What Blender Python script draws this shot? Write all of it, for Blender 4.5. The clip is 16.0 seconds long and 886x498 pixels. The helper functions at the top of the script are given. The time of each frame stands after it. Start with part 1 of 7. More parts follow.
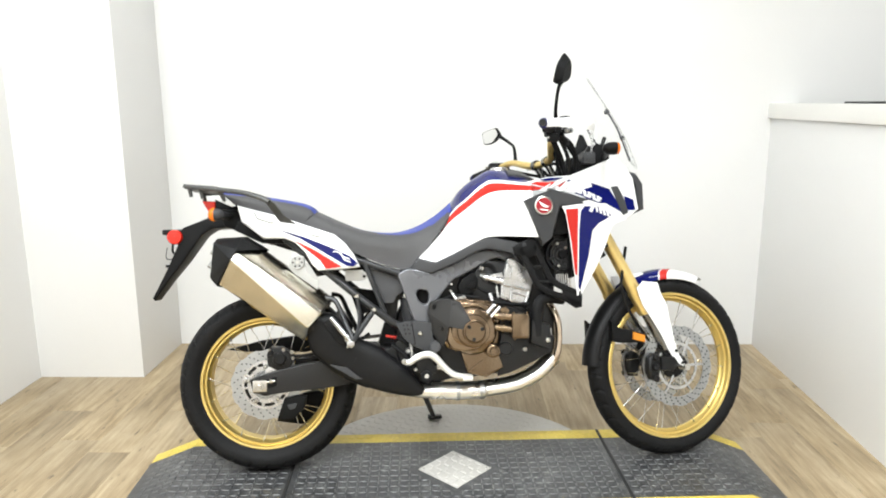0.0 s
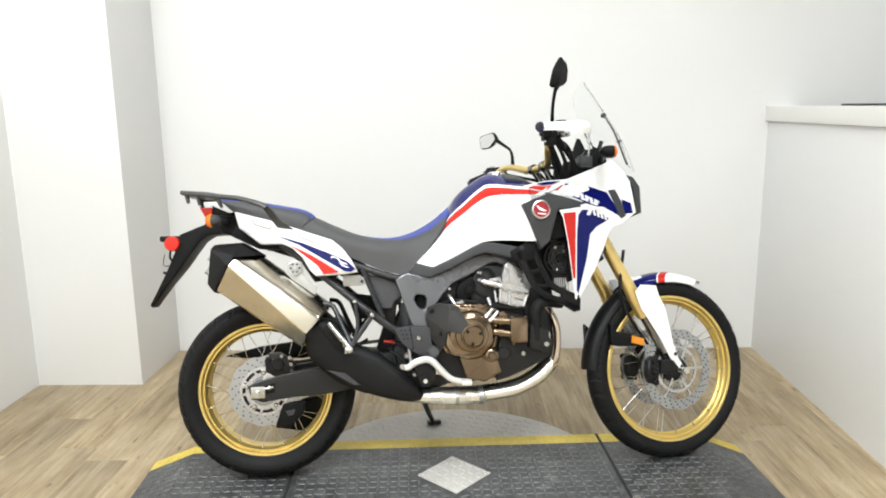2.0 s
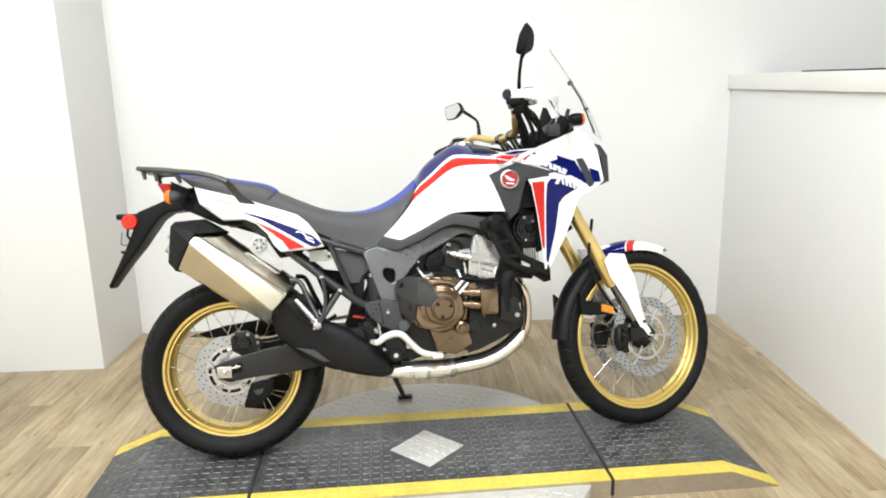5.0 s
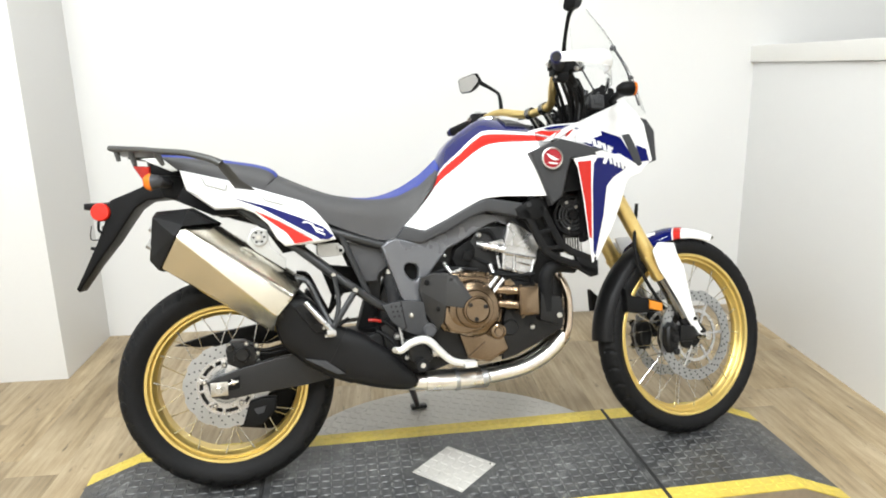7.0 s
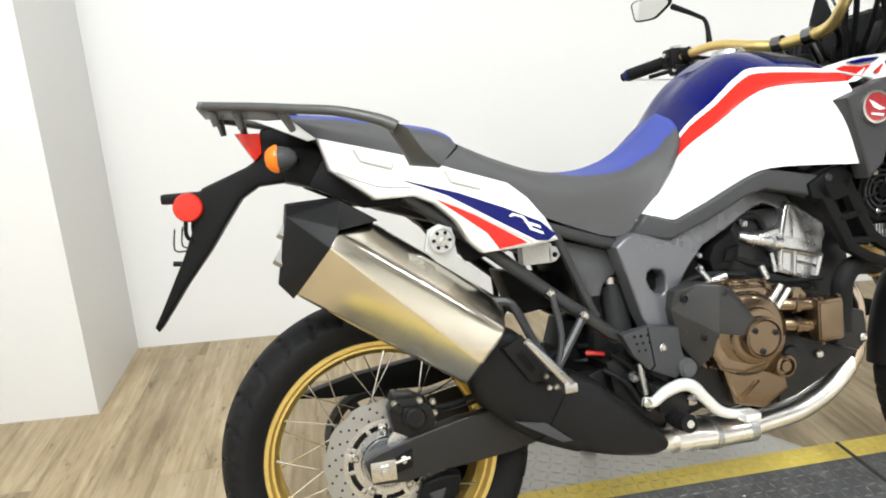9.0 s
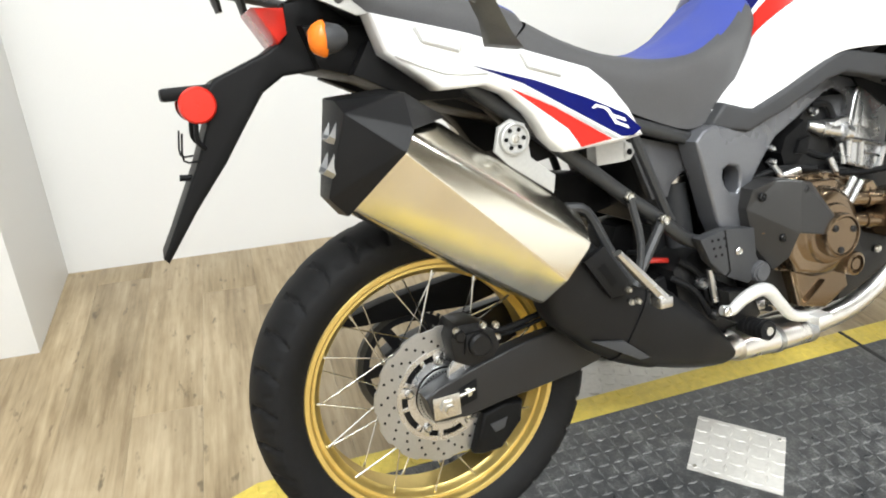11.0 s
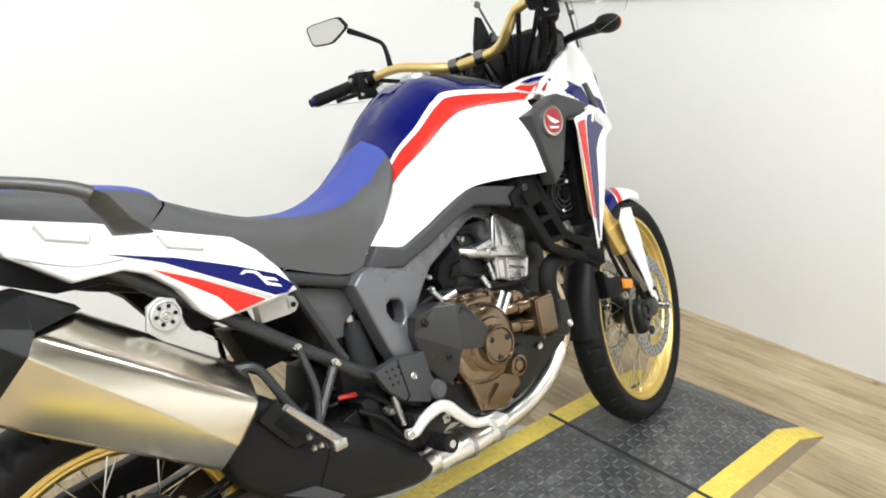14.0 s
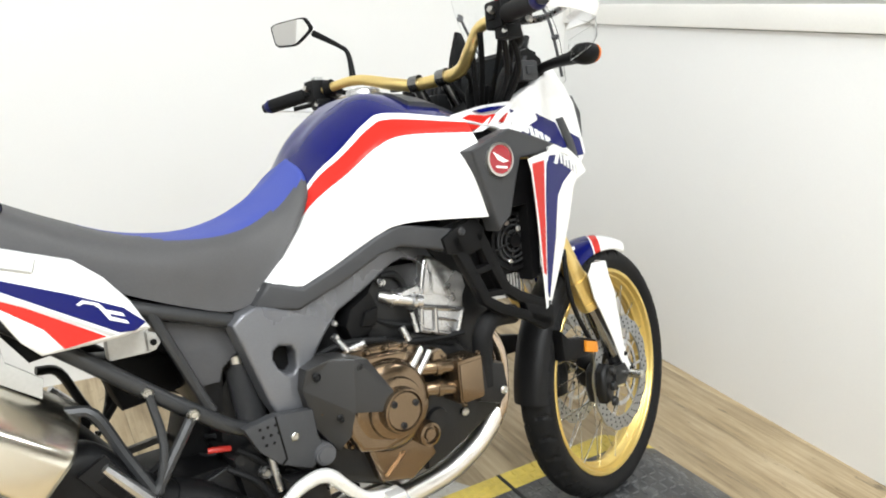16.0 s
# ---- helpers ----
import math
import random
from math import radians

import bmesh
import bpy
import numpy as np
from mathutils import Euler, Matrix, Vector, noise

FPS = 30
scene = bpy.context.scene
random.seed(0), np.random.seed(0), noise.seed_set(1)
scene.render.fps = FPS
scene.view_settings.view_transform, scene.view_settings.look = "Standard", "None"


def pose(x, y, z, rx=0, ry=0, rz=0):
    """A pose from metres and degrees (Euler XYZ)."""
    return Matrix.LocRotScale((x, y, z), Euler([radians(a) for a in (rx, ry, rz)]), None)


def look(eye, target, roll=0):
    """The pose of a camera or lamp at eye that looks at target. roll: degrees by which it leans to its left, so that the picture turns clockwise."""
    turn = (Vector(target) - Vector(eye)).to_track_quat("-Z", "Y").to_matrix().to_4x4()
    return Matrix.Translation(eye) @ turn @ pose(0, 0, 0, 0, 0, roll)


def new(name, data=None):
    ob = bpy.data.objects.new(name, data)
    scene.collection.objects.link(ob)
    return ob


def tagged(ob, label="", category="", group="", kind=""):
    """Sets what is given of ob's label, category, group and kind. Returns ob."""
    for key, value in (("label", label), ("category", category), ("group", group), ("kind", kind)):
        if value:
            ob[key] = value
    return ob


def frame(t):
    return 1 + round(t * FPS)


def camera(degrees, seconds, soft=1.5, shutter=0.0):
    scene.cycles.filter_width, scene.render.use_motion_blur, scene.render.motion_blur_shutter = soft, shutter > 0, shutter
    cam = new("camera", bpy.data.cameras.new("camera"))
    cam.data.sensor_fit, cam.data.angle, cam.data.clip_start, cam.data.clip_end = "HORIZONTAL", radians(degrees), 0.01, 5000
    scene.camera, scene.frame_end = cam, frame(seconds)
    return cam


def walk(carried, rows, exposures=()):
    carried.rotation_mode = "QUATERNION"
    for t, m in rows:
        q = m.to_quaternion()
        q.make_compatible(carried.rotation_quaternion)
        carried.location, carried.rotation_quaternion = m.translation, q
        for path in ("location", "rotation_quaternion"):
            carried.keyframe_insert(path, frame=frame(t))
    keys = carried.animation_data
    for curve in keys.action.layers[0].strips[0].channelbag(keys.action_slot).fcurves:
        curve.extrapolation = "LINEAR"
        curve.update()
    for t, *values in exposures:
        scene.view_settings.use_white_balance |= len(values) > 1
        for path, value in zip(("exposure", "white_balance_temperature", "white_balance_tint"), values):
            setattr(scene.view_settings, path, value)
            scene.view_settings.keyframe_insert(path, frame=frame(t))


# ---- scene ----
cam = camera(63.9, 16.0, soft=1.9)
PATH = [
    (0, (-0.134, -2.438, 1.354), (-0.06, -0.482, 0.945), -0.2),
    (0.5, (-0.133, -2.437, 1.353), (-0.061, -0.479, 0.949), -0.5),
    (1, (-0.131, -2.435, 1.353), (-0.066, -0.477, 0.95), -0.6),
    (1.5, (-0.127, -2.435, 1.353), (-0.061, -0.476, 0.956), -0.6),
    (2, (-0.128, -2.436, 1.349), (-0.052, -0.476, 0.956), -0.6),
    (2.5, (-0.127, -2.435, 1.358), (-0.056, -0.477, 0.959), -0.7),
    (3, (-0.121, -2.429, 1.355), (-0.039, -0.471, 0.957), -1.0),
    (3.5, (-0.126, -2.419, 1.349), (-0.038, -0.466, 0.926), -1.4),
    (4, (-0.128, -2.417, 1.347), (-0.026, -0.466, 0.92), -0.8),
    (4.2, (-0.125, -2.413, 1.345), (-0.005, -0.467, 0.901), -0.7),
    (6.3, (-0.233, -2.302, 1.297), (0.029, -0.378, 0.821), -2.7),
    (6.5, (-0.257, -2.255, 1.297), (0.058, -0.346, 0.791), -1.7),
    (7, (-0.315, -2.03, 1.265), (-0.039, -0.113, 0.766), -1.2),
    (7.5, (-0.395, -1.804, 1.281), (-0.276, 0.135, 0.803), -0.8),
    (8, (-0.55, -1.632, 1.253), (-0.382, 0.299, 0.76), -0.3),
    (8.5, (-0.728, -1.436, 1.25), (-0.348, 0.435, 0.654), -2.4),
    (8.7, (-0.754, -1.339, 1.206), (-0.417, 0.538, 0.604), -2.2),
    (10.8, (-1.035, -0.928, 1.151), (-0.412, 0.77, 0.298), -1.0),
    (11, (-1.028, -0.938, 1.134), (-0.429, 0.753, 0.249), -1.1),
    (11.5, (-1.019, -0.97, 1.099), (-0.394, 0.659, 0.12), -2.4),
    (12, (-0.979, -0.993, 1.104), (-0.207, 0.595, 0.165), -2.2),
    (12.5, (-0.935, -0.979, 1.127), (-0.069, 0.588, 0.236), -5.0),
    (13, (-0.863, -1.045, 1.182), (0.234, 0.454, 0.441), -3.0),
    (13.5, (-0.859, -1.065, 1.207), (0.277, 0.45, 0.562), -3.6),
    (14, (-0.856, -1.07, 1.23), (0.315, 0.424, 0.601), -3.1),
    (14.5, (-0.865, -1.069, 1.248), (0.356, 0.421, 0.71), -3.7),
    (15, (-0.872, -1.063, 1.257), (0.47, 0.328, 0.746), -0.2),
    (15.5, (-0.725, -1.048, 1.253), (0.432, 0.484, 0.694), 1.5),
    (16, (-0.529, -1.045, 1.241), (0.545, 0.528, 0.629), 2.3),
]
walk(cam, [(t, look(eye, target, roll)) for t, eye, target, roll in PATH], exposures=[(0, 0.12), (0.5, 0.08), (1.5, -0.06), (2, -0.09), (3, -0.07), (4, -0.02), (6.5, 0.05), (7, 0.04), (8, -0.07), (8.5, -0.04), (11, 0.10), (12, 0.13), (12.5, 0.12), (13.5, 0.05), (14, -0.02), (14.5, 0.0), (15, -0.06), (15.5, -0.04), (16, 0.0)])

# ---- light: closed showroom with ceiling panels ----
world = bpy.data.worlds.new("world")
scene.world = world
world.use_nodes = True
world.node_tree.nodes["Background"].inputs[0].default_value = (0.9, 0.95, 1.0, 1)
world.node_tree.nodes["Background"].inputs[1].default_value = 0.15
scene.view_settings.exposure = 0.0
FLOOR = -0.07
CEIL = 4.0
PANELS = [(-1.45, -0.3, 30), (0.65, -0.3, 14), (-1.45, -1.7, 66), (0.65, -1.7, 40), (-1.45, -3.2, 150), (0.65, -3.2, 96), (3.3, -0.6, 42)]


# ---- materials ----
def material(name, color, rough=0.5, metal=0.0, var=0.12, scale=60.0, stain=4.0, bump=0.08, coat=0.0, spec=0.5, rough_var=0.12, stretch=(1, 1, 1), alpha_glass=False, per_object=0.0):
    m = bpy.data.materials.new(name)
    m.use_nodes = True
    nt = m.node_tree
    bsdf = nt.nodes["Principled BSDF"]
    tc = nt.nodes.new("ShaderNodeTexCoord")
    mp = nt.nodes.new("ShaderNodeMapping")
    mp.inputs["Scale"].default_value = stretch
    nt.links.new(tc.outputs["Object"], mp.inputs["Vector"])
    fine = nt.nodes.new("ShaderNodeTexNoise")
    fine.inputs["Scale"].default_value = scale
    fine.inputs["Detail"].default_value = 5
    big = nt.nodes.new("ShaderNodeTexNoise")
    big.inputs["Scale"].default_value = stain
    big.inputs["Detail"].default_value = 4
    for n in (fine, big):
        nt.links.new(mp.outputs[0], n.inputs["Vector"])
    add = nt.nodes.new("ShaderNodeMath")
    add.operation = "ADD"
    nt.links.new(fine.outputs["Fac"], add.inputs[0])
    nt.links.new(big.outputs["Fac"], add.inputs[1])
    ramp = nt.nodes.new("ShaderNodeMapRange")
    ramp.inputs["From Min"].default_value, ramp.inputs["From Max"].default_value = 0.6, 1.4
    ramp.inputs["To Min"].default_value, ramp.inputs["To Max"].default_value = 1 - var, 1 + var
    nt.links.new(add.outputs[0], ramp.inputs["Value"])
    hsv = nt.nodes.new("ShaderNodeHueSaturation")
    hsv.inputs["Color"].default_value = (*color, 1)
    value = ramp.outputs[0]
    if per_object:
        info = nt.nodes.new("ShaderNodeObjectInfo")
        pr = nt.nodes.new("ShaderNodeMapRange")
        pr.inputs["To Min"].default_value, pr.inputs["To Max"].default_value = 1 - per_object, 1 + per_object
        nt.links.new(info.outputs["Random"], pr.inputs["Value"])
        mul = nt.nodes.new("ShaderNodeMath")
        mul.operation = "MULTIPLY"
        nt.links.new(value, mul.inputs[0])
        nt.links.new(pr.outputs[0], mul.inputs[1])
        value = mul.outputs[0]
    nt.links.new(value, hsv.inputs["Value"])
    nt.links.new(hsv.outputs[0], bsdf.inputs["Base Color"])
    rr = nt.nodes.new("ShaderNodeMapRange")
    rr.inputs["From Min"].default_value, rr.inputs["From Max"].default_value = 0.3, 0.7
    rr.inputs["To Min"].default_value, rr.inputs["To Max"].default_value = max(0.02, rough - rough_var * rough), min(1, rough + rough_var * rough)
    nt.links.new(big.outputs["Fac"], rr.inputs["Value"])
    nt.links.new(rr.outputs[0], bsdf.inputs["Roughness"])
    bsdf.inputs["Metallic"].default_value = metal
    bsdf.inputs["Coat Weight"].default_value = coat
    bsdf.inputs["Coat Roughness"].default_value = 0.05
    bsdf.inputs["Specular IOR Level"].default_value = spec
    if bump:
        b = nt.nodes.new("ShaderNodeBump")
        b.inputs["Strength"].default_value = bump
        b.inputs["Distance"].default_value = 0.002
        nt.links.new(fine.outputs["Fac"], b.inputs["Height"])
        nt.links.new(b.outputs[0], bsdf.inputs["Normal"])
    return m


WALL = material("wall_paint", (0.752, 0.752, 0.744), 0.55, var=0.02, scale=220, stain=0.8, bump=0.05)
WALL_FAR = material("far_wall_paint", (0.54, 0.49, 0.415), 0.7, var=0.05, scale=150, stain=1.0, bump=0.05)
# tone of the added front wall, set for reflections and bounce light
WALL_UNSEEN = material("unseen_wall_tone", (0.58, 0.55, 0.50), 0.7, var=0.08, scale=150, stain=0.9, bump=0.05)
CAP = material("cap_paint", (0.78, 0.77, 0.74), 0.4, var=0.03, scale=120, bump=0.03)
# ceiling out of view: darkened to deepen reflections, not a known paint
CEILING = material("unseen_ceiling_tone", (0.34, 0.32, 0.30), 0.8, var=0.05, scale=80)


def dusty_plate(name, dark, dust, amount, rough, spec):
    """Black painted plate with scuffed, dusty patches."""
    m = bpy.data.materials.new(name)
    m.use_nodes = True
    nt = m.node_tree
    bsdf = nt.nodes["Principled BSDF"]
    tc = nt.nodes.new("ShaderNodeTexCoord")

    def noise_at(scale, detail):
        n = nt.nodes.new("ShaderNodeTexNoise")
        n.inputs["Scale"].default_value, n.inputs["Detail"].default_value, n.inputs["Roughness"].default_value = scale, detail, 0.7
        nt.links.new(tc.outputs["Object"], n.inputs["Vector"])
        return n.outputs["Fac"]

    def rng(src, a, b, lo, hi):
        r = nt.nodes.new("ShaderNodeMapRange")
        r.inputs["From Min"].default_value, r.inputs["From Max"].default_value = a, b
        r.inputs["To Min"].default_value, r.inputs["To Max"].default_value = lo, hi
        nt.links.new(src, r.inputs["Value"])
        return r.outputs[0]
    fine, mid, big = noise_at(170, 6), noise_at(24, 6), noise_at(4.5, 4)
    patches = nt.nodes.new("ShaderNodeMath")
    patches.operation = "MULTIPLY"
    nt.links.new(rng(mid, 0.45, 0.75, 0.1, 1.0), patches.inputs[0])
    nt.links.new(rng(big, 0.38, 0.66, 0.15, 1.0), patches.inputs[1])
    specks = nt.nodes.new("ShaderNodeMath")
    specks.operation = "MULTIPLY"
    nt.links.new(patches.outputs[0], specks.inputs[0])
    nt.links.new(rng(fine, 0.40, 0.68, 0.25, 1.6), specks.inputs[1])
    mix = nt.nodes.new("ShaderNodeMix")
    mix.data_type = "RGBA"
    mix.inputs["A"].default_value, mix.inputs["B"].default_value = (*dark, 1), (*dust, 1)
    scale = nt.nodes.new("ShaderNodeMath")
    scale.operation = "MULTIPLY"
    scale.use_clamp = True
    scale.inputs[1].default_value = amount
    nt.links.new(specks.outputs[0], scale.inputs[0])
    nt.links.new(scale.outputs[0], mix.inputs["Factor"])
    nt.links.new(mix.outputs["Result"], bsdf.inputs["Base Color"])
    nt.links.new(rng(mid, 0.3, 0.7, rough - 0.12, rough + 0.15), bsdf.inputs["Roughness"])
    bsdf.inputs["Specular IOR Level"].default_value = spec
    bp = nt.nodes.new("ShaderNodeBump")
    bp.inputs["Strength"].default_value, bp.inputs["Distance"].default_value = 0.25, 0.001
    nt.links.new(fine, bp.inputs["Height"])
    nt.links.new(bp.outputs[0], bsdf.inputs["Normal"])
    return m


PLATE_BLACK = dusty_plate("black_tread_plate", (0.023, 0.024, 0.026), (0.30, 0.30, 0.29), 0.9, 0.36, 0.6)
PLATE_WORN = dusty_plate("worn_tread_relief", (0.055, 0.056, 0.059), (0.34, 0.34, 0.33), 0.8, 0.34, 0.7)
PLATE_WHITE = material("aluminium_tread_plate", (0.50, 0.485, 0.455), 0.52, metal=0.22, var=0.12, scale=90, stain=7, bump=0.12, rough_var=0.3)
PLATE_SIDE = material("bare_plate_edge", (0.46, 0.42, 0.37), 0.35, metal=0.8, var=0.15, scale=70, stain=6, bump=0.1)
YELLOW = material("yellow_safety_paint", (0.62, 0.475, 0.080), 0.48, var=0.22, scale=55, stain=8, bump=0.15, rough_var=0.25)
SEAM = material("black_rubber_seam", (0.012, 0.012, 0.012), 0.7, bump=0.1)
UNDERLAY = material("brown_underlay", (0.10, 0.075, 0.045), 0.8, var=0.2, scale=40, bump=0.1)
BOLT = material("zinc_bolt", (0.62, 0.61, 0.58), 0.28, metal=1.0, var=0.15, scale=200, bump=0.05)
RUBBER = material("tyre_rubber", (0.009, 0.009, 0.0095), 0.58, var=0.25, scale=90, stain=10, bump=0.12, spec=0.13)
GOLD = material("gold_anodised_rim", (0.76, 0.575, 0.20), 0.36, metal=0.90, var=0.06, scale=120, stain=12, bump=0.03)
SPOKE = material("steel_spoke", (0.62, 0.61, 0.58), 0.25, metal=1.0, var=0.08, bump=0.0)
STEEL = material("brushed_steel_disc", (0.42, 0.43, 0.44), 0.40, metal=1.0, var=0.1, scale=260, stain=20, bump=0.06)
BLACK_METAL = material("black_metal", (0.007, 0.007, 0.0075), 0.36, var=0.2, scale=120, bump=0.08, spec=0.25)


# ---- mesh helpers ----
def finish(bm, smooth=40.0):
    bmesh.ops.recalc_face_normals(bm, faces=bm.faces)
    for f in bm.faces:
        f.smooth = True
    lim = radians(smooth)
    for e in bm.edges:
        e.smooth = len(e.link_faces) == 2 and e.calc_face_angle(0) < lim
    return bm


def mesh_object(name, bm, mats, parent=None, smooth=40.0):
    me = bpy.data.meshes.new(name)
    finish(bm, smooth)
    bm.to_mesh(me)
    bm.free()
    for m in mats if isinstance(mats, (list, tuple)) else [mats]:
        me.materials.append(m)
    ob = new(name, me)
    if parent is not None:
        ob.parent = parent
    return ob


def part(name, bm, mat, parent, label="", smooth=40.0):
    return tagged(mesh_object(name, bm, mat, parent, smooth), label)


def box(bm, lo, hi, bevel=0.0, m=None, mat=0):
    g = bmesh.ops.create_cube(bm, size=1.0)
    vs = g["verts"]
    c = [(a + b) / 2 for a, b in zip(lo, hi)]
    s = [abs(b - a) for a, b in zip(lo, hi)]
    for v in vs:
        v.co = Vector((v.co.x * s[0] + c[0], v.co.y * s[1] + c[1], v.co.z * s[2] + c[2]))
    fs = list({f for v in vs for f in v.link_faces})
    if bevel:
        r = bmesh.ops.bevel(bm, geom=list({e for f in fs for e in f.edges}), offset=bevel, segments=2, affect="EDGES", profile=0.6)
        vs = list({v for f in r["faces"] for v in f.verts} | {v for v in vs if v.is_valid})
        fs = list({f for v in vs for f in v.link_faces})
    for f in fs:
        f.material_index = mat
    if m is not None:
        bmesh.ops.transform(bm, matrix=m, verts=vs)
    return vs


def lathe(bm, profile, segs=48, axis="y", centre=(0, 0, 0), closed=True, mat=0, arc=(0.0, 360.0)):
    """Profile of (radius, along) turned round an axis through centre."""
    full = arc[1] - arc[0] >= 359.9
    rings = []
    for i in range(segs if full else segs + 1):
        a = radians(arc[0] + (arc[1] - arc[0]) * i / segs)
        ring = []
        for r, h in profile:
            p = (r * math.cos(a), h, r * math.sin(a)) if axis == "y" else (h, r * math.cos(a), r * math.sin(a)) if axis == "x" else (r * math.cos(a), r * math.sin(a), h)
            ring.append(bm.verts.new((p[0] + centre[0], p[1] + centre[1], p[2] + centre[2])))
        rings.append(ring)
    n, k = len(rings), len(profile)
    vs = [v for r in rings for v in r]
    for i in range(n if full else n - 1):
        a, b = rings[i], rings[(i + 1) % n]
        for j in range(k if closed else k - 1):
            f = bm.faces.new((a[j], a[(j + 1) % k], b[(j + 1) % k], b[j]))
            f.material_index = mat
    if not full and closed:
        bm.faces.new(rings[0]), bm.faces.new(rings[-1])
    return vs


def spline(pts, n):
    """Points along a Catmull-Rom curve through pts, n to a span."""
    pts = [Vector(p) for p in pts]
    if n <= 1 or len(pts) < 3:
        return pts if n <= 1 else [pts[0].lerp(pts[1], i / n) for i in range(n + 1)]
    out = []
    for i in range(len(pts) - 1):
        p1, p2 = pts[i], pts[i + 1]
        p0 = pts[i - 1] if i else p1 * 2 - p2
        p3 = pts[i + 2] if i + 2 < len(pts) else p2 * 2 - p1
        for j in range(n):
            t = j / n
            out.append(0.5 * ((2 * p1) + (p2 - p0) * t + (2 * p0 - 5 * p1 + 4 * p2 - p3) * t * t + (3 * p1 - p0 - 3 * p2 + p3) * t ** 3))
    out.append(pts[-1])
    return out


def tube(bm, pts, radius, n=4, sides=10, caps=True, flat=None, mat=0):
    """A round bar along pts; radius may be a list, one a point; flat=(axis, factor) squeezes the section."""
    rad = radius if isinstance(radius, (list, tuple)) else [radius] * len(pts)
    path = spline([(*p,) for p in pts], n)
    rs = [v.x for v in spline([(r, 0, 0) for r in rad], n)]
    rings, up = [], None
    for i, p in enumerate(path):
        d = (path[min(i + 1, len(path) - 1)] - path[max(i - 1, 0)]).normalized()
        if up is None:
            up = d.orthogonal().normalized()
        up = (up - d * up.dot(d)).normalized()
        side = d.cross(up)
        ring = []
        for k in range(sides):
            a = 2 * math.pi * k / sides
            off = (up * math.cos(a) + side * math.sin(a)) * rs[i]
            if flat:
                off[flat[0]] *= flat[1]
            ring.append(bm.verts.new(p + off))
        rings.append(ring)
    for a, b in zip(rings, rings[1:]):
        for k in range(sides):
            f = bm.faces.new((a[k], a[(k + 1) % sides], b[(k + 1) % sides], b[k]))
            f.material_index = mat
    if caps:
        bm.faces.new(rings[0][::-1]).material_index = mat
        bm.faces.new(rings[-1]).material_index = mat
    return [v for r in rings for v in r]


def rod(bm, a, b, r, sides=10, mat=0):
    return tube(bm, [a, b], r, n=1, sides=sides, mat=mat)


def prism(bm, outline, y0, y1, bevel=0.0, mat=0, round_n=0, segments=2):
    """An outline of (x, z) in the side view, given depth from y0 to y1; y may be functions of (x, z)."""
    pts = [(p[0], 0, p[1]) for p in outline]
    if round_n:
        loop = [Vector(p) for p in pts]
        cur = spline([loop[-1]] + loop + [loop[0], loop[1]], round_n)
        pts = [(*p,) for p in cur[round_n:-round_n - 1]][: len(loop) * round_n]
    fa = y0 if callable(y0) else (lambda x, z: y0)
    fb = y1 if callable(y1) else (lambda x, z: y1)
    a = [bm.verts.new((p[0], fa(p[0], p[2]), p[2])) for p in pts]
    b = [bm.verts.new((p[0], fb(p[0], p[2]), p[2])) for p in pts]
    n = len(pts)
    faces = [bm.faces.new(a), bm.faces.new(b[::-1])]
    faces += [bm.faces.new((a[i], b[i], b[(i + 1) % n], a[(i + 1) % n])) for i in range(n)]
    bmesh.ops.recalc_face_normals(bm, faces=faces)
    for f in faces:
        f.material_index = mat
    vs = a + b
    if bevel:
        es = list({e for f in faces[:2] for e in f.edges})
        r = bmesh.ops.bevel(bm, geom=es, offset=bevel, segments=segments, affect="EDGES", profile=0.6, clamp_overlap=True)
        vs = [v for v in vs if v.is_valid] + list({v for f in r["faces"] for v in f.verts})
    return vs


def patch(bm, rows, nu=4, nv=4, thick=0.0, mats=None, mirror=False, wrap=False):
    """A smooth sheet through rows of control points; mats gives a material slot to each band between rows. thick: depth towards the inside, along -normal."""
    rows3 = [spline([(*p,) for p in r], nu) for r in rows]
    cols = list(zip(*rows3))
    grid = [spline(list(c), nv) for c in cols]
    for sgn in (1, -1) if mirror else (1,):
        vs = [[bm.verts.new((p.x, p.y * sgn, p.z)) for p in c] for c in grid]
        fs = []
        for i in range(len(vs) - 1):
            for j in range(len(vs[0]) - 1):
                q = (vs[i][j], vs[i + 1][j], vs[i + 1][j + 1], vs[i][j + 1])
                if len({(round(v.co.x, 5), round(v.co.y, 5), round(v.co.z, 5)) for v in q}) < 3:
                    continue
                f = bm.faces.new(q if sgn > 0 else q[::-1])
                f.material_index = mats[min(j // nv, len(mats) - 1)] if mats else 0
                fs.append(f)
        if thick:
            bmesh.ops.recalc_face_normals(bm, faces=fs)
            bmesh.ops.solidify(bm, geom=fs, thickness=thick)
    return bm


# ---- room ----
ROOM = pose(0, 0, 0, 0, 0, -3.0)
X_L, X_C, X_R, Y_C, Y_B, Y_F = -2.185, -1.637, 1.694, 1.07, 1.60, -4.4
X_FAR, X_PLANK = 5.2, 1.80
PARTITION = pose(0, 0, 0, 0, 0, -5.5)


def slab(name, lo, hi, mat, label, category, bevel=0.0, frame_of=None):
    bm = bmesh.new()
    box(bm, lo, hi, bevel)
    ob = mesh_object(name, bm, mat)
    ob.matrix_world = frame_of or ROOM
    return tagged(ob, label, category, kind="structure")


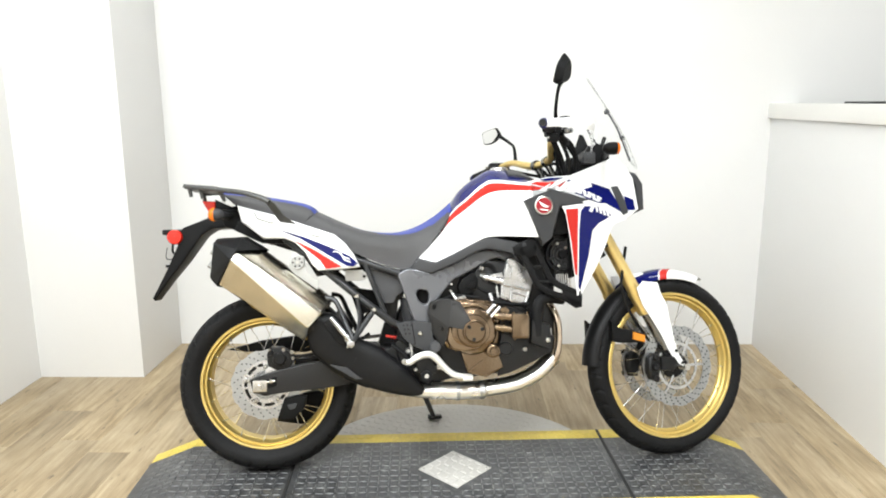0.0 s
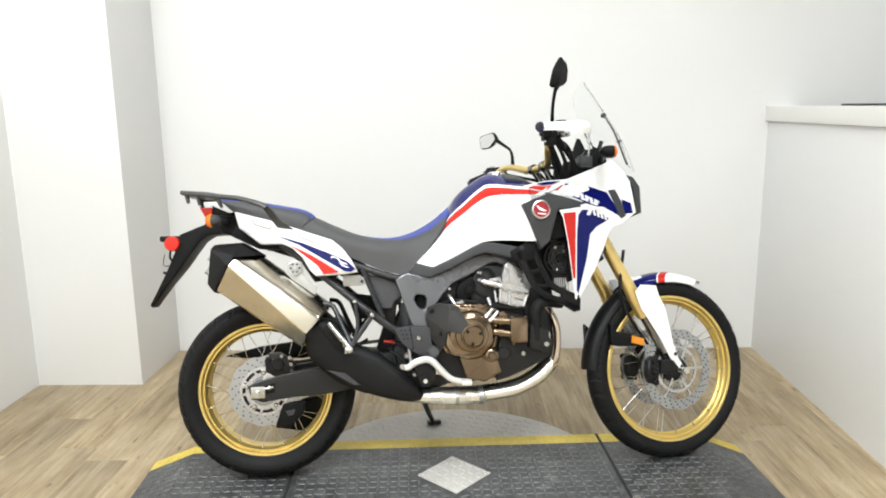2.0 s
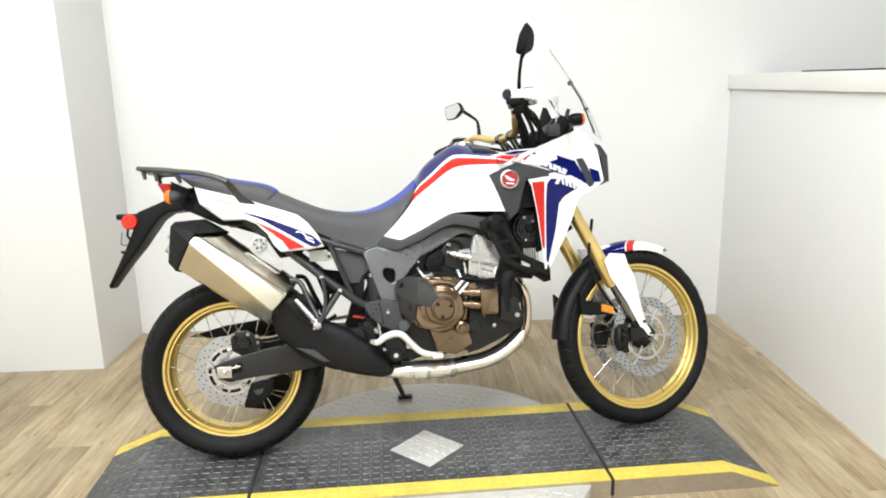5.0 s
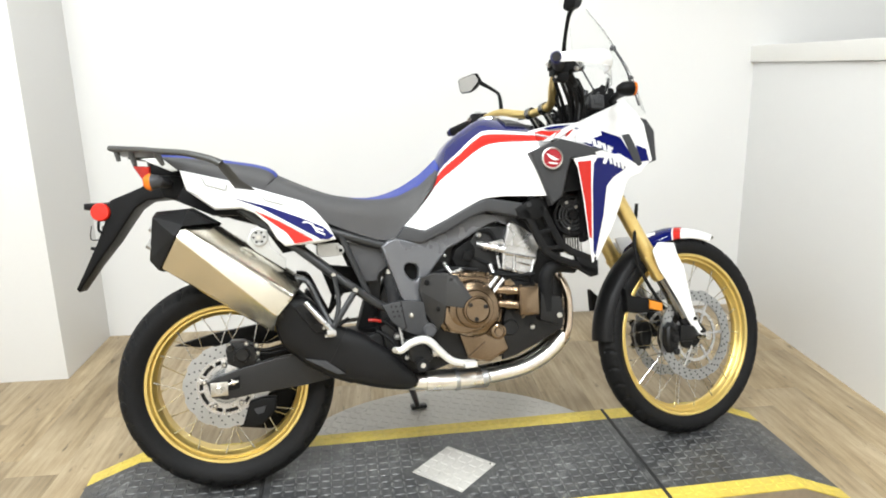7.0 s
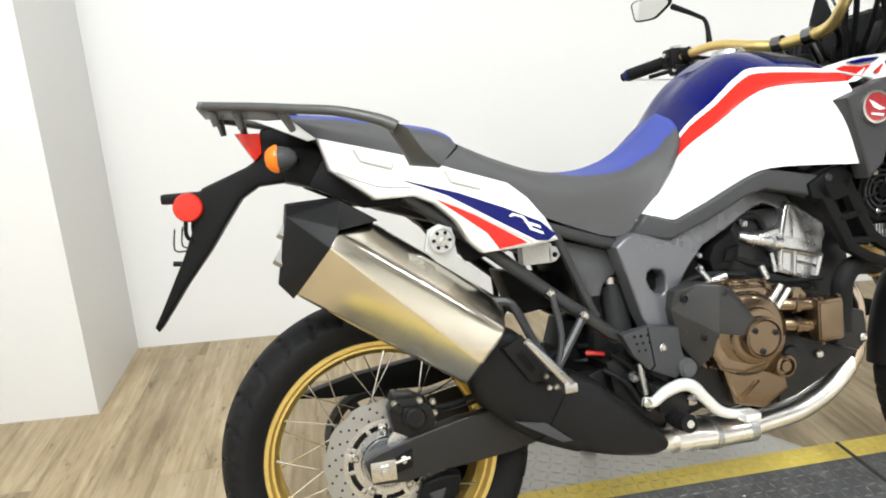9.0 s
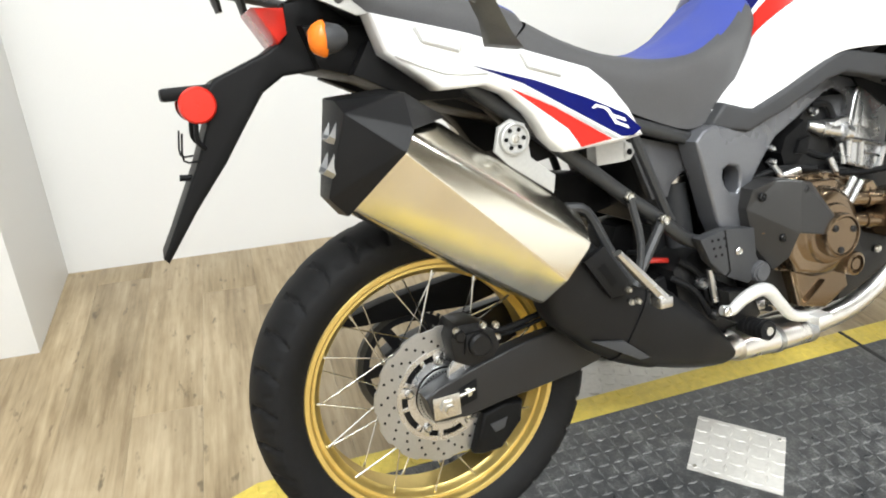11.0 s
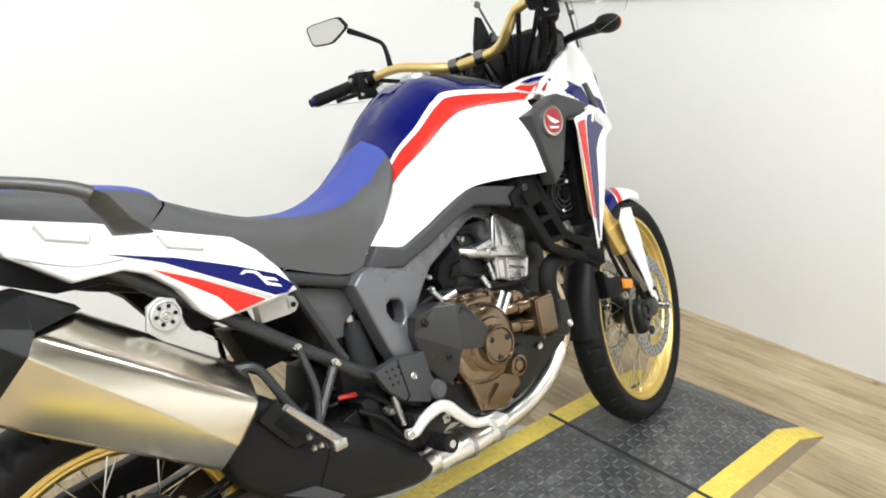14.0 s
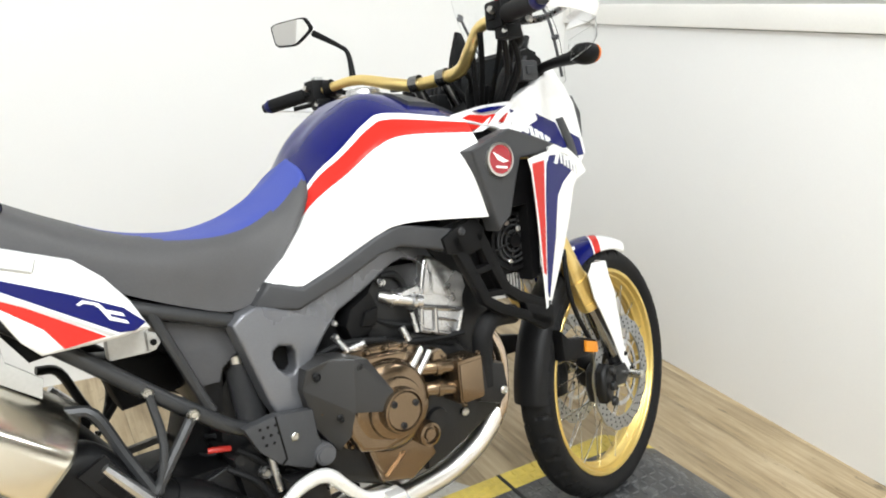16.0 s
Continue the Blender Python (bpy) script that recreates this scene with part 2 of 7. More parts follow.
wall_back = slab("wall_back", (X_C - 0.2, Y_B, FLOOR - 0.1), (X_R + 0.12, Y_B + 0.15, CEIL), WALL, "smooth white painted back wall of the photo booth", "wall")
wall_side = slab("wall_side", (X_R + 0.12, Y_B, FLOOR - 0.1), (X_FAR, Y_B + 0.15, CEIL), WALL, "dim white back wall beyond the partition", "wall")
wall_column = slab("wall_column", (X_L - 0.15, Y_C, FLOOR - 0.1), (X_C, Y_B + 0.15, CEIL), WALL, "white painted boxed-out column in the corner", "wall", 0.003)
wall_left = slab("wall_left", (X_L - 0.15, Y_F, FLOOR - 0.1), (X_L, Y_C, CEIL), WALL, "smooth white painted side wall", "wall")
# unseen wall added to close the room and shape reflections on the bike
wall_front = slab("wall_front", (X_L - 0.15, Y_F - 0.15, FLOOR - 0.1), (X_FAR, Y_F, CEIL), WALL_UNSEEN, "taupe closing wall added out of view behind the walk, toned for reflections", "wall")
wall_right = slab("wall_right", (X_R, Y_F, FLOOR - 0.1), (X_R + 0.12, Y_B + 0.10, 1.25), WALL, "white painted half-height partition wall", "wall", 0.002, PARTITION)
slab("trim", (X_R - 0.02, Y_F, 1.252), (X_R + 0.14, Y_B + 0.10, 1.334), CAP, "white painted cap board on the partition wall", "trim", 0.006, PARTITION)
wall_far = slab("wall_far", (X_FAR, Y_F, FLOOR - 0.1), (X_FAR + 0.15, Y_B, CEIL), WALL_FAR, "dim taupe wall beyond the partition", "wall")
# unseen lid of the room, its dark tone chosen for reflections
ceiling = slab("ceiling", (X_L - 0.15, Y_F - 0.15, CEIL), (X_FAR + 0.15, Y_B + 0.15, CEIL + 0.1), CEILING, "plain dark grey ceiling out of view, toned for reflections", "ceiling")
cabinet = slab("black_cabinet", (X_R + 0.25, -1.6, FLOOR), (X_R + 0.95, 1.40, 1.343), BLACK_METAL, "low black cabinet standing behind the partition", "cabinet", 0.004, PARTITION)
del cabinet["kind"]
floor = slab("floor", (X_L, Y_F, FLOOR - 0.1), (X_FAR, Y_B, FLOOR - 0.006), UNDERLAY, "light oak vinyl plank floor", "floor")


def ceiling_panel(x, y, power):
    lamp = tagged(new("ceiling_light"), "white LED ceiling panel, switched on", "ceiling light", group="ceiling lights")
    lamp.matrix_world = ROOM @ pose(x, y, CEIL - 0.012)
    bm = bmesh.new()
    for lo, hi in (((-0.62, -0.11, -0.02), (0.62, -0.09, 0.012)), ((-0.62, 0.09, -0.02), (0.62, 0.11, 0.012)), ((-0.62, -0.09, -0.02), (-0.60, 0.09, 0.012)), ((0.60, -0.09, -0.02), (0.62, 0.09, 0.012))):
        box(bm, lo, hi)
    part("frame", bm, CAP, lamp)
    data = bpy.data.lights.new("panel_light", "AREA")
    data.shape, data.size, data.size_y, data.energy, data.color = "RECTANGLE", 1.18, 0.16, power, (0.940, 0.985, 1.0)
    li = new("panel_light", data)
    li.parent = lamp
    li.matrix_local = pose(0, 0, -0.012)
    return lamp


for place in PANELS:
    ceiling_panel(*place)

# ---- turntable platform ----
HALF, STRIPE, SEAM_X, BEND, TIP, DISC = 0.297, 0.072, 0.61, 1.03, 1.21, 0.612
platform = tagged(new("turntable_platform"), "low turntable with black tread-plate track and yellow edges", "turntable")
platform.matrix_world = pose(0, 0, 0)


def height(x):
    a = abs(x)
    return 0.0 if a < BEND else (a - BEND) / (TIP - BEND) * FLOOR


def track_piece(x0, x1, ya, yb, top, bottom):
    """A run of the track between two cross lines, bent down at the ramp."""
    bm = bmesh.new()
    xs = sorted({x0, x1} | {b for b in (-BEND, BEND) if x0 < b < x1})
    rows = []
    for x in xs:
        z = height(x)
        rows.append([bm.verts.new(p) for p in ((x, ya, z + top), (x, yb, z + top), (x, yb, max(z + bottom, FLOOR - 0.001)), (x, ya, max(z + bottom, FLOOR - 0.001)))])
    for a, b in zip(rows, rows[1:]):
        for k in range(4):
            bm.faces.new((a[k], a[(k + 1) % 4], b[(k + 1) % 4], b[k]))
    bm.faces.new(rows[0]), bm.faces.new(rows[-1][::-1])
    return bm


INNER = HALF - STRIPE
for x0, x1, nm in ((-TIP, -SEAM_X - 0.003, "ramp_plate"), (-SEAM_X + 0.003, SEAM_X - 0.003, "track_plate"), (SEAM_X + 0.003, TIP, "ramp_plate")):
    p = part(nm, track_piece(x0, x1, -HALF, HALF, -0.004, -0.2), PLATE_SIDE, platform, "bare metal plate body")
    part("tread_plate", track_piece(x0, x1, -INNER, INNER, 0.0, -0.003), PLATE_BLACK, p, "black painted tread plate")
    for s in (-1, 1):
        part("yellow_stripe", track_piece(x0, x1, min(s * INNER, s * HALF), max(s * INNER, s * HALF), 0.0005, -0.003), YELLOW, p, "yellow painted edge stripe")
for s in (-1, 1):
    bm = bmesh.new()
    box(bm, (s * SEAM_X - 0.006, -HALF - 0.001, -0.06), (s * SEAM_X + 0.006, HALF + 0.001, 0.002), 0.001)
    part("seam", bm, SEAM, platform, "black rubber joint strip")
bm = bmesh.new()
lathe(bm, [(0.001, -0.012), (DISC - 0.004, -0.012), (DISC, -0.016), (DISC, -0.05), (0.001, -0.05)], 96, axis="z", closed=False)
part("turntable_disc", bm, PLATE_WHITE, platform, "bare aluminium tread-plate disc")
bm = bmesh.new()
lathe(bm, [(0.001, -0.05), (DISC - 0.06, -0.05), (DISC - 0.06, FLOOR), (0.001, FLOOR)], 64, axis="z", closed=False)
part("turntable_base", bm, BLACK_METAL, platform)
bm = bmesh.new()
box(bm, (-0.097, -0.097, 0.0), (0.097, 0.097, 0.003), 0.001, pose(0, 0, 0, 0, 0, 45))
cover = part("access_cover", bm, PLATE_WHITE, platform, "square bare aluminium tread-plate cover with corner screws")
for s in (-1, 1):
    bm = bmesh.new()
    lathe(bm, [(0.0001, 0.0065), (0.005, 0.0055), (0.0065, 0.003)], 10, axis="z", centre=(s * 0.118, 0, 0), closed=False)
    part("screw", bm, BOLT, cover)


def lugs(name, mat, parent, inside, step, length, width, rise, base, turn, extent):
    """Raised tread bars in alternating directions."""
    verts, faces = [], []
    n = int(extent / step) + 1
    for i in range(-n, n + 1):
        for j in range(-n, n + 1):
            x, y = i * step, j * step
            c, s = math.cos(radians(turn)), math.sin(radians(turn))
            X, Y = c * x - s * y, s * x + c * y
            if not inside(X, Y):
                continue
            a = radians(turn + (45 if (i + j) % 2 else -45))
            ca, sa = math.cos(a), math.sin(a)
            z = base(X)
            k = len(verts)
            for u, v, h in ((-length, 0, 0), (0, -width, 0), (length, 0, 0), (0, width, 0), (-length * 0.55, 0, rise), (0, -width * 0.45, rise), (length * 0.55, 0, rise), (0, width * 0.45, rise)):
                px, py = X + ca * u - sa * v, Y + sa * u + ca * v
                verts.append((px, py, base(px) + h))
            faces += [(k + 4, k + 5, k + 6, k + 7)] + [(k + q, k + (q + 1) % 4, k + 4 + (q + 1) % 4, k + 4 + q) for q in range(4)]
    me = bpy.data.meshes.new(name)
    me.from_pydata(verts, [], faces)
    me.materials.append(mat)
    ob = new(name, me)
    ob.parent = parent
    return tagged(ob, kind="stuff")


def on_track(x, y):
    return abs(y) < INNER - 0.012 and abs(x) < TIP - 0.03 and abs(abs(x) - SEAM_X) > 0.02 and abs(x) + abs(y) > 0.155


lugs("tread_relief", PLATE_WORN, platform, on_track, 0.0265, 0.0145, 0.0042, 0.0022, height, 45, 1.9)
lugs("tread_relief", YELLOW, platform, lambda x, y: INNER + 0.012 < abs(y) < HALF - 0.012 and abs(x) < TIP - 0.03 and abs(abs(x) - SEAM_X) > 0.02, 0.0265, 0.0145, 0.0042, 0.0022, height, 45, 1.9)
lugs("tread_relief", PLATE_WHITE, platform, lambda x, y: HALF + 0.015 < abs(y) and x * x + y * y < (DISC - 0.02) ** 2, 0.03, 0.016, 0.0045, 0.002, lambda x: -0.012, 20, 1.0)
lugs("tread_relief", PLATE_WHITE, cover, lambda x, y: abs(x) + abs(y) < 0.122, 0.03, 0.016, 0.005, 0.002, lambda x: 0.003, 0, 0.2)

# ---- motorcycle: frame of reference, x forward, y to its left, z up, leaning on its side stand ----
bike = tagged(new("motorcycle"), "white, blue and red motorcycle with gold wheels on its side stand", "motorcycle")
bike.matrix_world = pose(-0.690, 0.040, 0.002, 0, 0, 3.0) @ pose(0, 0, 0, -13.0, 0, 0)
REAR, FRONT = (0.0, 0.0, 0.325), (1.555, 0.0, 0.345)
RAKE = 27.5
STEER_FOOT = Vector((1.675, 0, 0))
STEER_AXIS = Vector((-math.sin(radians(RAKE)), 0, math.cos(radians(RAKE))))
STEER_ANGLE = 9.0
STEER = Matrix.Translation(STEER_FOOT) @ Matrix.Rotation(radians(STEER_ANGLE), 4, STEER_AXIS) @ Matrix.Translation(-STEER_FOOT)


def steered(bm):
    bmesh.ops.transform(bm, matrix=STEER, verts=bm.verts)
    return bm


WHEEL_SET = Matrix.Translation(STEER_FOOT) @ Matrix.Rotation(radians(15.3), 4, STEER_AXIS) @ Matrix.Translation(-STEER_FOOT) @ pose(1.536, -0.027, 0.333, 5.2) @ Matrix.Translation(-Vector(FRONT))


def wheeled(bm):
    """Front wheel and what turns or sits close round it, at the wheel's own turn and lean."""
    bmesh.ops.transform(bm, matrix=WHEEL_SET, verts=bm.verts)
    return bm


def tyre_mesh(centre, radius, width, rim_r, rim_half, groove):
    """A tyre with grooves cut into its crown."""
    bm = bmesh.new()
    half = width / 2
    h = radius - rim_r
    prof = []
    for k in range(41):
        q = k / 20 - 1.0
        u = abs(q)
        if u < 0.62:
            a = u / 0.62 * radians(66)
            y, z = half * 1.02 * math.sin(a) / math.sin(radians(74)), rim_r + h * (1 - 0.60 * (1 - math.cos(a)))
        else:
            w = (u - 0.62) / 0.38
            z0 = 1 - 0.60 * (1 - math.cos(radians(66)))
            z = rim_r + h * (z0 * (1 - w) + 0.02 * w)
            y = half * (0.969 + 0.055 * math.sin(w * math.pi)) * (1 - w * w) + (rim_half - 0.003) * w * w
        prof.append((z, math.copysign(y, q), u))
    segs = 480
    rings = []
    for i in range(segs):
        ang = 2 * math.pi * i / segs
        ring = []
        for r, y, s in prof:
            d = groove(i / segs, s, 1 if y > 0 else -1)
            ring.append(bm.verts.new((centre[0] + (r - d) * math.cos(ang), centre[1] + y, centre[2] + (r - d) * math.sin(ang))))
        rings.append(ring)
    for i in range(segs):
        a, b = rings[i], rings[(i + 1) % segs]
        for j in range(len(prof) - 1):
            bm.faces.new((a[j], a[j + 1], b[j + 1], b[j]))
        bm.faces.new((a[-1], a[0], b[0], b[-1]))
    return bm


def road_groove(count, depth):
    """Shallow slanted grooves with rounded flanks."""
    def g(u, s, side):
        if s > 0.64:
            return 0.0
        shift = 0.5 if side > 0 else 0.0
        bend = s * 0.55 if s < 0.34 else 0.187 - (s - 0.34) * 0.7
        ph = (u * count + bend + shift) % 1.0 - 0.5
        ph2 = (u * count * 2 + s * 1.3 + shift) % 1.0 - 0.5
        d = 0.0
        if s > 0.14:
            d = depth * math.exp(-(ph / 0.075) ** 4)
        if 0.40 < s < 0.60:
            d = max(d, depth * 0.6 * math.exp(-(ph2 / 0.09) ** 2))
        return d
    return g


def rim_mesh(centre, r, half):
    bm = bmesh.new()
    side = [(r + 0.006, 0.000), (r + 0.004, 0.002), (r - 0.004, 0.001), (r - 0.007, -0.003), (r - 0.007, -0.007), (r - 0.010, -0.011), (r - 0.015, -0.011), (r - 0.018, -0.014), (r - 0.020, -0.022), (r - 0.027, -0.028)]
    seat_of = [(r + 0.006, -0.006), (r - 0.004, -0.012), (r - 0.008, -0.024)]
    up = [(a, half + b) for a, b in seat_of[::-1]] + [(a, half + b) for a, b in side]
    lathe(bm, up + [(a, -y) for a, y in up[::-1]], 120, centre=centre)
    return bm


def disc_mesh(centre, y, r_out, r_in, thick, waves, holes):
    """A wave-edged brake disc with rows of drilled holes."""
    bm = bmesh.new()
    segs = waves * 12
    tops = []
    for yy in (y - thick / 2, y + thick / 2):
        ring_o, ring_i = [], []
        for i in range(segs):
            a = 2 * math.pi * i / segs
            w = 0.0035 * (1 if math.sin(a * waves) > 0.2 else 0)
            ring_o.append(bm.verts.new((centre[0] + (r_out - w) * math.cos(a), yy, centre[2] + (r_out - w) * math.sin(a))))
            ring_i.append(bm.verts.new((centre[0] + r_in * math.cos(a), yy, centre[2] + r_in * math.sin(a))))
        tops.append((ring_o, ring_i))
    (ao, ai), (bo, bi) = tops
    for i in range(segs):
        j = (i + 1) % segs
        bm.faces.new((ao[i], ao[j], ai[j], ai[i]))
        bm.faces.new((bo[i], bi[i], bi[j], bo[j]))
        bm.faces.new((ao[i], bo[i], bo[j], ao[j]))
        bm.faces.new((ai[i], ai[j], bi[j], bi[i]))
    return bm


def disc_holes(centre, y, thick, spots, r):
    bm = bmesh.new()
    for rad, a in spots:
        c = (centre[0] + rad * math.cos(a), y, centre[2] + rad * math.sin(a))
        lathe(bm, [(0.0002, -thick / 2 - 0.0006), (r, -thick / 2 - 0.0006), (r, thick / 2 + 0.0006), (0.0002, thick / 2 + 0.0006)], 8, centre=c, closed=False)
    return bm


def make_wheel(name, centre, radius, width, rim_r, rim_half, spokes, hub_half, hub_r, groove, steer=False, label=""):
    s = wheeled if steer else (lambda b: b)
    wheel = part(name, s(rim_mesh(centre, rim_r, rim_half)), GOLD, bike, label)
    part("tyre", s(tyre_mesh(centre, radius, width, rim_r, rim_half, groove)), RUBBER, wheel, "black rubber tyre with block tread", 32)
    bm = bmesh.new()
    lathe(bm, [(0.011, -hub_half), (hub_r * 0.8, -hub_half), (hub_r * 0.85, -hub_half + 0.01), (hub_r * 0.45, -hub_half + 0.025), (hub_r * 0.42, hub_half - 0.025), (hub_r * 0.85, hub_half - 0.01), (hub_r * 0.8, hub_half), (0.011, hub_half)], 32, centre=centre)
    part("hub", s(bm), BLACK_METAL, wheel, "black wheel hub")
    for i in range(spokes):
        side = -1 if i % 2 else 1
        lead = 1 if (i // 2) % 2 else -1
        a = 2 * math.pi * (i + 0.5) / spokes
        b = a + lead * radians(52)
        hub_p = (centre[0] + hub_r * 0.8 * math.cos(b), centre[1] + side * (hub_half - 0.006), centre[2] + hub_r * 0.8 * math.sin(b))
        rim_p = Vector((centre[0] + (rim_r - 0.022) * math.cos(a), centre[1] + side * (rim_half - 0.018), centre[2] + (rim_r - 0.022) * math.sin(a)))
        bm = bmesh.new()
        rod(bm, hub_p, rim_p, 0.0015, 6)
        d = (Vector(hub_p) - rim_p).normalized()
        rod(bm, rim_p - d * 0.002, rim_p + d * 0.011, 0.0026, 6)
        part("spoke", s(bm), SPOKE, wheel)
    return wheel


rear_wheel = make_wheel("rear_wheel", REAR, 0.327, 0.150, 0.2385, 0.054, 32, 0.055, 0.075, road_groove(30, 0.0065), label="gold spoked rear wheel")
front_wheel = make_wheel("front_wheel", FRONT, 0.345, 0.092, 0.2765, 0.033, 36, 0.045, 0.060, road_groove(36, 0.0055), True, "gold spoked front wheel, turned to its left")

# ---- motorcycle: paints and metals ----
PAINT_WHITE = material("white_gloss_paint", (0.80, 0.80, 0.80), 0.28, var=0.02, scale=150, bump=0.0, coat=0.6)
PAINT_BLUE = material("deep_blue_gloss_paint", (0.0035, 0.006, 0.092), 0.05, var=0.05, scale=150, bump=0.0, spec=0.22)
PAINT_RED = material("red_gloss_paint", (0.50, 0.024, 0.017), 0.22, var=0.04, scale=150, bump=0.0, spec=0.18)
SEAT_GREY = material("grey_seat_vinyl", (0.072, 0.071, 0.073), 0.55, var=0.10, scale=400, stain=14, bump=0.18, spec=0.25)
SEAT_BLUE = material("blue_seat_vinyl", (0.045, 0.066, 0.29), 0.55, var=0.10, scale=400, stain=14, bump=0.18, spec=0.25)
PLASTIC_BLACK = material("black_textured_plastic", (0.0050, 0.0050, 0.0054), 0.46, var=0.18, scale=500, stain=9, bump=0.15, spec=0.13)
PLASTIC_GREY = material("charcoal_plastic", (0.042, 0.043, 0.046), 0.45, var=0.12, scale=450, stain=9, bump=0.14, spec=0.25)
FRAME_GREY = material("grey_cast_frame", (0.150, 0.154, 0.168), 0.28, metal=0.5, var=0.08, scale=300, stain=10, bump=0.10)
SWING_GREY = material("dark_grey_swingarm", (0.016, 0.016, 0.017), 0.34, metal=0.2, var=0.12, scale=300, stain=8, bump=0.08, spec=0.4)
ENGINE_BLACK = material("black_engine_case", (0.010, 0.010, 0.0105), 0.38, var=0.2, scale=160, stain=14, bump=0.12, spec=0.3)
BRONZE = material("bronze_engine_cover", (0.20, 0.145, 0.095), 0.17, metal=0.92, var=0.08, scale=260, stain=14, bump=0.05)
ALU = material("cast_aluminium", (0.56, 0.56, 0.565), 0.27, metal=0.95, var=0.12, scale=240, stain=16, bump=0.14)
STAINLESS = material("polished_stainless_can", (0.80, 0.765, 0.67), 0.21, metal=1.0, var=0.05, scale=120, stain=10, bump=0.006, rough_var=0.2, stretch=(1, 1, 0.3))
HEADER = material("bare_steel_header", (0.82, 0.80, 0.77), 0.30, metal=1.0, var=0.10, scale=30, stain=9, bump=0.03)
DOWNPIPE = material("heat_browned_steel", (0.56, 0.46, 0.37), 0.22, metal=1.0, var=0.15, scale=30, stain=9, bump=0.02)
PEDAL = material("bright_cast_pedal", (0.78, 0.78, 0.77), 0.32, metal=0.55, var=0.08, scale=200, bump=0.05)
GOLD_BAR = material("gold_anodised_bar", (0.80, 0.61, 0.25), 0.33, metal=0.85, var=0.08, scale=200, bump=0.03)
RED_LENS = material("red_lens", (0.56, 0.022, 0.012), 0.2, var=0.06, scale=300, bump=0.1, coat=0.15, spec=0.25)
AMBER_LENS = material("amber_lens", (0.66, 0.155, 0.010), 0.2, var=0.08, scale=300, bump=0.1, coat=0.15, spec=0.25)
AMBER_REFLECTOR = material("amber_reflector_plastic", (0.58, 0.21, 0.02), 0.25, var=0.10, scale=500, bump=0.12, coat=0.1, spec=0.25)
MIRROR = material("mirror_glass", (0.85, 0.85, 0.84), 0.03, metal=1.0, var=0.01, bump=0.0)
BLUE_ALU = material("blue_anodised_cap", (0.006, 0.011, 0.10), 0.35, metal=0.4, var=0.06, bump=0.02)
GREY_PLATE = material("light_grey_bracket", (0.46, 0.46, 0.45), 0.42, metal=0.5, var=0.08, scale=180, bump=0.05)
RACK_GREY = material("grey_cast_rack", (0.085, 0.085, 0.083), 0.42, metal=0.5, var=0.10, scale=240, stain=12, bump=0.08)
CHAIN = material("drive_chain_steel", (0.10, 0.095, 0.085), 0.45, metal=0.9, var=0.25, scale=200, bump=0.1)
SLIDER = material("dark_chromed_slider", (0.22, 0.22, 0.22), 0.22, metal=1.0, var=0.06, scale=120, bump=0.02)
RAIL = material("charcoal_steel_rail", (0.036, 0.037, 0.039), 0.34, metal=0.3, var=0.12, scale=200, stain=10, bump=0.06, spec=0.4)
CASE_GREY = material("dark_moulded_cover", (0.024, 0.0235, 0.0235), 0.33, var=0.12, scale=450, stain=9, bump=0.10, spec=0.34)
COVER_GREY = material("grey_side_cover_plastic", (0.070, 0.071, 0.076), 0.22, var=0.10, scale=450, stain=9, bump=0.12, spec=0.3)
GUARD = material("charcoal_guard_plastic", (0.008, 0.008, 0.0085), 0.42, var=0.15, scale=500, stain=9, bump=0.15, spec=0.18)
RED_SPRING = material("red_spring_paint", (0.55, 0.03, 0.02), 0.35, var=0.06, bump=0.02, coat=0.4)

GLASS = bpy.data.materials.new("clear_acrylic")
GLASS.use_nodes = True
gb = GLASS.node_tree.nodes["Principled BSDF"]
gb.inputs["Base Color"].default_value = (0.97, 0.98, 0.98, 1)
gb.inputs["Roughness"].default_value = 0.03
gb.inputs["Transmission Weight"].default_value = 1.0
gb.inputs["IOR"].default_value = 1.12


def mirrored(bm):
    bmesh.ops.scale(bm, vec=(1, -1, 1), verts=bm.verts)
    bmesh.ops.reverse_faces(bm, faces=bm.faces)
    return bm


def both(name, build, mat, parent=None, label="", smooth=40.0):
    """The same part on the right and, mirrored, on the left of the machine; build draws the right one into a bmesh."""
    made = []
    for s in (1, -1):
        bm = bmesh.new()
        build(bm)
        if s < 0:
            mirrored(bm)
        host = parent[0 if s > 0 else 1] if isinstance(parent, list) else parent
        made.append(part(name, bm, mat, host or bike, label, smooth))
    return made


def plane(y, x0=0.0, z0=0.0, bx=0.0, bz=0.0, off=0.0):
    return lambda x, z: y + bx * (x - x0) + bz * (z - z0) + off


def bolt_head(bm, p, r=0.008, h=0.006, hexa=True, direction=-1):
    """A bolt head standing out sideways at p."""
    x, y, z = p
    lathe(bm, [(0.0002, y + direction * h), (r * 0.45, y + direction * h), (r * 0.5, y + direction * h * 0.6), (r * 0.62, y + direction * h * 0.6), (r * 0.8, y + direction * h), (r, y + direction * h * 0.7), (r, y)], 12, centre=(x, 0, z), closed=False)


def bolt(p, parent=None, r=0.008, h=0.006, mat=None, direction=-1):
    bm = bmesh.new()
    bolt_head(bm, p, r, h, direction=direction)
    return part("bolt", bm, mat or BOLT, parent or bike)


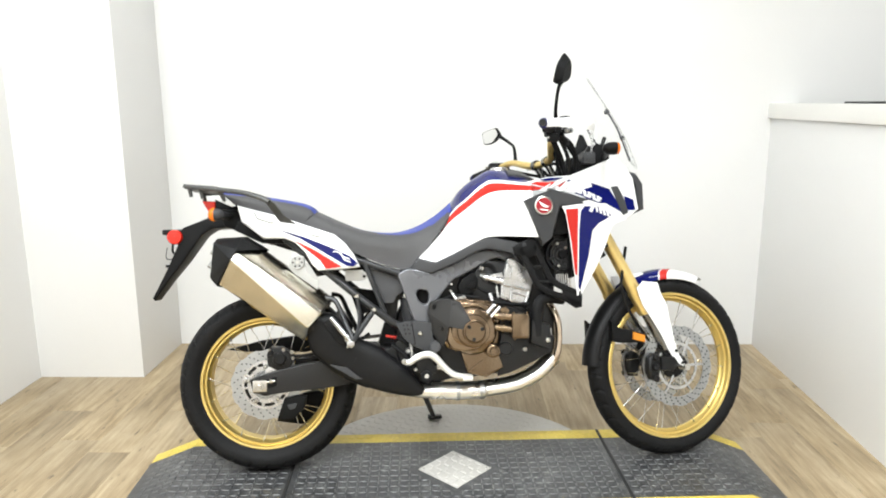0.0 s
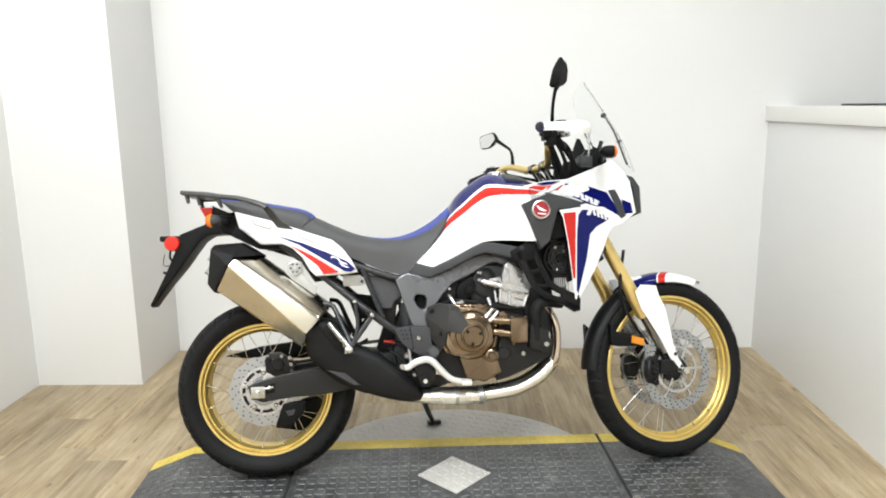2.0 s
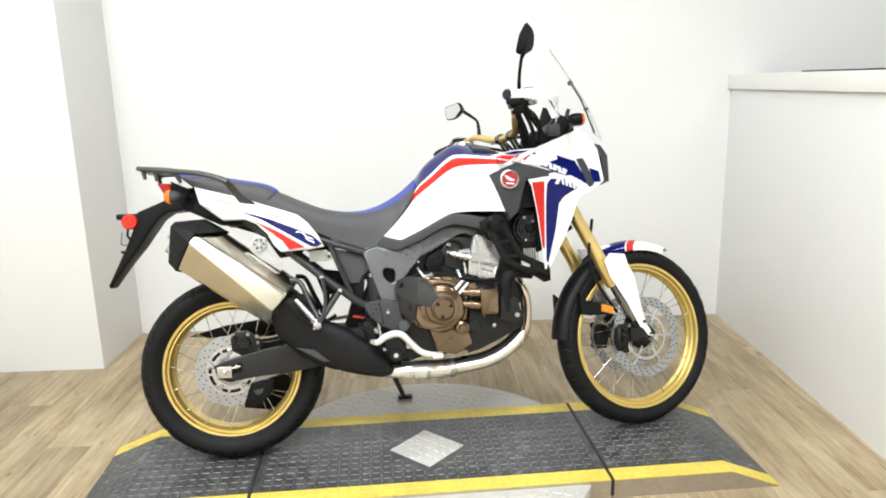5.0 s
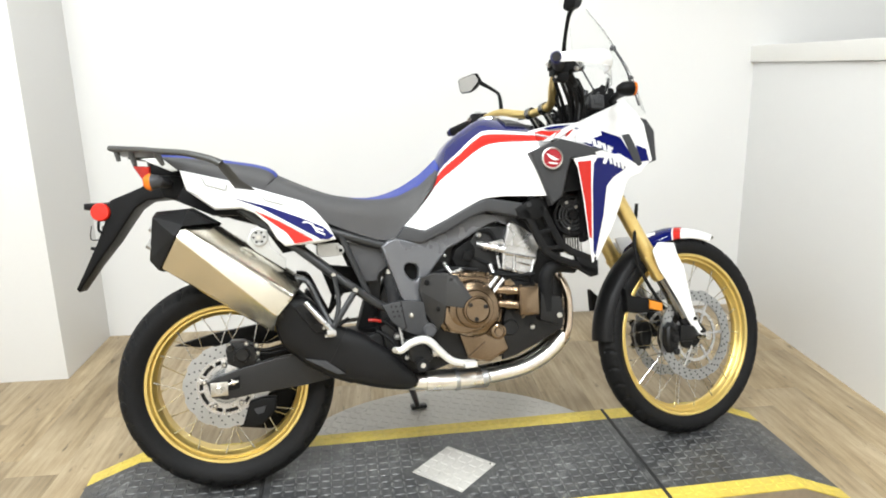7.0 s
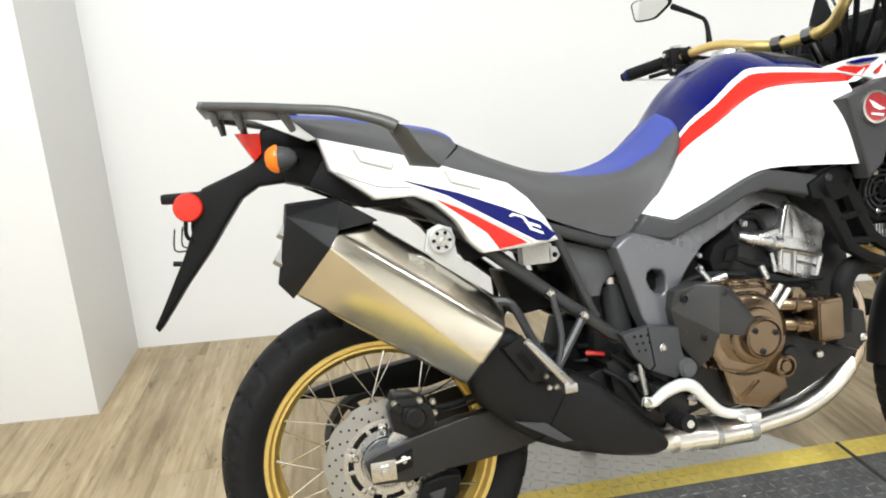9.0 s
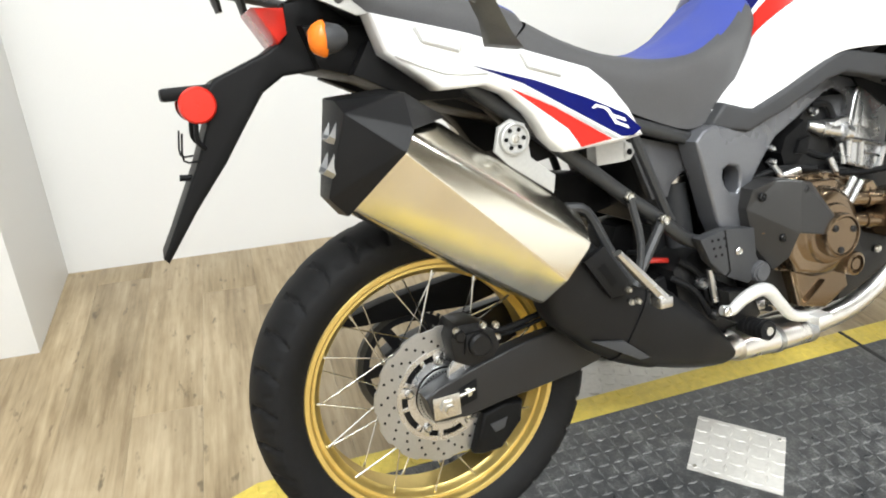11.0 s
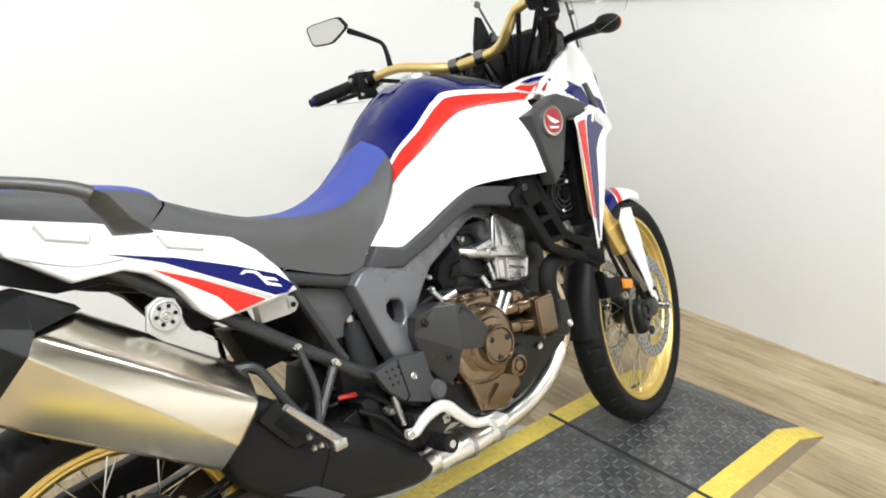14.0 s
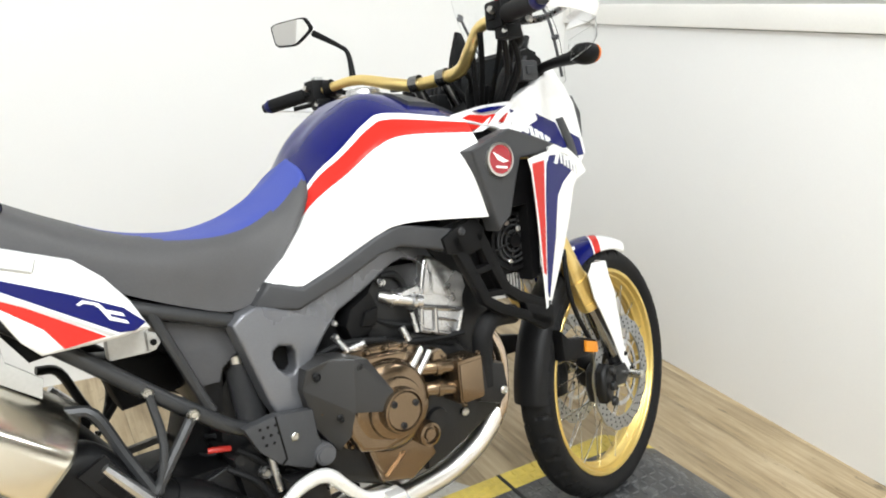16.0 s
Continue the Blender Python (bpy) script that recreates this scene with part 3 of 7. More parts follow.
# ---- rear end ----
def arm(bm):
    prism(bm, [(-0.050, 0.350), (-0.025, 0.364), (0.060, 0.385), (0.149, 0.402), (0.246, 0.412), (0.400, 0.432), (0.540, 0.47), (0.540, 0.40), (0.400, 0.338), (0.252, 0.313), (0.178, 0.307), (0.101, 0.304), (0.027, 0.296), (-0.038, 0.303)], plane(-0.136, bx=0.06), -0.095, 0.017, segments=3)


arms = both("swingarm", arm, SWING_GREY, label="dark grey aluminium swingarm")
bm = bmesh.new()
box(bm, (0.40, -0.10, 0.36), (0.47, 0.10, 0.43), 0.015)
part("cross_tube", bm, SWING_GREY, arms[0])
both("axle_plate", lambda b: box(b, (-0.040, -0.141, 0.308), (0.010, -0.1365, 0.349), 0.0015), BOLT, arms, "bright axle adjuster block")
both("axle_nut", lambda b: lathe(b, [(0.0002, -0.158), (0.008, -0.158), (0.010, -0.150), (0.0155, -0.150), (0.0155, -0.140)], 6, centre=(-0.014, 0, 0.328), closed=False), BOLT, arms)
both("adjuster_bolt", lambda b: (rod(b, (0.010, -0.139, 0.341), (0.040, -0.137, 0.346), 0.004), rod(b, (0.022, -0.139, 0.3435), (0.030, -0.138, 0.345), 0.0085, 6)), BOLT, arms)
both("adjuster_slot", lambda b: prism(b, [(0.008, 0.318), (0.044, 0.326), (0.046, 0.362), (0.010, 0.352)], -0.1372, -0.130, 0.002), PLASTIC_BLACK, arms)

# rear brake
DY = -0.082
bm = disc_mesh((0, 0, 0.325), DY, 0.128, 0.086, 0.005, 12, 0)
part("rear_brake_disc", bm, STEEL, rear_wheel, "drilled steel brake disc")
bm = bmesh.new()
lathe(bm, [(0.088, DY - 0.0035), (0.088, DY + 0.002), (0.079, DY + 0.002), (0.079, DY - 0.0035)], 60, centre=REAR)
lathe(bm, [(0.068, DY - 0.004), (0.068, DY + 0.002), (0.053, DY + 0.002), (0.053, DY - 0.004)], 60, centre=REAR)
for i in range(5):
    a = radians(72 * i + 20)
    box(bm, (0.056, DY - 0.004, -0.009), (0.081, DY + 0.0025, 0.009), 0.002, Matrix.Translation((0, 0, 0.325)) @ Matrix.Rotation(-a, 4, "Y"))
for i in range(10):
    a = radians(36 * i + 8)
    box(bm, (0.066, DY - 0.0035, -0.0045), (0.081, DY + 0.0022, 0.0045), 0.001, Matrix.Translation((0, 0, 0.325)) @ Matrix.Rotation(-a, 4, "Y"))
part("disc_carrier", bm, ALU, rear_wheel, "slotted silver disc carrier")
# black backing ring, added so that the carrier slots look shaded
bm = bmesh.new()
lathe(bm, [(0.092, DY + 0.012), (0.092, DY + 0.018), (0.030, DY + 0.018), (0.030, DY + 0.012)], 40, centre=REAR)
part("slot_backing", bm, ENGINE_BLACK, rear_wheel)
spots = [(0.093 + 0.0115 * k, radians(18 * j + 6 * k)) for j in range(20) for k in range(3)]
tagged(part("disc_perforation", disc_holes(REAR, DY, 0.005, spots, 0.0027), PLASTIC_BLACK, rear_wheel), kind="stuff")
bm = bmesh.new()
lathe(bm, [(0.052, DY - 0.012), (0.052, DY - 0.009), (0.042, DY - 0.009), (0.042, DY - 0.012)], 60, centre=REAR)
lathe(bm, [(0.043, DY - 0.010), (0.043, DY - 0.004), (0.012, DY - 0.004), (0.012, DY - 0.010)], 40, centre=REAR)
part("abs_ring", bm, STEEL, rear_wheel, "toothed steel sensor ring")
spots = [(0.047, radians(7.5 * j)) for j in range(48)]
tagged(part("ring_perforation", disc_holes(REAR, DY - 0.0105, 0.003, spots, 0.0016), PLASTIC_BLACK, rear_wheel), kind="stuff")
bm = bmesh.new()
lathe(bm, [(0.0395, DY - 0.0125), (0.0395, DY - 0.006), (0.010, DY - 0.006), (0.010, DY - 0.0125)], 40, centre=REAR)
part("hub_cover", bm, ENGINE_BLACK, rear_wheel)
for i in range(5):
    a = radians(72 * i + 20)
    bolt((0.066 * math.cos(a), DY - 0.004, 0.325 + 0.066 * math.sin(a)), rear_wheel, 0.008, 0.007)
bm = bmesh.new()
prism(bm, [(0.012, 0.398), (0.008, 0.440), (0.022, 0.464), (0.060, 0.462), (0.092, 0.442), (0.102, 0.408), (0.086, 0.386), (0.048, 0.378)], -0.128, -0.056, 0.008)
prism(bm, [(0.030, 0.410), (0.036, 0.446), (0.066, 0.446), (0.078, 0.420), (0.066, 0.398)], -0.134, -0.12, 0.004)
lathe(bm, [(0.0002, -0.146), (0.017, -0.146), (0.021, -0.142), (0.022, -0.120)], 24, centre=(0.058, 0, 0.424), closed=False)
lathe(bm, [(0.0002, -0.140), (0.008, -0.140), (0.010, -0.136), (0.010, -0.120)], 14, centre=(0.024, 0, 0.446), closed=False)
rear_caliper = part("rear_brake_caliper", bm, BLACK_METAL, bike, "black single-piston brake caliper")
bm = bmesh.new()
prism(bm, [(-0.005, 0.352), (0.030, 0.366), (0.050, 0.385), (0.020, 0.402), (0.004, 0.385)], -0.120, -0.110, 0.002)
part("caliper_bracket", bm, ALU, rear_caliper)
for p in ((0.098, -0.118, 0.445), (0.020, -0.128, 0.455), (0.070, -0.128, 0.455), (0.100, -0.116, 0.422)):
    bolt(p, rear_caliper, 0.007, 0.007)
bm = bmesh.new()
tube(bm, [(0.095, -0.105, 0.43), (0.13, -0.105, 0.428), (0.20, -0.100, 0.438), (0.30, -0.095, 0.455), (0.38, -0.09, 0.50)], 0.006, 5, 8)
tube(bm, [(0.090, -0.100, 0.418), (0.14, -0.098, 0.416), (0.21, -0.095, 0.426), (0.32, -0.09, 0.45)], 0.004, 5, 8)
part("brake_hose", bm, RUBBER, rear_caliper)

# hugger over the tyre
bm = bmesh.new()
prof = [(0.338, -0.088), (0.352, -0.070), (0.358, 0.0), (0.352, 0.070), (0.338, 0.088)]
lathe(bm, prof + [(r - 0.004, y * 0.95) for r, y in prof[::-1]], 28, centre=REAR, arc=(8, 96))
part("hugger", bm, PLASTIC_BLACK, bike, "black plastic rear hugger")

bm = bmesh.new()
box(bm, (0.27, -0.098, 0.425), (0.50, 0.098, 0.452), 0.01)
part("hugger_front", bm, PLASTIC_BLACK, bike, "black plastic front end of the hugger")

# chain side
bm = bmesh.new()
SP, FSP = (0.0, 0.085, 0.325), (0.60, 0.085, 0.452)
lathe(bm, [(0.106, 0.082), (0.106, 0.088), (0.088, 0.088), (0.088, 0.082)], 84, centre=(0, 0, 0.325))
for i in range(42):
    a = 2 * math.pi * i / 42
    box(bm, (0.104, 0.0825, -0.0032), (0.113, 0.0875, 0.0032), 0.0, Matrix.Translation((0, 0, 0.325)) @ Matrix.Rotation(-a, 4, "Y"))
for i in range(6):
    box(bm, (0.03, 0.082, -0.012), (0.09, 0.087, 0.012), 0.002, Matrix.Translation((0, 0, 0.325)) @ Matrix.Rotation(-radians(60 * i), 4, "Y"))
part("rear_sprocket", bm, ENGINE_BLACK, rear_wheel, "black toothed rear sprocket")
bm = bmesh.new()
links = []
for i in range(40):
    links.append(((0.0 + 0.60 * i / 39, 0.433 + 0.059 * i / 39), math.atan2(0.059, 0.60)))
    links.append(((0.0 + 0.60 * i / 39, 0.217 + 0.195 * i / 39), math.atan2(0.195, 0.60)))
for i in range(22):
    a = radians(90 + 180 * i / 21)
    links.append(((0.108 * math.cos(a), 0.325 + 0.108 * math.sin(a)), a + math.pi / 2))
for (x, z), a in links:
    box(bm, (-0.0085, 0.078, -0.006), (0.0085, 0.092, 0.006), 0.0, Matrix.Translation((x, 0, z)) @ Matrix.Rotation(-a, 4, "Y"))
tagged(part("chain", bm, CHAIN, bike, "steel drive chain"), kind="stuff")
bm = bmesh.new()
prism(bm, [(-0.172, 0.439), (-0.040, 0.470), (0.046, 0.480), (0.300, 0.510), (0.300, 0.455), (0.126, 0.420), (-0.005, 0.430), (-0.090, 0.428)], 0.07, 0.105, 0.003)
part("chain_guard", bm, PLASTIC_BLACK, bike, "black plastic chain guard")
bm = bmesh.new()
prism(bm, [(0.013, 0.156), (0.036, 0.226), (0.120, 0.262), (0.245, 0.275), (0.240, 0.220), (0.200, 0.165), (0.111, 0.140)], 0.068, 0.102, 0.008)
prism(bm, [(0.13, 0.195), (0.20, 0.205), (0.19, 0.188), (0.135, 0.182)], 0.062, 0.07, 0.001)
part("chain_guide", bm, PLASTIC_BLACK, bike, "black plastic chain guide")

bm = bmesh.new()
prism(bm, [(0.040, 0.202), (0.066, 0.275), (0.110, 0.284), (0.147, 0.280), (0.140, 0.240), (0.096, 0.197), (0.060, 0.196)], -0.106, -0.072, 0.007, segments=3)
part("swingarm_cover", bm, PLASTIC_BLACK, arms[0], "black moulded cover under the swingarm")
bm = bmesh.new()
prism(bm, [(0.076, 0.252), (0.112, 0.258), (0.104, 0.238), (0.086, 0.234)], -0.1075, -0.100, 0.001)
part("cover_emboss", bm, PLASTIC_GREY, arms[0])

# ---- exhaust ----
def facets(bm, pts, faces, depth=None, bevel=0.0025):
    """A moulded cover of flat facets, with a skirt back to one depth where that is given."""
    vs = [bm.verts.new(p) for p in pts]
    for f in faces:
        bm.faces.new([vs[i] for i in f])
    rim = [e for e in bm.edges if len(e.link_faces) == 1] if depth is not None else []
    back = {v: bm.verts.new((v.co.x, depth, v.co.z)) for e in rim for v in e.verts}
    for e in rim:
        a, b = e.verts
        bm.faces.new((a, b, back[b], back[a]))
    bmesh.ops.recalc_face_normals(bm, faces=bm.faces)
    sharp = [e for e in bm.edges if len(e.link_faces) == 2 and e.calc_face_angle(0) > radians(9)]
    bmesh.ops.bevel(bm, geom=sharp, offset=bevel, segments=2, affect="EDGES", profile=0.6, clamp_overlap=True)


CU, CW = Vector((0.814, 0, -0.581)), Vector((0.581, 0, 0.814))


def can_point(u, y, w):
    p = CU * u + CW * w
    return Vector((p.x, y, p.z))


def loft(bm, sections, cap=True, mat=0):
    rings = [[bm.verts.new(p) for p in s] for s in sections]
    n = len(rings[0])
    for a, b in zip(rings, rings[1:]):
        for k in range(n):
            f = bm.faces.new((a[k], a[(k + 1) % n], b[(k + 1) % n], b[k]))
            f.material_index = mat
    if cap:
        bm.faces.new(rings[0][::-1]), bm.faces.new(rings[-1])
    return [v for r in rings for v in r]


# sections of the can from its rear joint to its front end: inner top, top, upper edge, crease, lower edge, inner bottom
CAN_REAR = [(0.024, -0.112, 0.808), (0.012, -0.190, 0.808), (-0.066, -0.262, 0.808), (-0.083, -0.274, 0.784), (-0.143, -0.182, 0.698), (-0.141, -0.112, 0.690)]
CAN_FRONT = [(0.256, -0.112, 0.634), (0.247, -0.180, 0.630), (0.221, -0.258, 0.594), (0.170, -0.258, 0.541), (0.153, -0.200, 0.490), (0.150, -0.112, 0.482)]
CAN_RADII = [0.010, 0.030, 0.016, 0.003, 0.010, 0.010]


def can_section(t, inset=0.0):
    pts = [Vector(a).lerp(Vector(b), t) for a, b in zip(CAN_REAR, CAN_FRONT)]
    mid = sum(pts, Vector()) / len(pts)
    pts = [p.lerp(mid, inset) for p in pts]
    out = []
    for i, b in enumerate(pts):
        a, c = pts[i - 1], pts[(i + 1) % len(pts)]
        p = b.lerp(a, min(0.45, CAN_RADII[i] / (a - b).length))
        q = b.lerp(c, min(0.45, CAN_RADII[i] / (c - b).length))
        for k in range(5):
            out.append(p.lerp(b, k / 4).lerp(b.lerp(q, k / 4), k / 4))
    return out


bm = bmesh.new()
loft(bm, [can_section(t, i) for t, i in ((-0.06, 0.05), (-0.02, 0.02), (0.0, 0.004), (0.012, 0.0), (0.25, -0.010), (0.5, -0.014), (0.75, -0.010), (0.965, 0.0), (0.985, 0.012), (1.0, 0.07))])
muffler = part("muffler", bm, STAINLESS, bike, "polished stainless faceted muffler", 28)
bm = bmesh.new()
facets(bm, [(0.024, -0.108, 0.818), (0.012, -0.200, 0.818), (-0.066, -0.270, 0.816), (-0.086, -0.282, 0.786), (-0.150, -0.186, 0.693), (-0.148, -0.108, 0.685), (-0.054, -0.108, 0.868), (-0.054, -0.216, 0.862), (-0.147, -0.177, 0.860), (-0.147, -0.108, 0.864), (-0.148, -0.232, 0.843), (-0.174, -0.178, 0.722), (-0.172, -0.108, 0.718)],
       [(0, 1, 7, 6), (1, 2, 7), (6, 7, 8, 9), (7, 10, 8), (7, 2, 10), (2, 3, 10), (3, 11, 10), (3, 4, 11), (4, 5, 12, 11), (8, 10, 11), (8, 11, 12, 9), (0, 6, 9), (0, 9, 12), (0, 12, 5)], None, 0.003)
end_cap = part("end_cap", bm, GUARD, muffler, "black moulded muffler end cap", 14)
for k in range(2):
    bm = bmesh.new()
    w0, u0 = 0.578 - k * 0.044, -0.602 + k * 0.018

    def mouth(u, dy, dw):
        return [can_point(u, -0.176 + a * dy, w0 + b * dw) for a, b in ((-1, -0.6), (-0.7, -1), (0.7, -1), (1, -0.6), (1, 0.6), (0.7, 1), (-0.7, 1), (-1, 0.6))]
    loft(bm, [mouth(u0 + 0.03, 0.022, 0.019), mouth(u0 - 0.004, 0.022, 0.019), mouth(u0 - 0.004, 0.0195, 0.0165), mouth(u0 + 0.010, 0.018, 0.015)], cap=False)
    outlet = part("outlet", bm, STEEL, muffler, "flat steel tail-pipe outlet")
    bm = bmesh.new()
    loft(bm, [mouth(u0 + 0.012, 0.019, 0.016), mouth(u0 + 0.006, 0.019, 0.016)])
    part("bore", bm, ENGINE_BLACK, outlet)
bm = bmesh.new()
prism(bm, [(0.098, 0.752), (0.108, 0.790), (0.130, 0.800), (0.155, 0.790), (0.162, 0.735), (0.205, 0.700), (0.200, 0.670), (0.120, 0.728)], -0.178, -0.170, 0.002)
hanger = part("muffler_hanger", bm, GREY_PLATE, muffler, "light grey muffler hanger")
bm = bmesh.new()
lathe(bm, [(0.0002, -0.186), (0.010, -0.187), (0.012, -0.184), (0.020, -0.184), (0.0225, -0.188), (0.025, -0.187), (0.026, -0.178)], 32, centre=(0.132, 0, 0.769), closed=False)
part("rubber_mount", bm, GREY_PLATE, muffler)
bm = bmesh.new()
for i in range(6):
    a = radians(60 * i)
    lathe(bm, [(0.0002, -0.1858), (0.0035, -0.1858), (0.0035, -0.183)], 8, centre=(0.132 + 0.0155 * math.cos(a), 0, 0.769 + 0.0155 * math.sin(a)), closed=False)
tagged(part("mount_holes", bm, PLASTIC_BLACK, muffler), kind="stuff")
bolt((0.132, -0.186, 0.769), muffler, 0.007, 0.005)
# black guard over the pipe and its collector
GUARD_RUN = [((0.215, 0.588), (0.160, 0.500)), ((0.250, 0.584), (0.176, 0.446)), ((0.290, 0.552), (0.210, 0.412)), ((0.345, 0.492), (0.262, 0.366)), ((0.412, 0.458), (0.345, 0.326)), ((0.468, 0.417), (0.425, 0.298)), ((0.520, 0.372), (0.490, 0.283)), ((0.556, 0.330), (0.536, 0.277)), ((0.574, 0.304), (0.562, 0.282))]


def guard_section(hi, lo, swell=0.0, deep=1.0):
    """A rounded slab section between an upper and a lower point of the side view."""
    out = []
    cx, cz, ux, uz = (hi[0] + lo[0]) / 2, (hi[1] + lo[1]) / 2, (hi[0] - lo[0]) / 2, (hi[1] - lo[1]) / 2
    k = 1 + swell / math.hypot(ux, uz)
    for i in range(24):
        a = 2 * math.pi * i / 24
        c, q = math.cos(a), math.sin(a)
        u, v = math.copysign(abs(c) ** 0.62, c) * k, math.copysign(abs(q) ** 0.62, q)
        out.append((cx + ux * u, -0.160 - (0.048 + swell) * deep * v, cz + uz * u))
    return out


bm = bmesh.new()
fine_run = list(zip(spline([(p[0], 0, p[1]) for p, q in GUARD_RUN], 3), spline([(q[0], 0, q[1]) for p, q in GUARD_RUN], 3)))
loft(bm, [guard_section((p.x, p.z), (q.x, q.z), 0.0, 1.0 - 0.35 * max(0.0, (i - 17) / 7)) for i, (p, q) in enumerate(fine_run)])
guard = part("exhaust_guard", bm, GUARD, bike, "matt charcoal plastic exhaust guard", 50)
bm = bmesh.new()
loft(bm, [guard_section((p.x, p.z), (q.x, q.z), 0.003) for p, q in fine_run[10:14]])
part("guard_rib", bm, GUARD, guard)
bm = bmesh.new()
prism(bm, [(0.229, 0.545), (0.249, 0.549), (0.268, 0.506), (0.254, 0.499), (0.233, 0.524)], plane(-0.2115, 0.3, 0.4, -0.04, 0.06), -0.19, 0.002)
part("guard_slot", bm, ENGINE_BLACK, guard)
bm = bmesh.new()
prism(bm, [(0.240, 0.405), (0.330, 0.352), (0.352, 0.352), (0.300, 0.395)], plane(-0.2115, 0.3, 0.4, -0.04, 0.06), -0.19, 0.002)
part("guard_slot", bm, PLASTIC_GREY, guard)
bm = bmesh.new()
for yy, dz in ((-0.152, 0.0), (-0.108, 0.006)):
    tube(bm, [(1.060, yy, 0.396 + dz), (1.000, yy, 0.340 + dz), (0.920, yy, 0.303 + dz), (0.830, yy, 0.289 + dz), (0.757, yy, 0.284 + dz), (0.60, yy, 0.288), (0.50, yy, 0.30)], 0.0235, 6, 16)
headers = part("exhaust_header", bm, HEADER, bike, "bare stainless twin exhaust header")
for yy, dx in ((-0.166, 0.0), (-0.136, -0.006)):
    bm = bmesh.new()
    tube(bm, [(1.00 + dx, yy + 0.06, 0.63), (1.048 + dx, yy + 0.02, 0.590), (1.070 + dx, yy, 0.535), (1.074 + dx, yy, 0.470), (1.066 + dx, yy, 0.412), (1.046 + dx, yy + 0.006, 0.370)], 0.0130, 6, 12)
    part("down_pipe", bm, DOWNPIPE, headers, "heat-browned down pipe")
bm = bmesh.new()
tube(bm, [(0.800, -0.140, 0.285), (0.770, -0.142, 0.284), (0.60, -0.142, 0.290)], [0.034, 0.048, 0.048], 3, 16, flat=(2, 0.66))
part("collector", bm, HEADER, headers)
bm = bmesh.new()
tube(bm, [(0.792, -0.141, 0.285), (0.776, -0.141, 0.285)], 0.050, 1, 20, flat=(2, 0.68))
part("clamp_band", bm, STEEL, headers)
bm = bmesh.new()
tube(bm, [(0.702, -0.141, 0.286), (0.690, -0.141, 0.286)], 0.052, 1, 20, flat=(2, 0.68))
part("clamp_band", bm, STEEL, headers)
bm = bmesh.new()
tube(bm, [(0.26, -0.16, 0.46), (0.20, -0.17, 0.52), (0.16, -0.18, 0.555)], 0.035, 3, 14)
part("link_pipe", bm, ENGINE_BLACK, headers)

# passenger foot rest hanger
for s in (1, -1):
    bm = bmesh.new()
    prism(bm, [(0.222, 0.556), (0.262, 0.576), (0.310, 0.505), (0.300, 0.482), (0.272, 0.482)], -0.222, -0.210, 0.003)
    bracket = part("foot_bracket", bm if s > 0 else mirrored(bm), GUARD, bike, "charcoal cast passenger foot bracket")
    bm = bmesh.new()
    prism(bm, [(0.246, 0.540), (0.260, 0.547), (0.284, 0.510), (0.272, 0.502)], -0.2235, -0.219, 0.0015)
    part("bracket_recess", bm if s > 0 else mirrored(bm), PLASTIC_BLACK, bracket)
    bm = bmesh.new()
    tube(bm, [(0.252, -0.272, 0.576), (0.286, -0.282, 0.534), (0.322, -0.292, 0.490)], [0.007, 0.009, 0.010], 3, 8, flat=(1, 1.5))
    box(bm, (0.306, -0.306, 0.477), (0.332, -0.276, 0.496), 0.004)
    part("footrest", bm if s > 0 else mirrored(bm), ALU, bracket, "bright alloy folding passenger footrest")
    for q in ((0.318, -0.226, 0.470), (0.300, -0.226, 0.494), (0.305, -0.224, 0.470)):
        bolt((q[0], q[1] * s, q[2]), bracket, 0.007, 0.010, direction=-s)

# ---- subframe ----
def rails(bm):
    tube(bm, [(-0.02, -0.105, 0.905), (0.20, -0.135, 0.828), (0.351, -0.152, 0.770), (0.509, -0.150, 0.716), (0.60, -0.140, 0.700)], 0.0125, 4, 10)
    tube(bm, [(0.08, -0.13, 0.86), (0.237, -0.158, 0.731), (0.342, -0.172, 0.642), (0.405, -0.178, 0.592), (0.468, -0.170, 0.543), (0.52, -0.160, 0.520)], 0.0135, 4, 10)
    tube(bm, [(0.368, -0.156, 0.762), (0.428, -0.170, 0.604), (0.44, -0.172, 0.58)], 0.009, 3, 8)
    tube(bm, [(0.40, -0.198, 0.592), (0.325, -0.212, 0.490)], 0.009, 1, 8)
    tube(bm, [(0.340, -0.190, 0.640), (0.348, -0.205, 0.560), (0.330, -0.214, 0.490)], 0.007, 3, 8)
    tube(bm, [(0.225, -0.168, 0.640), (0.262, -0.175, 0.628), (0.292, -0.19, 0.56), (0.322, -0.21, 0.495)], 0.009, 4, 8)


subframe = both("subframe", rails, RAIL, label="black tubular steel subframe")
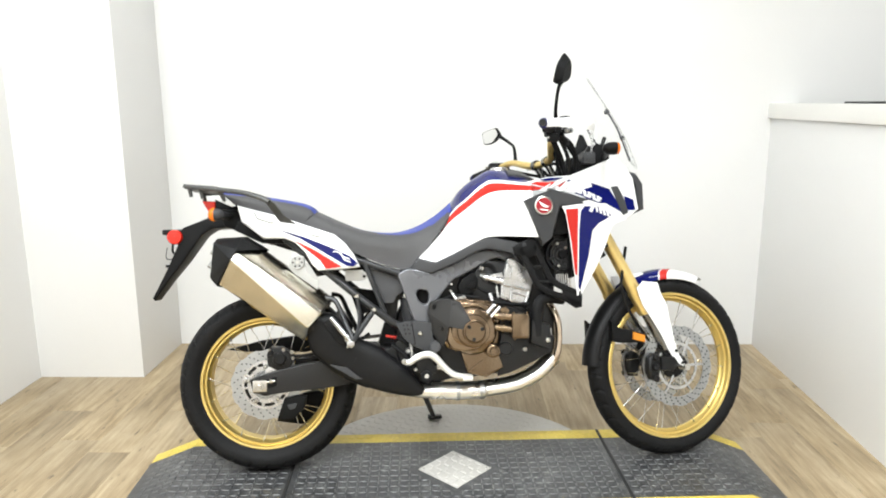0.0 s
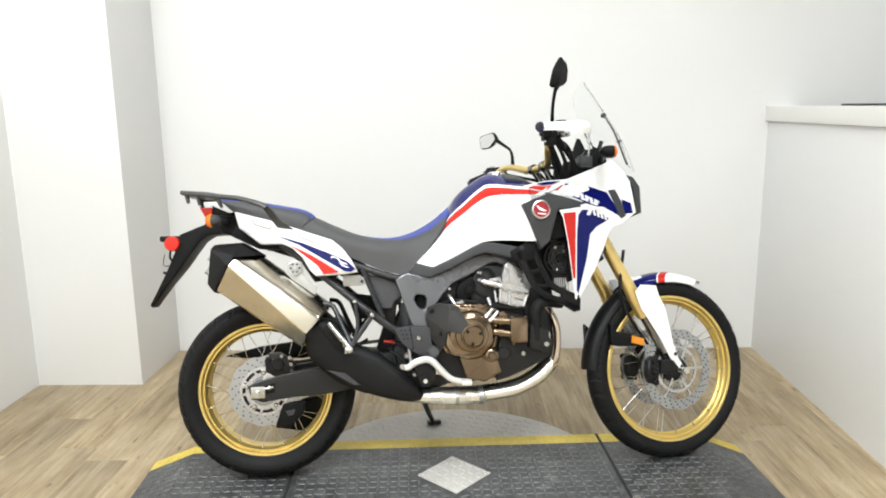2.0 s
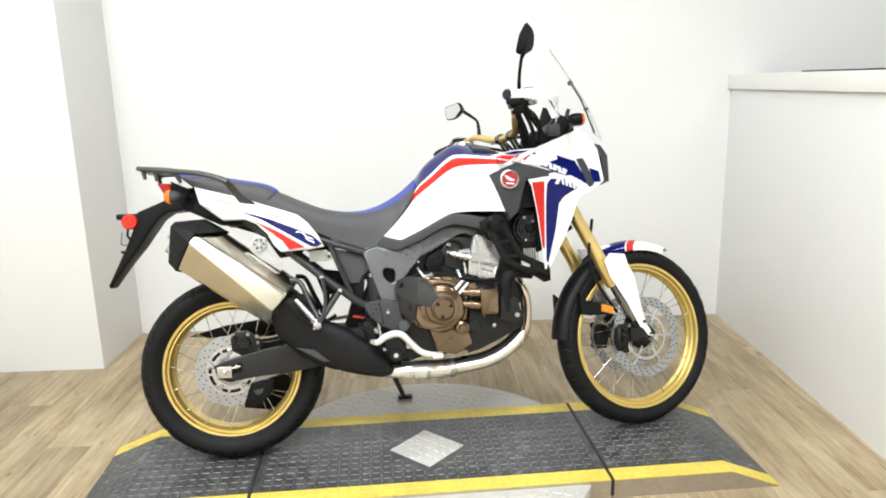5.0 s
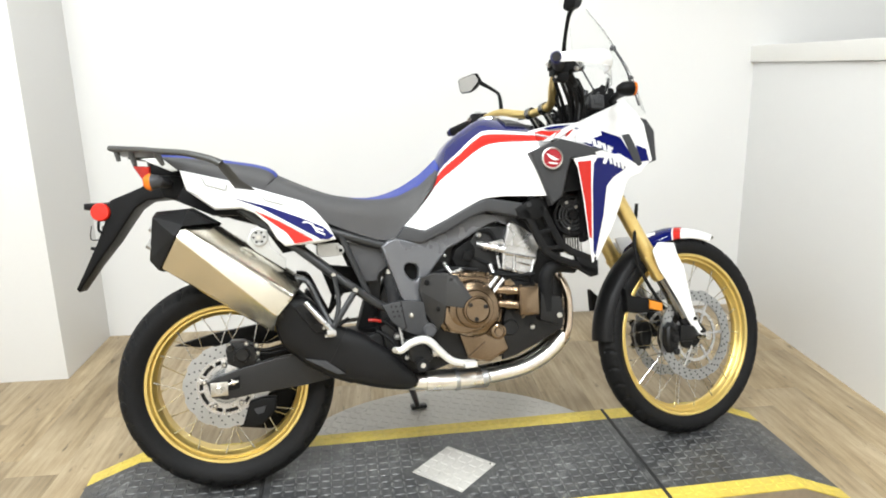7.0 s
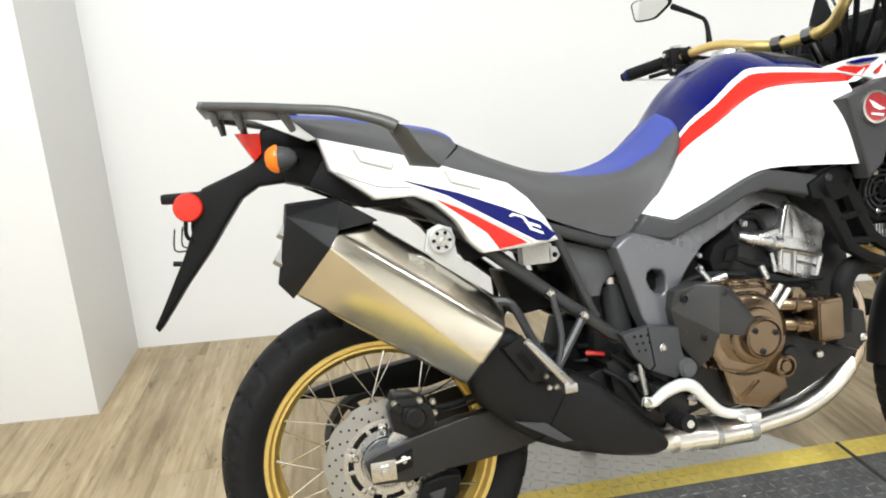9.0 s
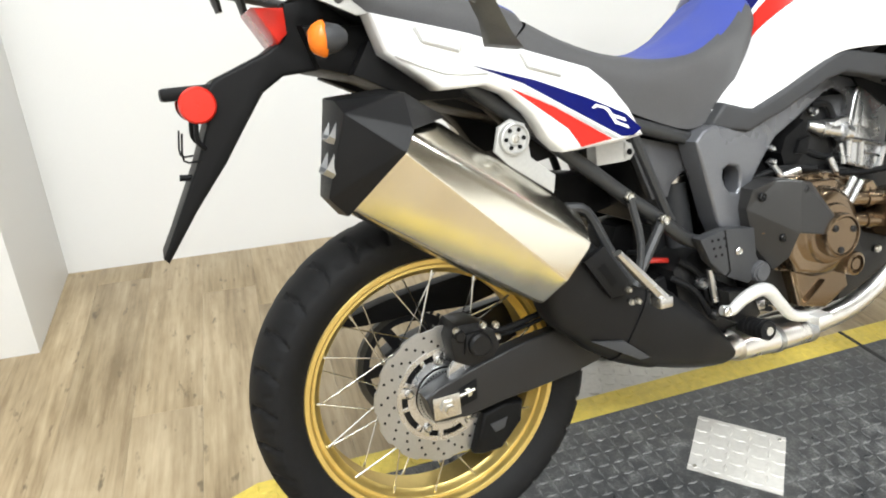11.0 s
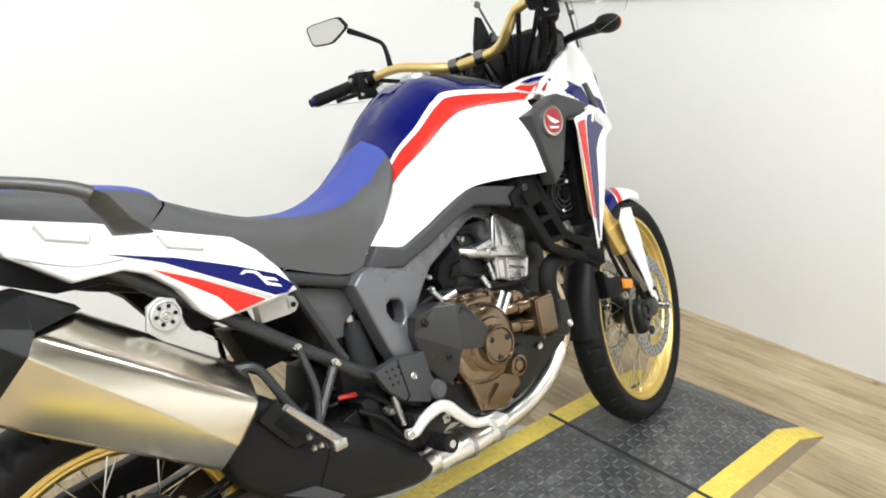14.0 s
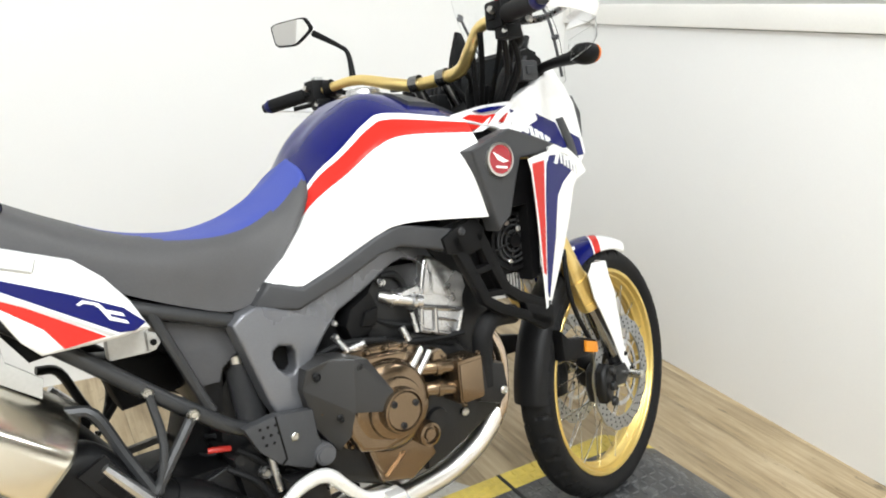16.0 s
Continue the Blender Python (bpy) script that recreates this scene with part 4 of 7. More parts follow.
for s in (1, -1):
    sub = subframe[0 if s > 0 else 1]
    for q in ((0.399, -0.200, 0.594), (0.339, -0.186, 0.642)):
        bolt((q[0], q[1] * s, q[2]), sub, 0.0105, 0.010, direction=-s)
    bm = bmesh.new()
    box(bm, (0.298, -0.158, 0.698), (0.362, -0.128, 0.738), 0.004)
    prism(bm, [(0.352, 0.700), (0.352, 0.736), (0.372, 0.728), (0.378, 0.712), (0.368, 0.700)], -0.158, -0.150, 0.002)
    tab = part("tool_bracket", bm if s > 0 else mirrored(bm), GREY_PLATE, sub, "light grey box bracket")
    bm = bmesh.new()
    lathe(bm, [(0.0002, -0.1592), (0.0055, -0.1592), (0.0055, -0.155)], 12, centre=(0.366, 0, 0.714), closed=False)
    part("bracket_eye", bm if s > 0 else mirrored(bm), PLASTIC_BLACK, tab)
both("side_cover", lambda b: prism(b, [(0.380, 0.742), (0.529, 0.697), (0.520, 0.664), (0.480, 0.635), (0.472, 0.612), (0.434, 0.612)], -0.128, -0.108, 0.006), COVER_GREY, label="grey plastic side cover")
bm = bmesh.new()
prism(bm, [(0.395, 0.735), (0.560, 0.700), (0.560, 0.640), (0.490, 0.620), (0.480, 0.545), (0.445, 0.560), (0.425, 0.640)], -0.098, 0.098, 0.010)
part("battery_box", bm, ENGINE_BLACK, bike, "black battery box between the frame rails")
bm = bmesh.new()
prism(bm, [(0.300, 0.670), (0.425, 0.650), (0.460, 0.585), (0.400, 0.572), (0.335, 0.565)], 0.010, 0.100, 0.010)
prism(bm, [(0.440, 0.540), (0.500, 0.545), (0.500, 0.400), (0.395, 0.405)], 0.000, 0.100, 0.010)
part("inner_fender", bm, PLASTIC_BLACK, bike, "black plastic inner fender ahead of the rear wheel")
# shock absorber with its reservoir and spring
bm = bmesh.new()
rod(bm, (0.52, -0.078, 0.64), (0.538, -0.078, 0.50), 0.027, 18)
shock = part("shock_absorber", bm, PLASTIC_GREY, bike, "charcoal rear shock absorber reservoir")
bm = bmesh.new()
lathe(bm, [(0.0002, 0.652), (0.014, 0.652), (0.018, 0.646), (0.028, 0.644), (0.028, 0.630)], 18, axis="z", centre=(0.520, -0.078, 0), closed=False)
part("adjuster_knob", bm, BOLT, shock)
bm = bmesh.new()
turns = [(0.46 + 0.10 * i / 72 + 0.033 * math.cos(2 * math.pi * i / 12) * 0.5, 0.0 + 0.034 * math.sin(2 * math.pi * i / 12), 0.43 + 0.20 * i / 72) for i in range(73)]
tube(bm, turns, 0.0055, 1, 6)
part("spring", bm, RAIL, shock, "dark coil spring")
bm = bmesh.new()
tube(bm, [(0.440, -0.105, 0.490), (0.455, -0.11, 0.489), (0.478, -0.11, 0.484)], 0.0055, 3, 10)
part("red_sleeve", bm, RED_SPRING, shock, "red cable sleeve")
bm = bmesh.new()
prism(bm, [(0.475, 0.41), (0.482, 0.56), (0.53, 0.66), (0.60, 0.66), (0.61, 0.42), (0.53, 0.38)], -0.06, 0.06, 0.02)
part("linkage_housing", bm, ENGINE_BLACK, bike, "black rear suspension linkage housing")

# ---- main frame ----
def holed(bm, outer, hole, y0, y1, bevel):
    """A plate in the side view with one opening through it."""
    faces_y = []
    loops = []
    for f in (y0, y1):
        rings = [[bm.verts.new((x, f(x, z), z)) for x, z in loop] for loop in (outer, hole)]
        edges = [bm.edges.new((r[i - 1], r[i])) for r in rings for i in range(len(r))]
        made = bmesh.ops.triangle_fill(bm, edges=edges, use_beauty=True, use_dissolve=False)
        faces_y.append([g for g in made["geom"] if isinstance(g, bmesh.types.BMFace)])
        loops.append((rings, edges))
    for a, b in zip(loops[0][0], loops[1][0]):
        for i in range(len(a)):
            bm.faces.new((a[i - 1], a[i], b[i], b[i - 1]))
    bmesh.ops.recalc_face_normals(bm, faces=bm.faces)
    bmesh.ops.bevel(bm, geom=loops[0][1], offset=bevel, segments=3, affect="EDGES", profile=0.6, clamp_overlap=True)


def spar(bm):
    outer = [(0.486, 0.716), (0.506, 0.733), (0.532, 0.740), (0.610, 0.721), (0.691, 0.751), (0.773, 0.793), (0.813, 0.803), (0.893, 0.790), (0.945, 0.776), (0.940, 0.748), (0.906, 0.752), (0.856, 0.770), (0.828, 0.763), (0.748, 0.721), (0.693, 0.696), (0.658, 0.659), (0.628, 0.620), (0.612, 0.577), (0.605, 0.528), (0.554, 0.528), (0.535, 0.566), (0.522, 0.608), (0.498, 0.680)]
    hole = [(0.566, 0.662), (0.590, 0.656), (0.597, 0.644), (0.595, 0.616), (0.587, 0.607), (0.574, 0.609), (0.560, 0.623), (0.552, 0.642), (0.555, 0.656)]
    holed(bm, outer, hole, plane(-0.176, 0.6, 0.7, 0.10), plane(-0.13, 0.6, 0.7, 0.06), 0.007)


frame_r = both("main_frame", spar, FRAME_GREY, label="grey cast-finish main frame spar")
both("frame_cheek", lambda b: prism(b, [(0.556, 0.590), (0.615, 0.590), (0.612, 0.665), (0.56, 0.665)], -0.135, -0.120, 0.004), PLASTIC_BLACK, frame_r)


def pivot(bm):
    prism(bm, [(0.475, 0.543), (0.534, 0.552), (0.602, 0.543), (0.607, 0.491), (0.621, 0.461), (0.588, 0.437), (0.531, 0.463), (0.498, 0.496)], -0.206, -0.180, 0.005)


pivots = both("heel_plate", pivot, PLASTIC_GREY, label="charcoal plastic heel plate with small holes")
bm = bmesh.new()
for i in range(3):
    for j in range(2 + (i < 2)):
        lathe(bm, [(0.0002, -0.2066), (0.003, -0.2066), (0.003, -0.20)], 8, centre=(0.502 + 0.014 * j + 0.004 * i, 0, 0.536 - 0.015 * i), closed=False)
tagged(part("plate_holes", bm, PLASTIC_BLACK, pivots[0]), kind="stuff")
bm = bmesh.new()
prism(bm, [(0.530, 0.551), (0.533, 0.551), (0.545, 0.470), (0.534, 0.461), (0.531, 0.463), (0.541, 0.472)], -0.2066, -0.2, 0.0)
part("plate_groove", bm, PLASTIC_BLACK, pivots[0])
bolt((0.562, -0.206, 0.506), pivots[0], 0.008, 0.005)
bm = bmesh.new()
lathe(bm, [(0.0002, -0.216), (0.015, -0.216), (0.016, -0.213), (0.019, -0.213), (0.021, -0.209), (0.021, -0.18)], 24, centre=(0.614, 0, 0.456), closed=False)
part("pivot_cap", bm, COVER_GREY, pivots[0], "round charcoal pivot cap")

# ---- engine ----
bm = bmesh.new()
prism(bm, [(0.600, 0.470), (0.612, 0.560), (0.640, 0.600), (0.760, 0.625), (0.900, 0.600), (0.960, 0.580), (1.040, 0.500), (1.045, 0.440), (0.990, 0.400), (0.895, 0.352), (0.740, 0.336), (0.640, 0.380)], -0.170, 0.17, 0.02, segments=3)
engine = part("engine", bm, ENGINE_BLACK, bike, "black and bronze parallel-twin engine")
bm = bmesh.new()
prism(bm, [(0.770, 0.600), (0.740, 0.680), (0.800, 0.760), (0.930, 0.760), (1.000, 0.690), (0.965, 0.580)], -0.150, 0.15, 0.015)
part("cylinder_block", bm, ENGINE_BLACK, engine, "black cylinder block")
bm = bmesh.new()
prism(bm, [(0.600, 0.520), (0.604, 0.598), (0.640, 0.620), (0.720, 0.624), (0.790, 0.620), (0.845, 0.600), (0.853, 0.540), (0.842, 0.462), (0.790, 0.440), (0.716, 0.430), (0.660, 0.446)], -0.202, -0.165, 0.010, segments=3)
prism(bm, [(0.612, 0.530), (0.616, 0.590), (0.648, 0.610), (0.720, 0.613), (0.786, 0.608), (0.832, 0.590), (0.838, 0.540), (0.828, 0.472), (0.784, 0.452), (0.718, 0.442), (0.668, 0.456)], -0.216, -0.190, 0.008, segments=3)
case = part("crankcase_cover", bm, BRONZE, engine, "bronze crankcase cover")
bm = bmesh.new()
lathe(bm, [(0.0002, -0.254), (0.048, -0.254), (0.056, -0.252), (0.059, -0.246), (0.073, -0.243), (0.083, -0.235), (0.088, -0.222), (0.089, -0.200)], 56, centre=(0.748, 0, 0.512), closed=False)
clutch = part("clutch_cover", bm, BRONZE, engine, "bronze round clutch cover")
bm = bmesh.new()
prism(bm, [(0.657, 0.532), (0.654, 0.482), (0.670, 0.450), (0.716, 0.438), (0.768, 0.450), (0.790, 0.475), (0.765, 0.520), (0.730, 0.534)], plane(-0.236, 0.66, 0.53, -0.05, 0.10), -0.195, 0.009, segments=3)
part("cover_shoulder", bm, BRONZE, clutch)
bm = bmesh.new()
lathe(bm, [(0.0002, -0.270), (0.034, -0.270), (0.036, -0.268), (0.0375, -0.273), (0.041, -0.272), (0.043, -0.266), (0.043, -0.245)], 48, centre=(0.751, 0, 0.511), closed=False)
part("clutch_cap", bm, BRONZE, clutch, "bronze round cap with three bolts")
for k in range(3):
    a = radians(20 + 120 * k)
    bolt((0.751 + 0.027 * math.cos(a), -0.2695, 0.511 + 0.027 * math.sin(a)), clutch, 0.0065, 0.004, mat=ENGINE_BLACK)
for x, z in ((0.722, 0.617), (0.762, 0.617), (0.804, 0.612), (0.838, 0.598), (0.846, 0.520), (0.668, 0.452)):
    bolt((x, -0.203, z), case, 0.0065, 0.008, mat=BRONZE)
bm = bmesh.new()
facets(bm, [(0.598, -0.206, 0.615), (0.640, -0.222, 0.628), (0.672, -0.247, 0.625), (0.703, -0.240, 0.616), (0.747, -0.268, 0.534), (0.730, -0.268, 0.516), (0.660, -0.256, 0.530), (0.653, -0.240, 0.484), (0.640, -0.216, 0.455), (0.603, -0.200, 0.508), (0.590, -0.198, 0.578)],
       [(10, 0, 1), (10, 1, 2), (10, 2, 6), (10, 6, 9), (9, 6, 7), (9, 7, 8), (2, 3, 4), (2, 4, 5), (2, 5, 6)], -0.170)
sound = part("sound_cover", bm, CASE_GREY, engine, "dark faceted plastic cover on the clutch side", 14)
for q in ((0.682, -0.245, 0.606), (0.640, -0.234, 0.522), (0.612, -0.212, 0.600)):
    bolt(q, sound, 0.008, 0.006, mat=BLACK_METAL)
bm = bmesh.new()
prism(bm, [(0.700, 0.448), (0.730, 0.357), (0.797, 0.338), (0.861, 0.373), (0.848, 0.415), (0.815, 0.450)], -0.200, -0.16, 0.010, segments=3)
sump = part("sump_cover", bm, BRONZE, engine, "bronze sump cover")
bm = bmesh.new()
prism(bm, [(0.732, 0.366), (0.742, 0.362), (0.783, 0.404)], -0.209, -0.195, 0.002)
part("sump_rib", bm, BRONZE, sump)
bm = bmesh.new()
lathe(bm, [(0.0002, -0.246), (0.011, -0.246), (0.013, -0.241), (0.017, -0.241), (0.018, -0.248), (0.023, -0.246), (0.0245, -0.240), (0.0245, -0.19)], 28, centre=(0.818, 0, 0.438), closed=False)
part("oil_cap", bm, BRONZE, engine, "round bronze oil filler cap")
bm = bmesh.new()
box(bm, (0.884, -0.264, 0.481), (0.946, -0.200, 0.570), 0.008)
solenoid = part("valve_block", bm, BRONZE, engine, "bronze square valve block")
bm = bmesh.new()
box(bm, (0.888, -0.266, 0.488), (0.942, -0.262, 0.562), 0.0018)
part("valve_lid", bm, BRONZE, solenoid)
for q in ((0.890, -0.262, 0.573), (0.940, -0.255, 0.572), (0.892, -0.262, 0.480)):
    bolt(q, solenoid, 0.005, 0.006, mat=BRONZE)
for z0, z1 in ((0.562, 0.556), (0.520, 0.512)):
    bm = bmesh.new()
    tube(bm, [(0.800, -0.205, z0), (0.838, -0.228, z0), (0.888, -0.238, z1)], 0.0140, 3, 12)
    rod(bm, (0.852, -0.231, z0 - 0.002), (0.862, -0.233, z0 - 0.003), 0.0175, 14)
    part("oil_pipe", bm, BRONZE, engine, "bronze cross pipe")
bm = bmesh.new()
prism(bm, [(0.845, 0.560), (0.850, 0.590), (0.868, 0.594), (0.880, 0.580), (0.880, 0.556)], -0.236, -0.20, 0.003)
part("pipe_saddle", bm, BRONZE, engine)
for k in range(2):
    bm = bmesh.new()
    rod(bm, (0.784 + 0.023 * k, -0.232, 0.556 - 0.004 * k), (0.829 + 0.019 * k, -0.225, 0.603 - 0.010 * k), 0.0068, 10)
    part("dowel_tube", bm, ALU, engine, "bright short tube")
bm = bmesh.new()
prism(bm, [(0.850, 0.470), (0.860, 0.500), (0.940, 0.480), (1.010, 0.500), (1.052, 0.480), (1.044, 0.422), (0.960, 0.382), (0.885, 0.350), (0.840, 0.340), (0.845, 0.410)], -0.192, -0.165, 0.010)
part("generator_cover", bm, ENGINE_BLACK, engine, "black lower engine cover")
bm = bmesh.new()
lathe(bm, [(0.0002, -0.200), (0.022, -0.200), (0.025, -0.194), (0.025, -0.18)], 24, centre=(0.870, 0, 0.440), closed=False)
part("inspection_cap", bm, ENGINE_BLACK, engine)
# cylinder head
bm = bmesh.new()
prism(bm, [(0.864, 0.672), (0.886, 0.762), (0.896, 0.770), (0.914, 0.764), (0.982, 0.716), (0.974, 0.645)], -0.178, 0.12, 0.006, segments=3)
prism(bm, [(0.902, 0.742), (0.958, 0.706), (0.954, 0.676), (0.900, 0.692)], -0.181, -0.17, 0.003)
prism(bm, [(0.898, 0.690), (0.900, 0.726), (0.893, 0.760), (0.888, 0.758), (0.874, 0.696)], -0.184, -0.17, 0.004)
prism(bm, [(0.960, 0.712), (0.984, 0.716), (0.990, 0.690), (0.976, 0.664), (0.962, 0.668)], -0.172, -0.14, 0.004)
head = part("cylinder_head", bm, ALU, engine, "bare aluminium cylinder head cover")
bm = bmesh.new()
prism(bm, [(0.860, 0.672), (0.968, 0.646), (0.948, 0.594), (0.858, 0.624)], -0.182, -0.10, 0.004)
for a, b, r in (((0.862, 0.672), (0.968, 0.646), 0.0052), ((0.860, 0.626), (0.949, 0.596), 0.0045), ((0.899, 0.664), (0.896, 0.614), 0.0055), ((0.866, 0.670), (0.862, 0.626), 0.0050), ((0.964, 0.646), (0.948, 0.598), 0.0055), ((0.906, 0.640), (0.952, 0.626), 0.0035)):
    rod(bm, (a[0], -0.184, a[1]), (b[0], -0.184, b[1]), r, 8)
part("mount_frame", bm, ALU, engine, "ribbed cast aluminium mounting lugs")
bm = bmesh.new()
prism(bm, [(0.840, 0.622), (0.860, 0.618), (0.950, 0.588), (0.948, 0.574), (0.880, 0.590), (0.842, 0.606)], -0.176, -0.10, 0.004)
part("head_base", bm, ENGINE_BLACK, engine)
bm = bmesh.new()
tube(bm, [(0.790, -0.152, 0.706), (0.800, -0.156, 0.703), (0.814, -0.164, 0.697), (0.872, -0.178, 0.681)], [0.0085, 0.0110, 0.0130, 0.0150], 3, 14)
rod(bm, (0.812, -0.163, 0.698), (0.818, -0.165, 0.6965), 0.0165, 14)
rod(bm, (0.846, -0.178, 0.687), (0.853, -0.178, 0.685), 0.0185, 14)
prism(bm, [(0.822, 0.708), (0.868, 0.716), (0.872, 0.694), (0.836, 0.690)], -0.180, -0.14, 0.004)
part("water_pipe", bm, ALU, engine, "aluminium water pipe")
bm = bmesh.new()
lathe(bm, [(0.0002, -0.166), (0.006, -0.166), (0.0095, -0.160), (0.0095, -0.150)], 14, centre=(0.796, 0, 0.732), closed=False)
part("knob", bm, BOLT, engine)
bm = bmesh.new()
prism(bm, [(0.705, 0.664), (0.717, 0.694), (0.764, 0.722), (0.780, 0.690), (0.776, 0.664), (0.751, 0.638), (0.716, 0.634)], -0.168, -0.08, 0.008)
prism(bm, [(0.735, 0.660), (0.745, 0.685), (0.772, 0.690), (0.765, 0.655)], -0.176, -0.16, 0.004)
throttle = part("throttle_body", bm, PLASTIC_BLACK, engine, "black throttle body")
for q in ((0.789, -0.165, 0.733), (0.681, -0.165, 0.677), (0.679, -0.170, 0.652), (0.700, -0.17, 0.624),):
    bolt(q, engine, 0.0065, 0.009, mat=ALU)
for a, b, r in (((0.676, -0.165, 0.655), (0.700, -0.178, 0.618), 0.007), ((0.700, -0.17, 0.620), (0.730, -0.19, 0.632), 0.008), ((0.820, -0.178, 0.640), (0.828, -0.186, 0.612), 0.007), ((0.845, -0.18, 0.665), (0.850, -0.185, 0.625), 0.005)):
    bm = bmesh.new()
    rod(bm, a, b, r, 10)
    part("fitting", bm, ALU, engine, "small bright engine fitting")
bm = bmesh.new()
for pts in ([(0.70, -0.16, 0.62), (0.80, -0.175, 0.612), (0.90, -0.18, 0.60), (0.96, -0.19, 0.60)], [(0.72, -0.13, 0.70), (0.80, -0.15, 0.650), (0.87, -0.165, 0.63)], [(0.80, -0.15, 0.745), (0.84, -0.16, 0.73), (0.88, -0.15, 0.60)], [(0.64, -0.15, 0.62), (0.70, -0.17, 0.635), (0.78, -0.18, 0.625)]):
    tube(bm, pts, 0.0065, 5, 8)
tagged(part("engine_wiring", bm, RUBBER, engine, "black wiring and rubber hoses"), kind="stuff")
bm = bmesh.new()
tube(bm, [(0.985, -0.212, 0.485), (0.984, -0.216, 0.550), (0.990, -0.218, 0.598), (1.020, -0.216, 0.621), (1.085, -0.204, 0.615)], 0.0215, 6, 16)
part("radiator_hose", bm, RUBBER, engine, "thick black rubber radiator hose")
bm = bmesh.new()
prism(bm, [(0.955, 0.460), (0.962, 0.545), (1.028, 0.525), (1.036, 0.462), (1.010, 0.440)], -0.232, -0.12, 0.010)
part("water_pump", bm, ENGINE_BLACK, engine)
bolt((1.018, -0.233, 0.470), engine, 0.0085, 0.005)
bolt((0.940, -0.196, 0.436), engine, 0.0085, 0.006)
bm = bmesh.new()
prism(bm, [(0.900, 0.800), (0.960, 0.830), (1.050, 0.870), (1.066, 0.700), (1.068, 0.520), (1.020, 0.470), (0.960, 0.520), (0.955, 0.640), (0.980, 0.700)], -0.150, 0.15, 0.01)
part("radiator_duct", bm, ENGINE_BLACK, engine, "black ducting behind the radiators")
bm = bmesh.new()
prism(bm, [(0.615, 0.680), (0.700, 0.715), (0.800, 0.780), (0.890, 0.790), (0.890, 0.600), (0.640, 0.590)], -0.118, 0.118, 0.01)
part("airbox", bm, ENGINE_BLACK, engine, "black airbox above the engine")

# ---- foot controls ----
bm = bmesh.new()
prism(bm, [(0.470, 0.470), (0.520, 0.500), (0.720, 0.480), (0.750, 0.350), (0.600, 0.305), (0.500, 0.330)], -0.135, 0.135, 0.02)
part("lower_case", bm, ENGINE_BLACK, engine, "black lower rear engine case")
for q, r in (((0.520, -0.150, 0.440), 0.012), ((0.560, -0.150, 0.400), 0.009), ((0.600, -0.160, 0.392), 0.012), ((0.640, -0.165, 0.372), 0.008), ((0.545, -0.155, 0.372), 0.010), ((0.690, -0.150, 0.400), 0.008)):
    bolt(q, engine, r, 0.016, mat=ALU)
bm = bmesh.new()
for pts in ([(0.48, -0.14, 0.49), (0.52, -0.155, 0.455), (0.54, -0.155, 0.400), (0.60, -0.16, 0.360)], [(0.46, -0.14, 0.46), (0.50, -0.16, 0.430), (0.53, -0.165, 0.380)], [(0.56, -0.15, 0.43), (0.60, -0.17, 0.405), (0.65, -0.16, 0.365), (0.70, -0.15, 0.345)]):
    bm = bmesh.new()
    tube(bm, pts, 0.006, 5, 8)
    part("hose", bm, RUBBER, engine, "black hose by the swingarm pivot")
bm = bmesh.new()
box(bm, (0.620, -0.195, 0.372), (0.640, -0.185, 0.392), 0.002)
part("brake_switch", bm, ALU, engine, "bright brake switch")
bm = bmesh.new()
rod(bm, (0.528, -0.17, 0.470), (0.536, -0.175, 0.405), 0.007, 10)
part("brake_rod", bm, ALU, engine)
bm = bmesh.new()
tube(bm, [(0.498, -0.232, 0.412), (0.520, -0.234, 0.408), (0.545, -0.236, 0.424), (0.580, -0.238, 0.434), (0.606, -0.238, 0.426), (0.634, -0.236, 0.396), (0.668, -0.232, 0.364), (0.702, -0.230, 0.352), (0.735, -0.232, 0.350)], [0.009, 0.011, 0.0125, 0.013, 0.013, 0.012, 0.011, 0.0105, 0.009], 5, 12, flat=(1, 0.8))
brake_pedal = part("brake_pedal", bm, PEDAL, bike, "bright cast curved brake pedal")
bm = bmesh.new()
box(bm, (0.705, -0.262, 0.340), (0.742, -0.222, 0.358), 0.004)
part("pedal_tip", bm, PEDAL, brake_pedal)
bolt((0.500, -0.243, 0.412), brake_pedal, 0.009, 0.006)
for s in (1, -1):
    bm = bmesh.new()
    prism(bm, [(0.540, 0.430), (0.600, 0.420), (0.620, 0.370), (0.590, 0.345), (0.550, 0.370)], -0.205, -0.165, 0.006)
    hang = part("footpeg_bracket", bm if s > 0 else mirrored(bm), ENGINE_BLACK, bike, "black footpeg bracket")
    bm = bmesh.new()
    tube(bm, [(0.578, -0.196, 0.356), (0.578, -0.262, 0.362)], 0.0155, 1, 14)
    part("footpeg", bm if s > 0 else mirrored(bm), RUBBER, hang, "black ribbed rubber footpeg")
    for k in range(5):
        bm = bmesh.new()
        tube(bm, [(0.578, -0.214 - 0.011 * k, 0.3578 + 0.001 * k), (0.578, -0.219 - 0.011 * k, 0.3583 + 0.001 * k)], 0.0185, 1, 14)
        part("peg_rib", bm if s > 0 else mirrored(bm), RUBBER, hang)
bm = bmesh.new()
rod(bm, (0.578, -0.262, 0.362), (0.578, -0.267, 0.3625), 0.008, 12)
part("peg_pin", bm, BOLT, brake_pedal)
bm = bmesh.new()
tube(bm, [(0.585, 0.10, 0.262), (0.600, 0.20, 0.200), (0.640, 0.36, 0.092)], [0.015, 0.012, 0.010], 4, 10)
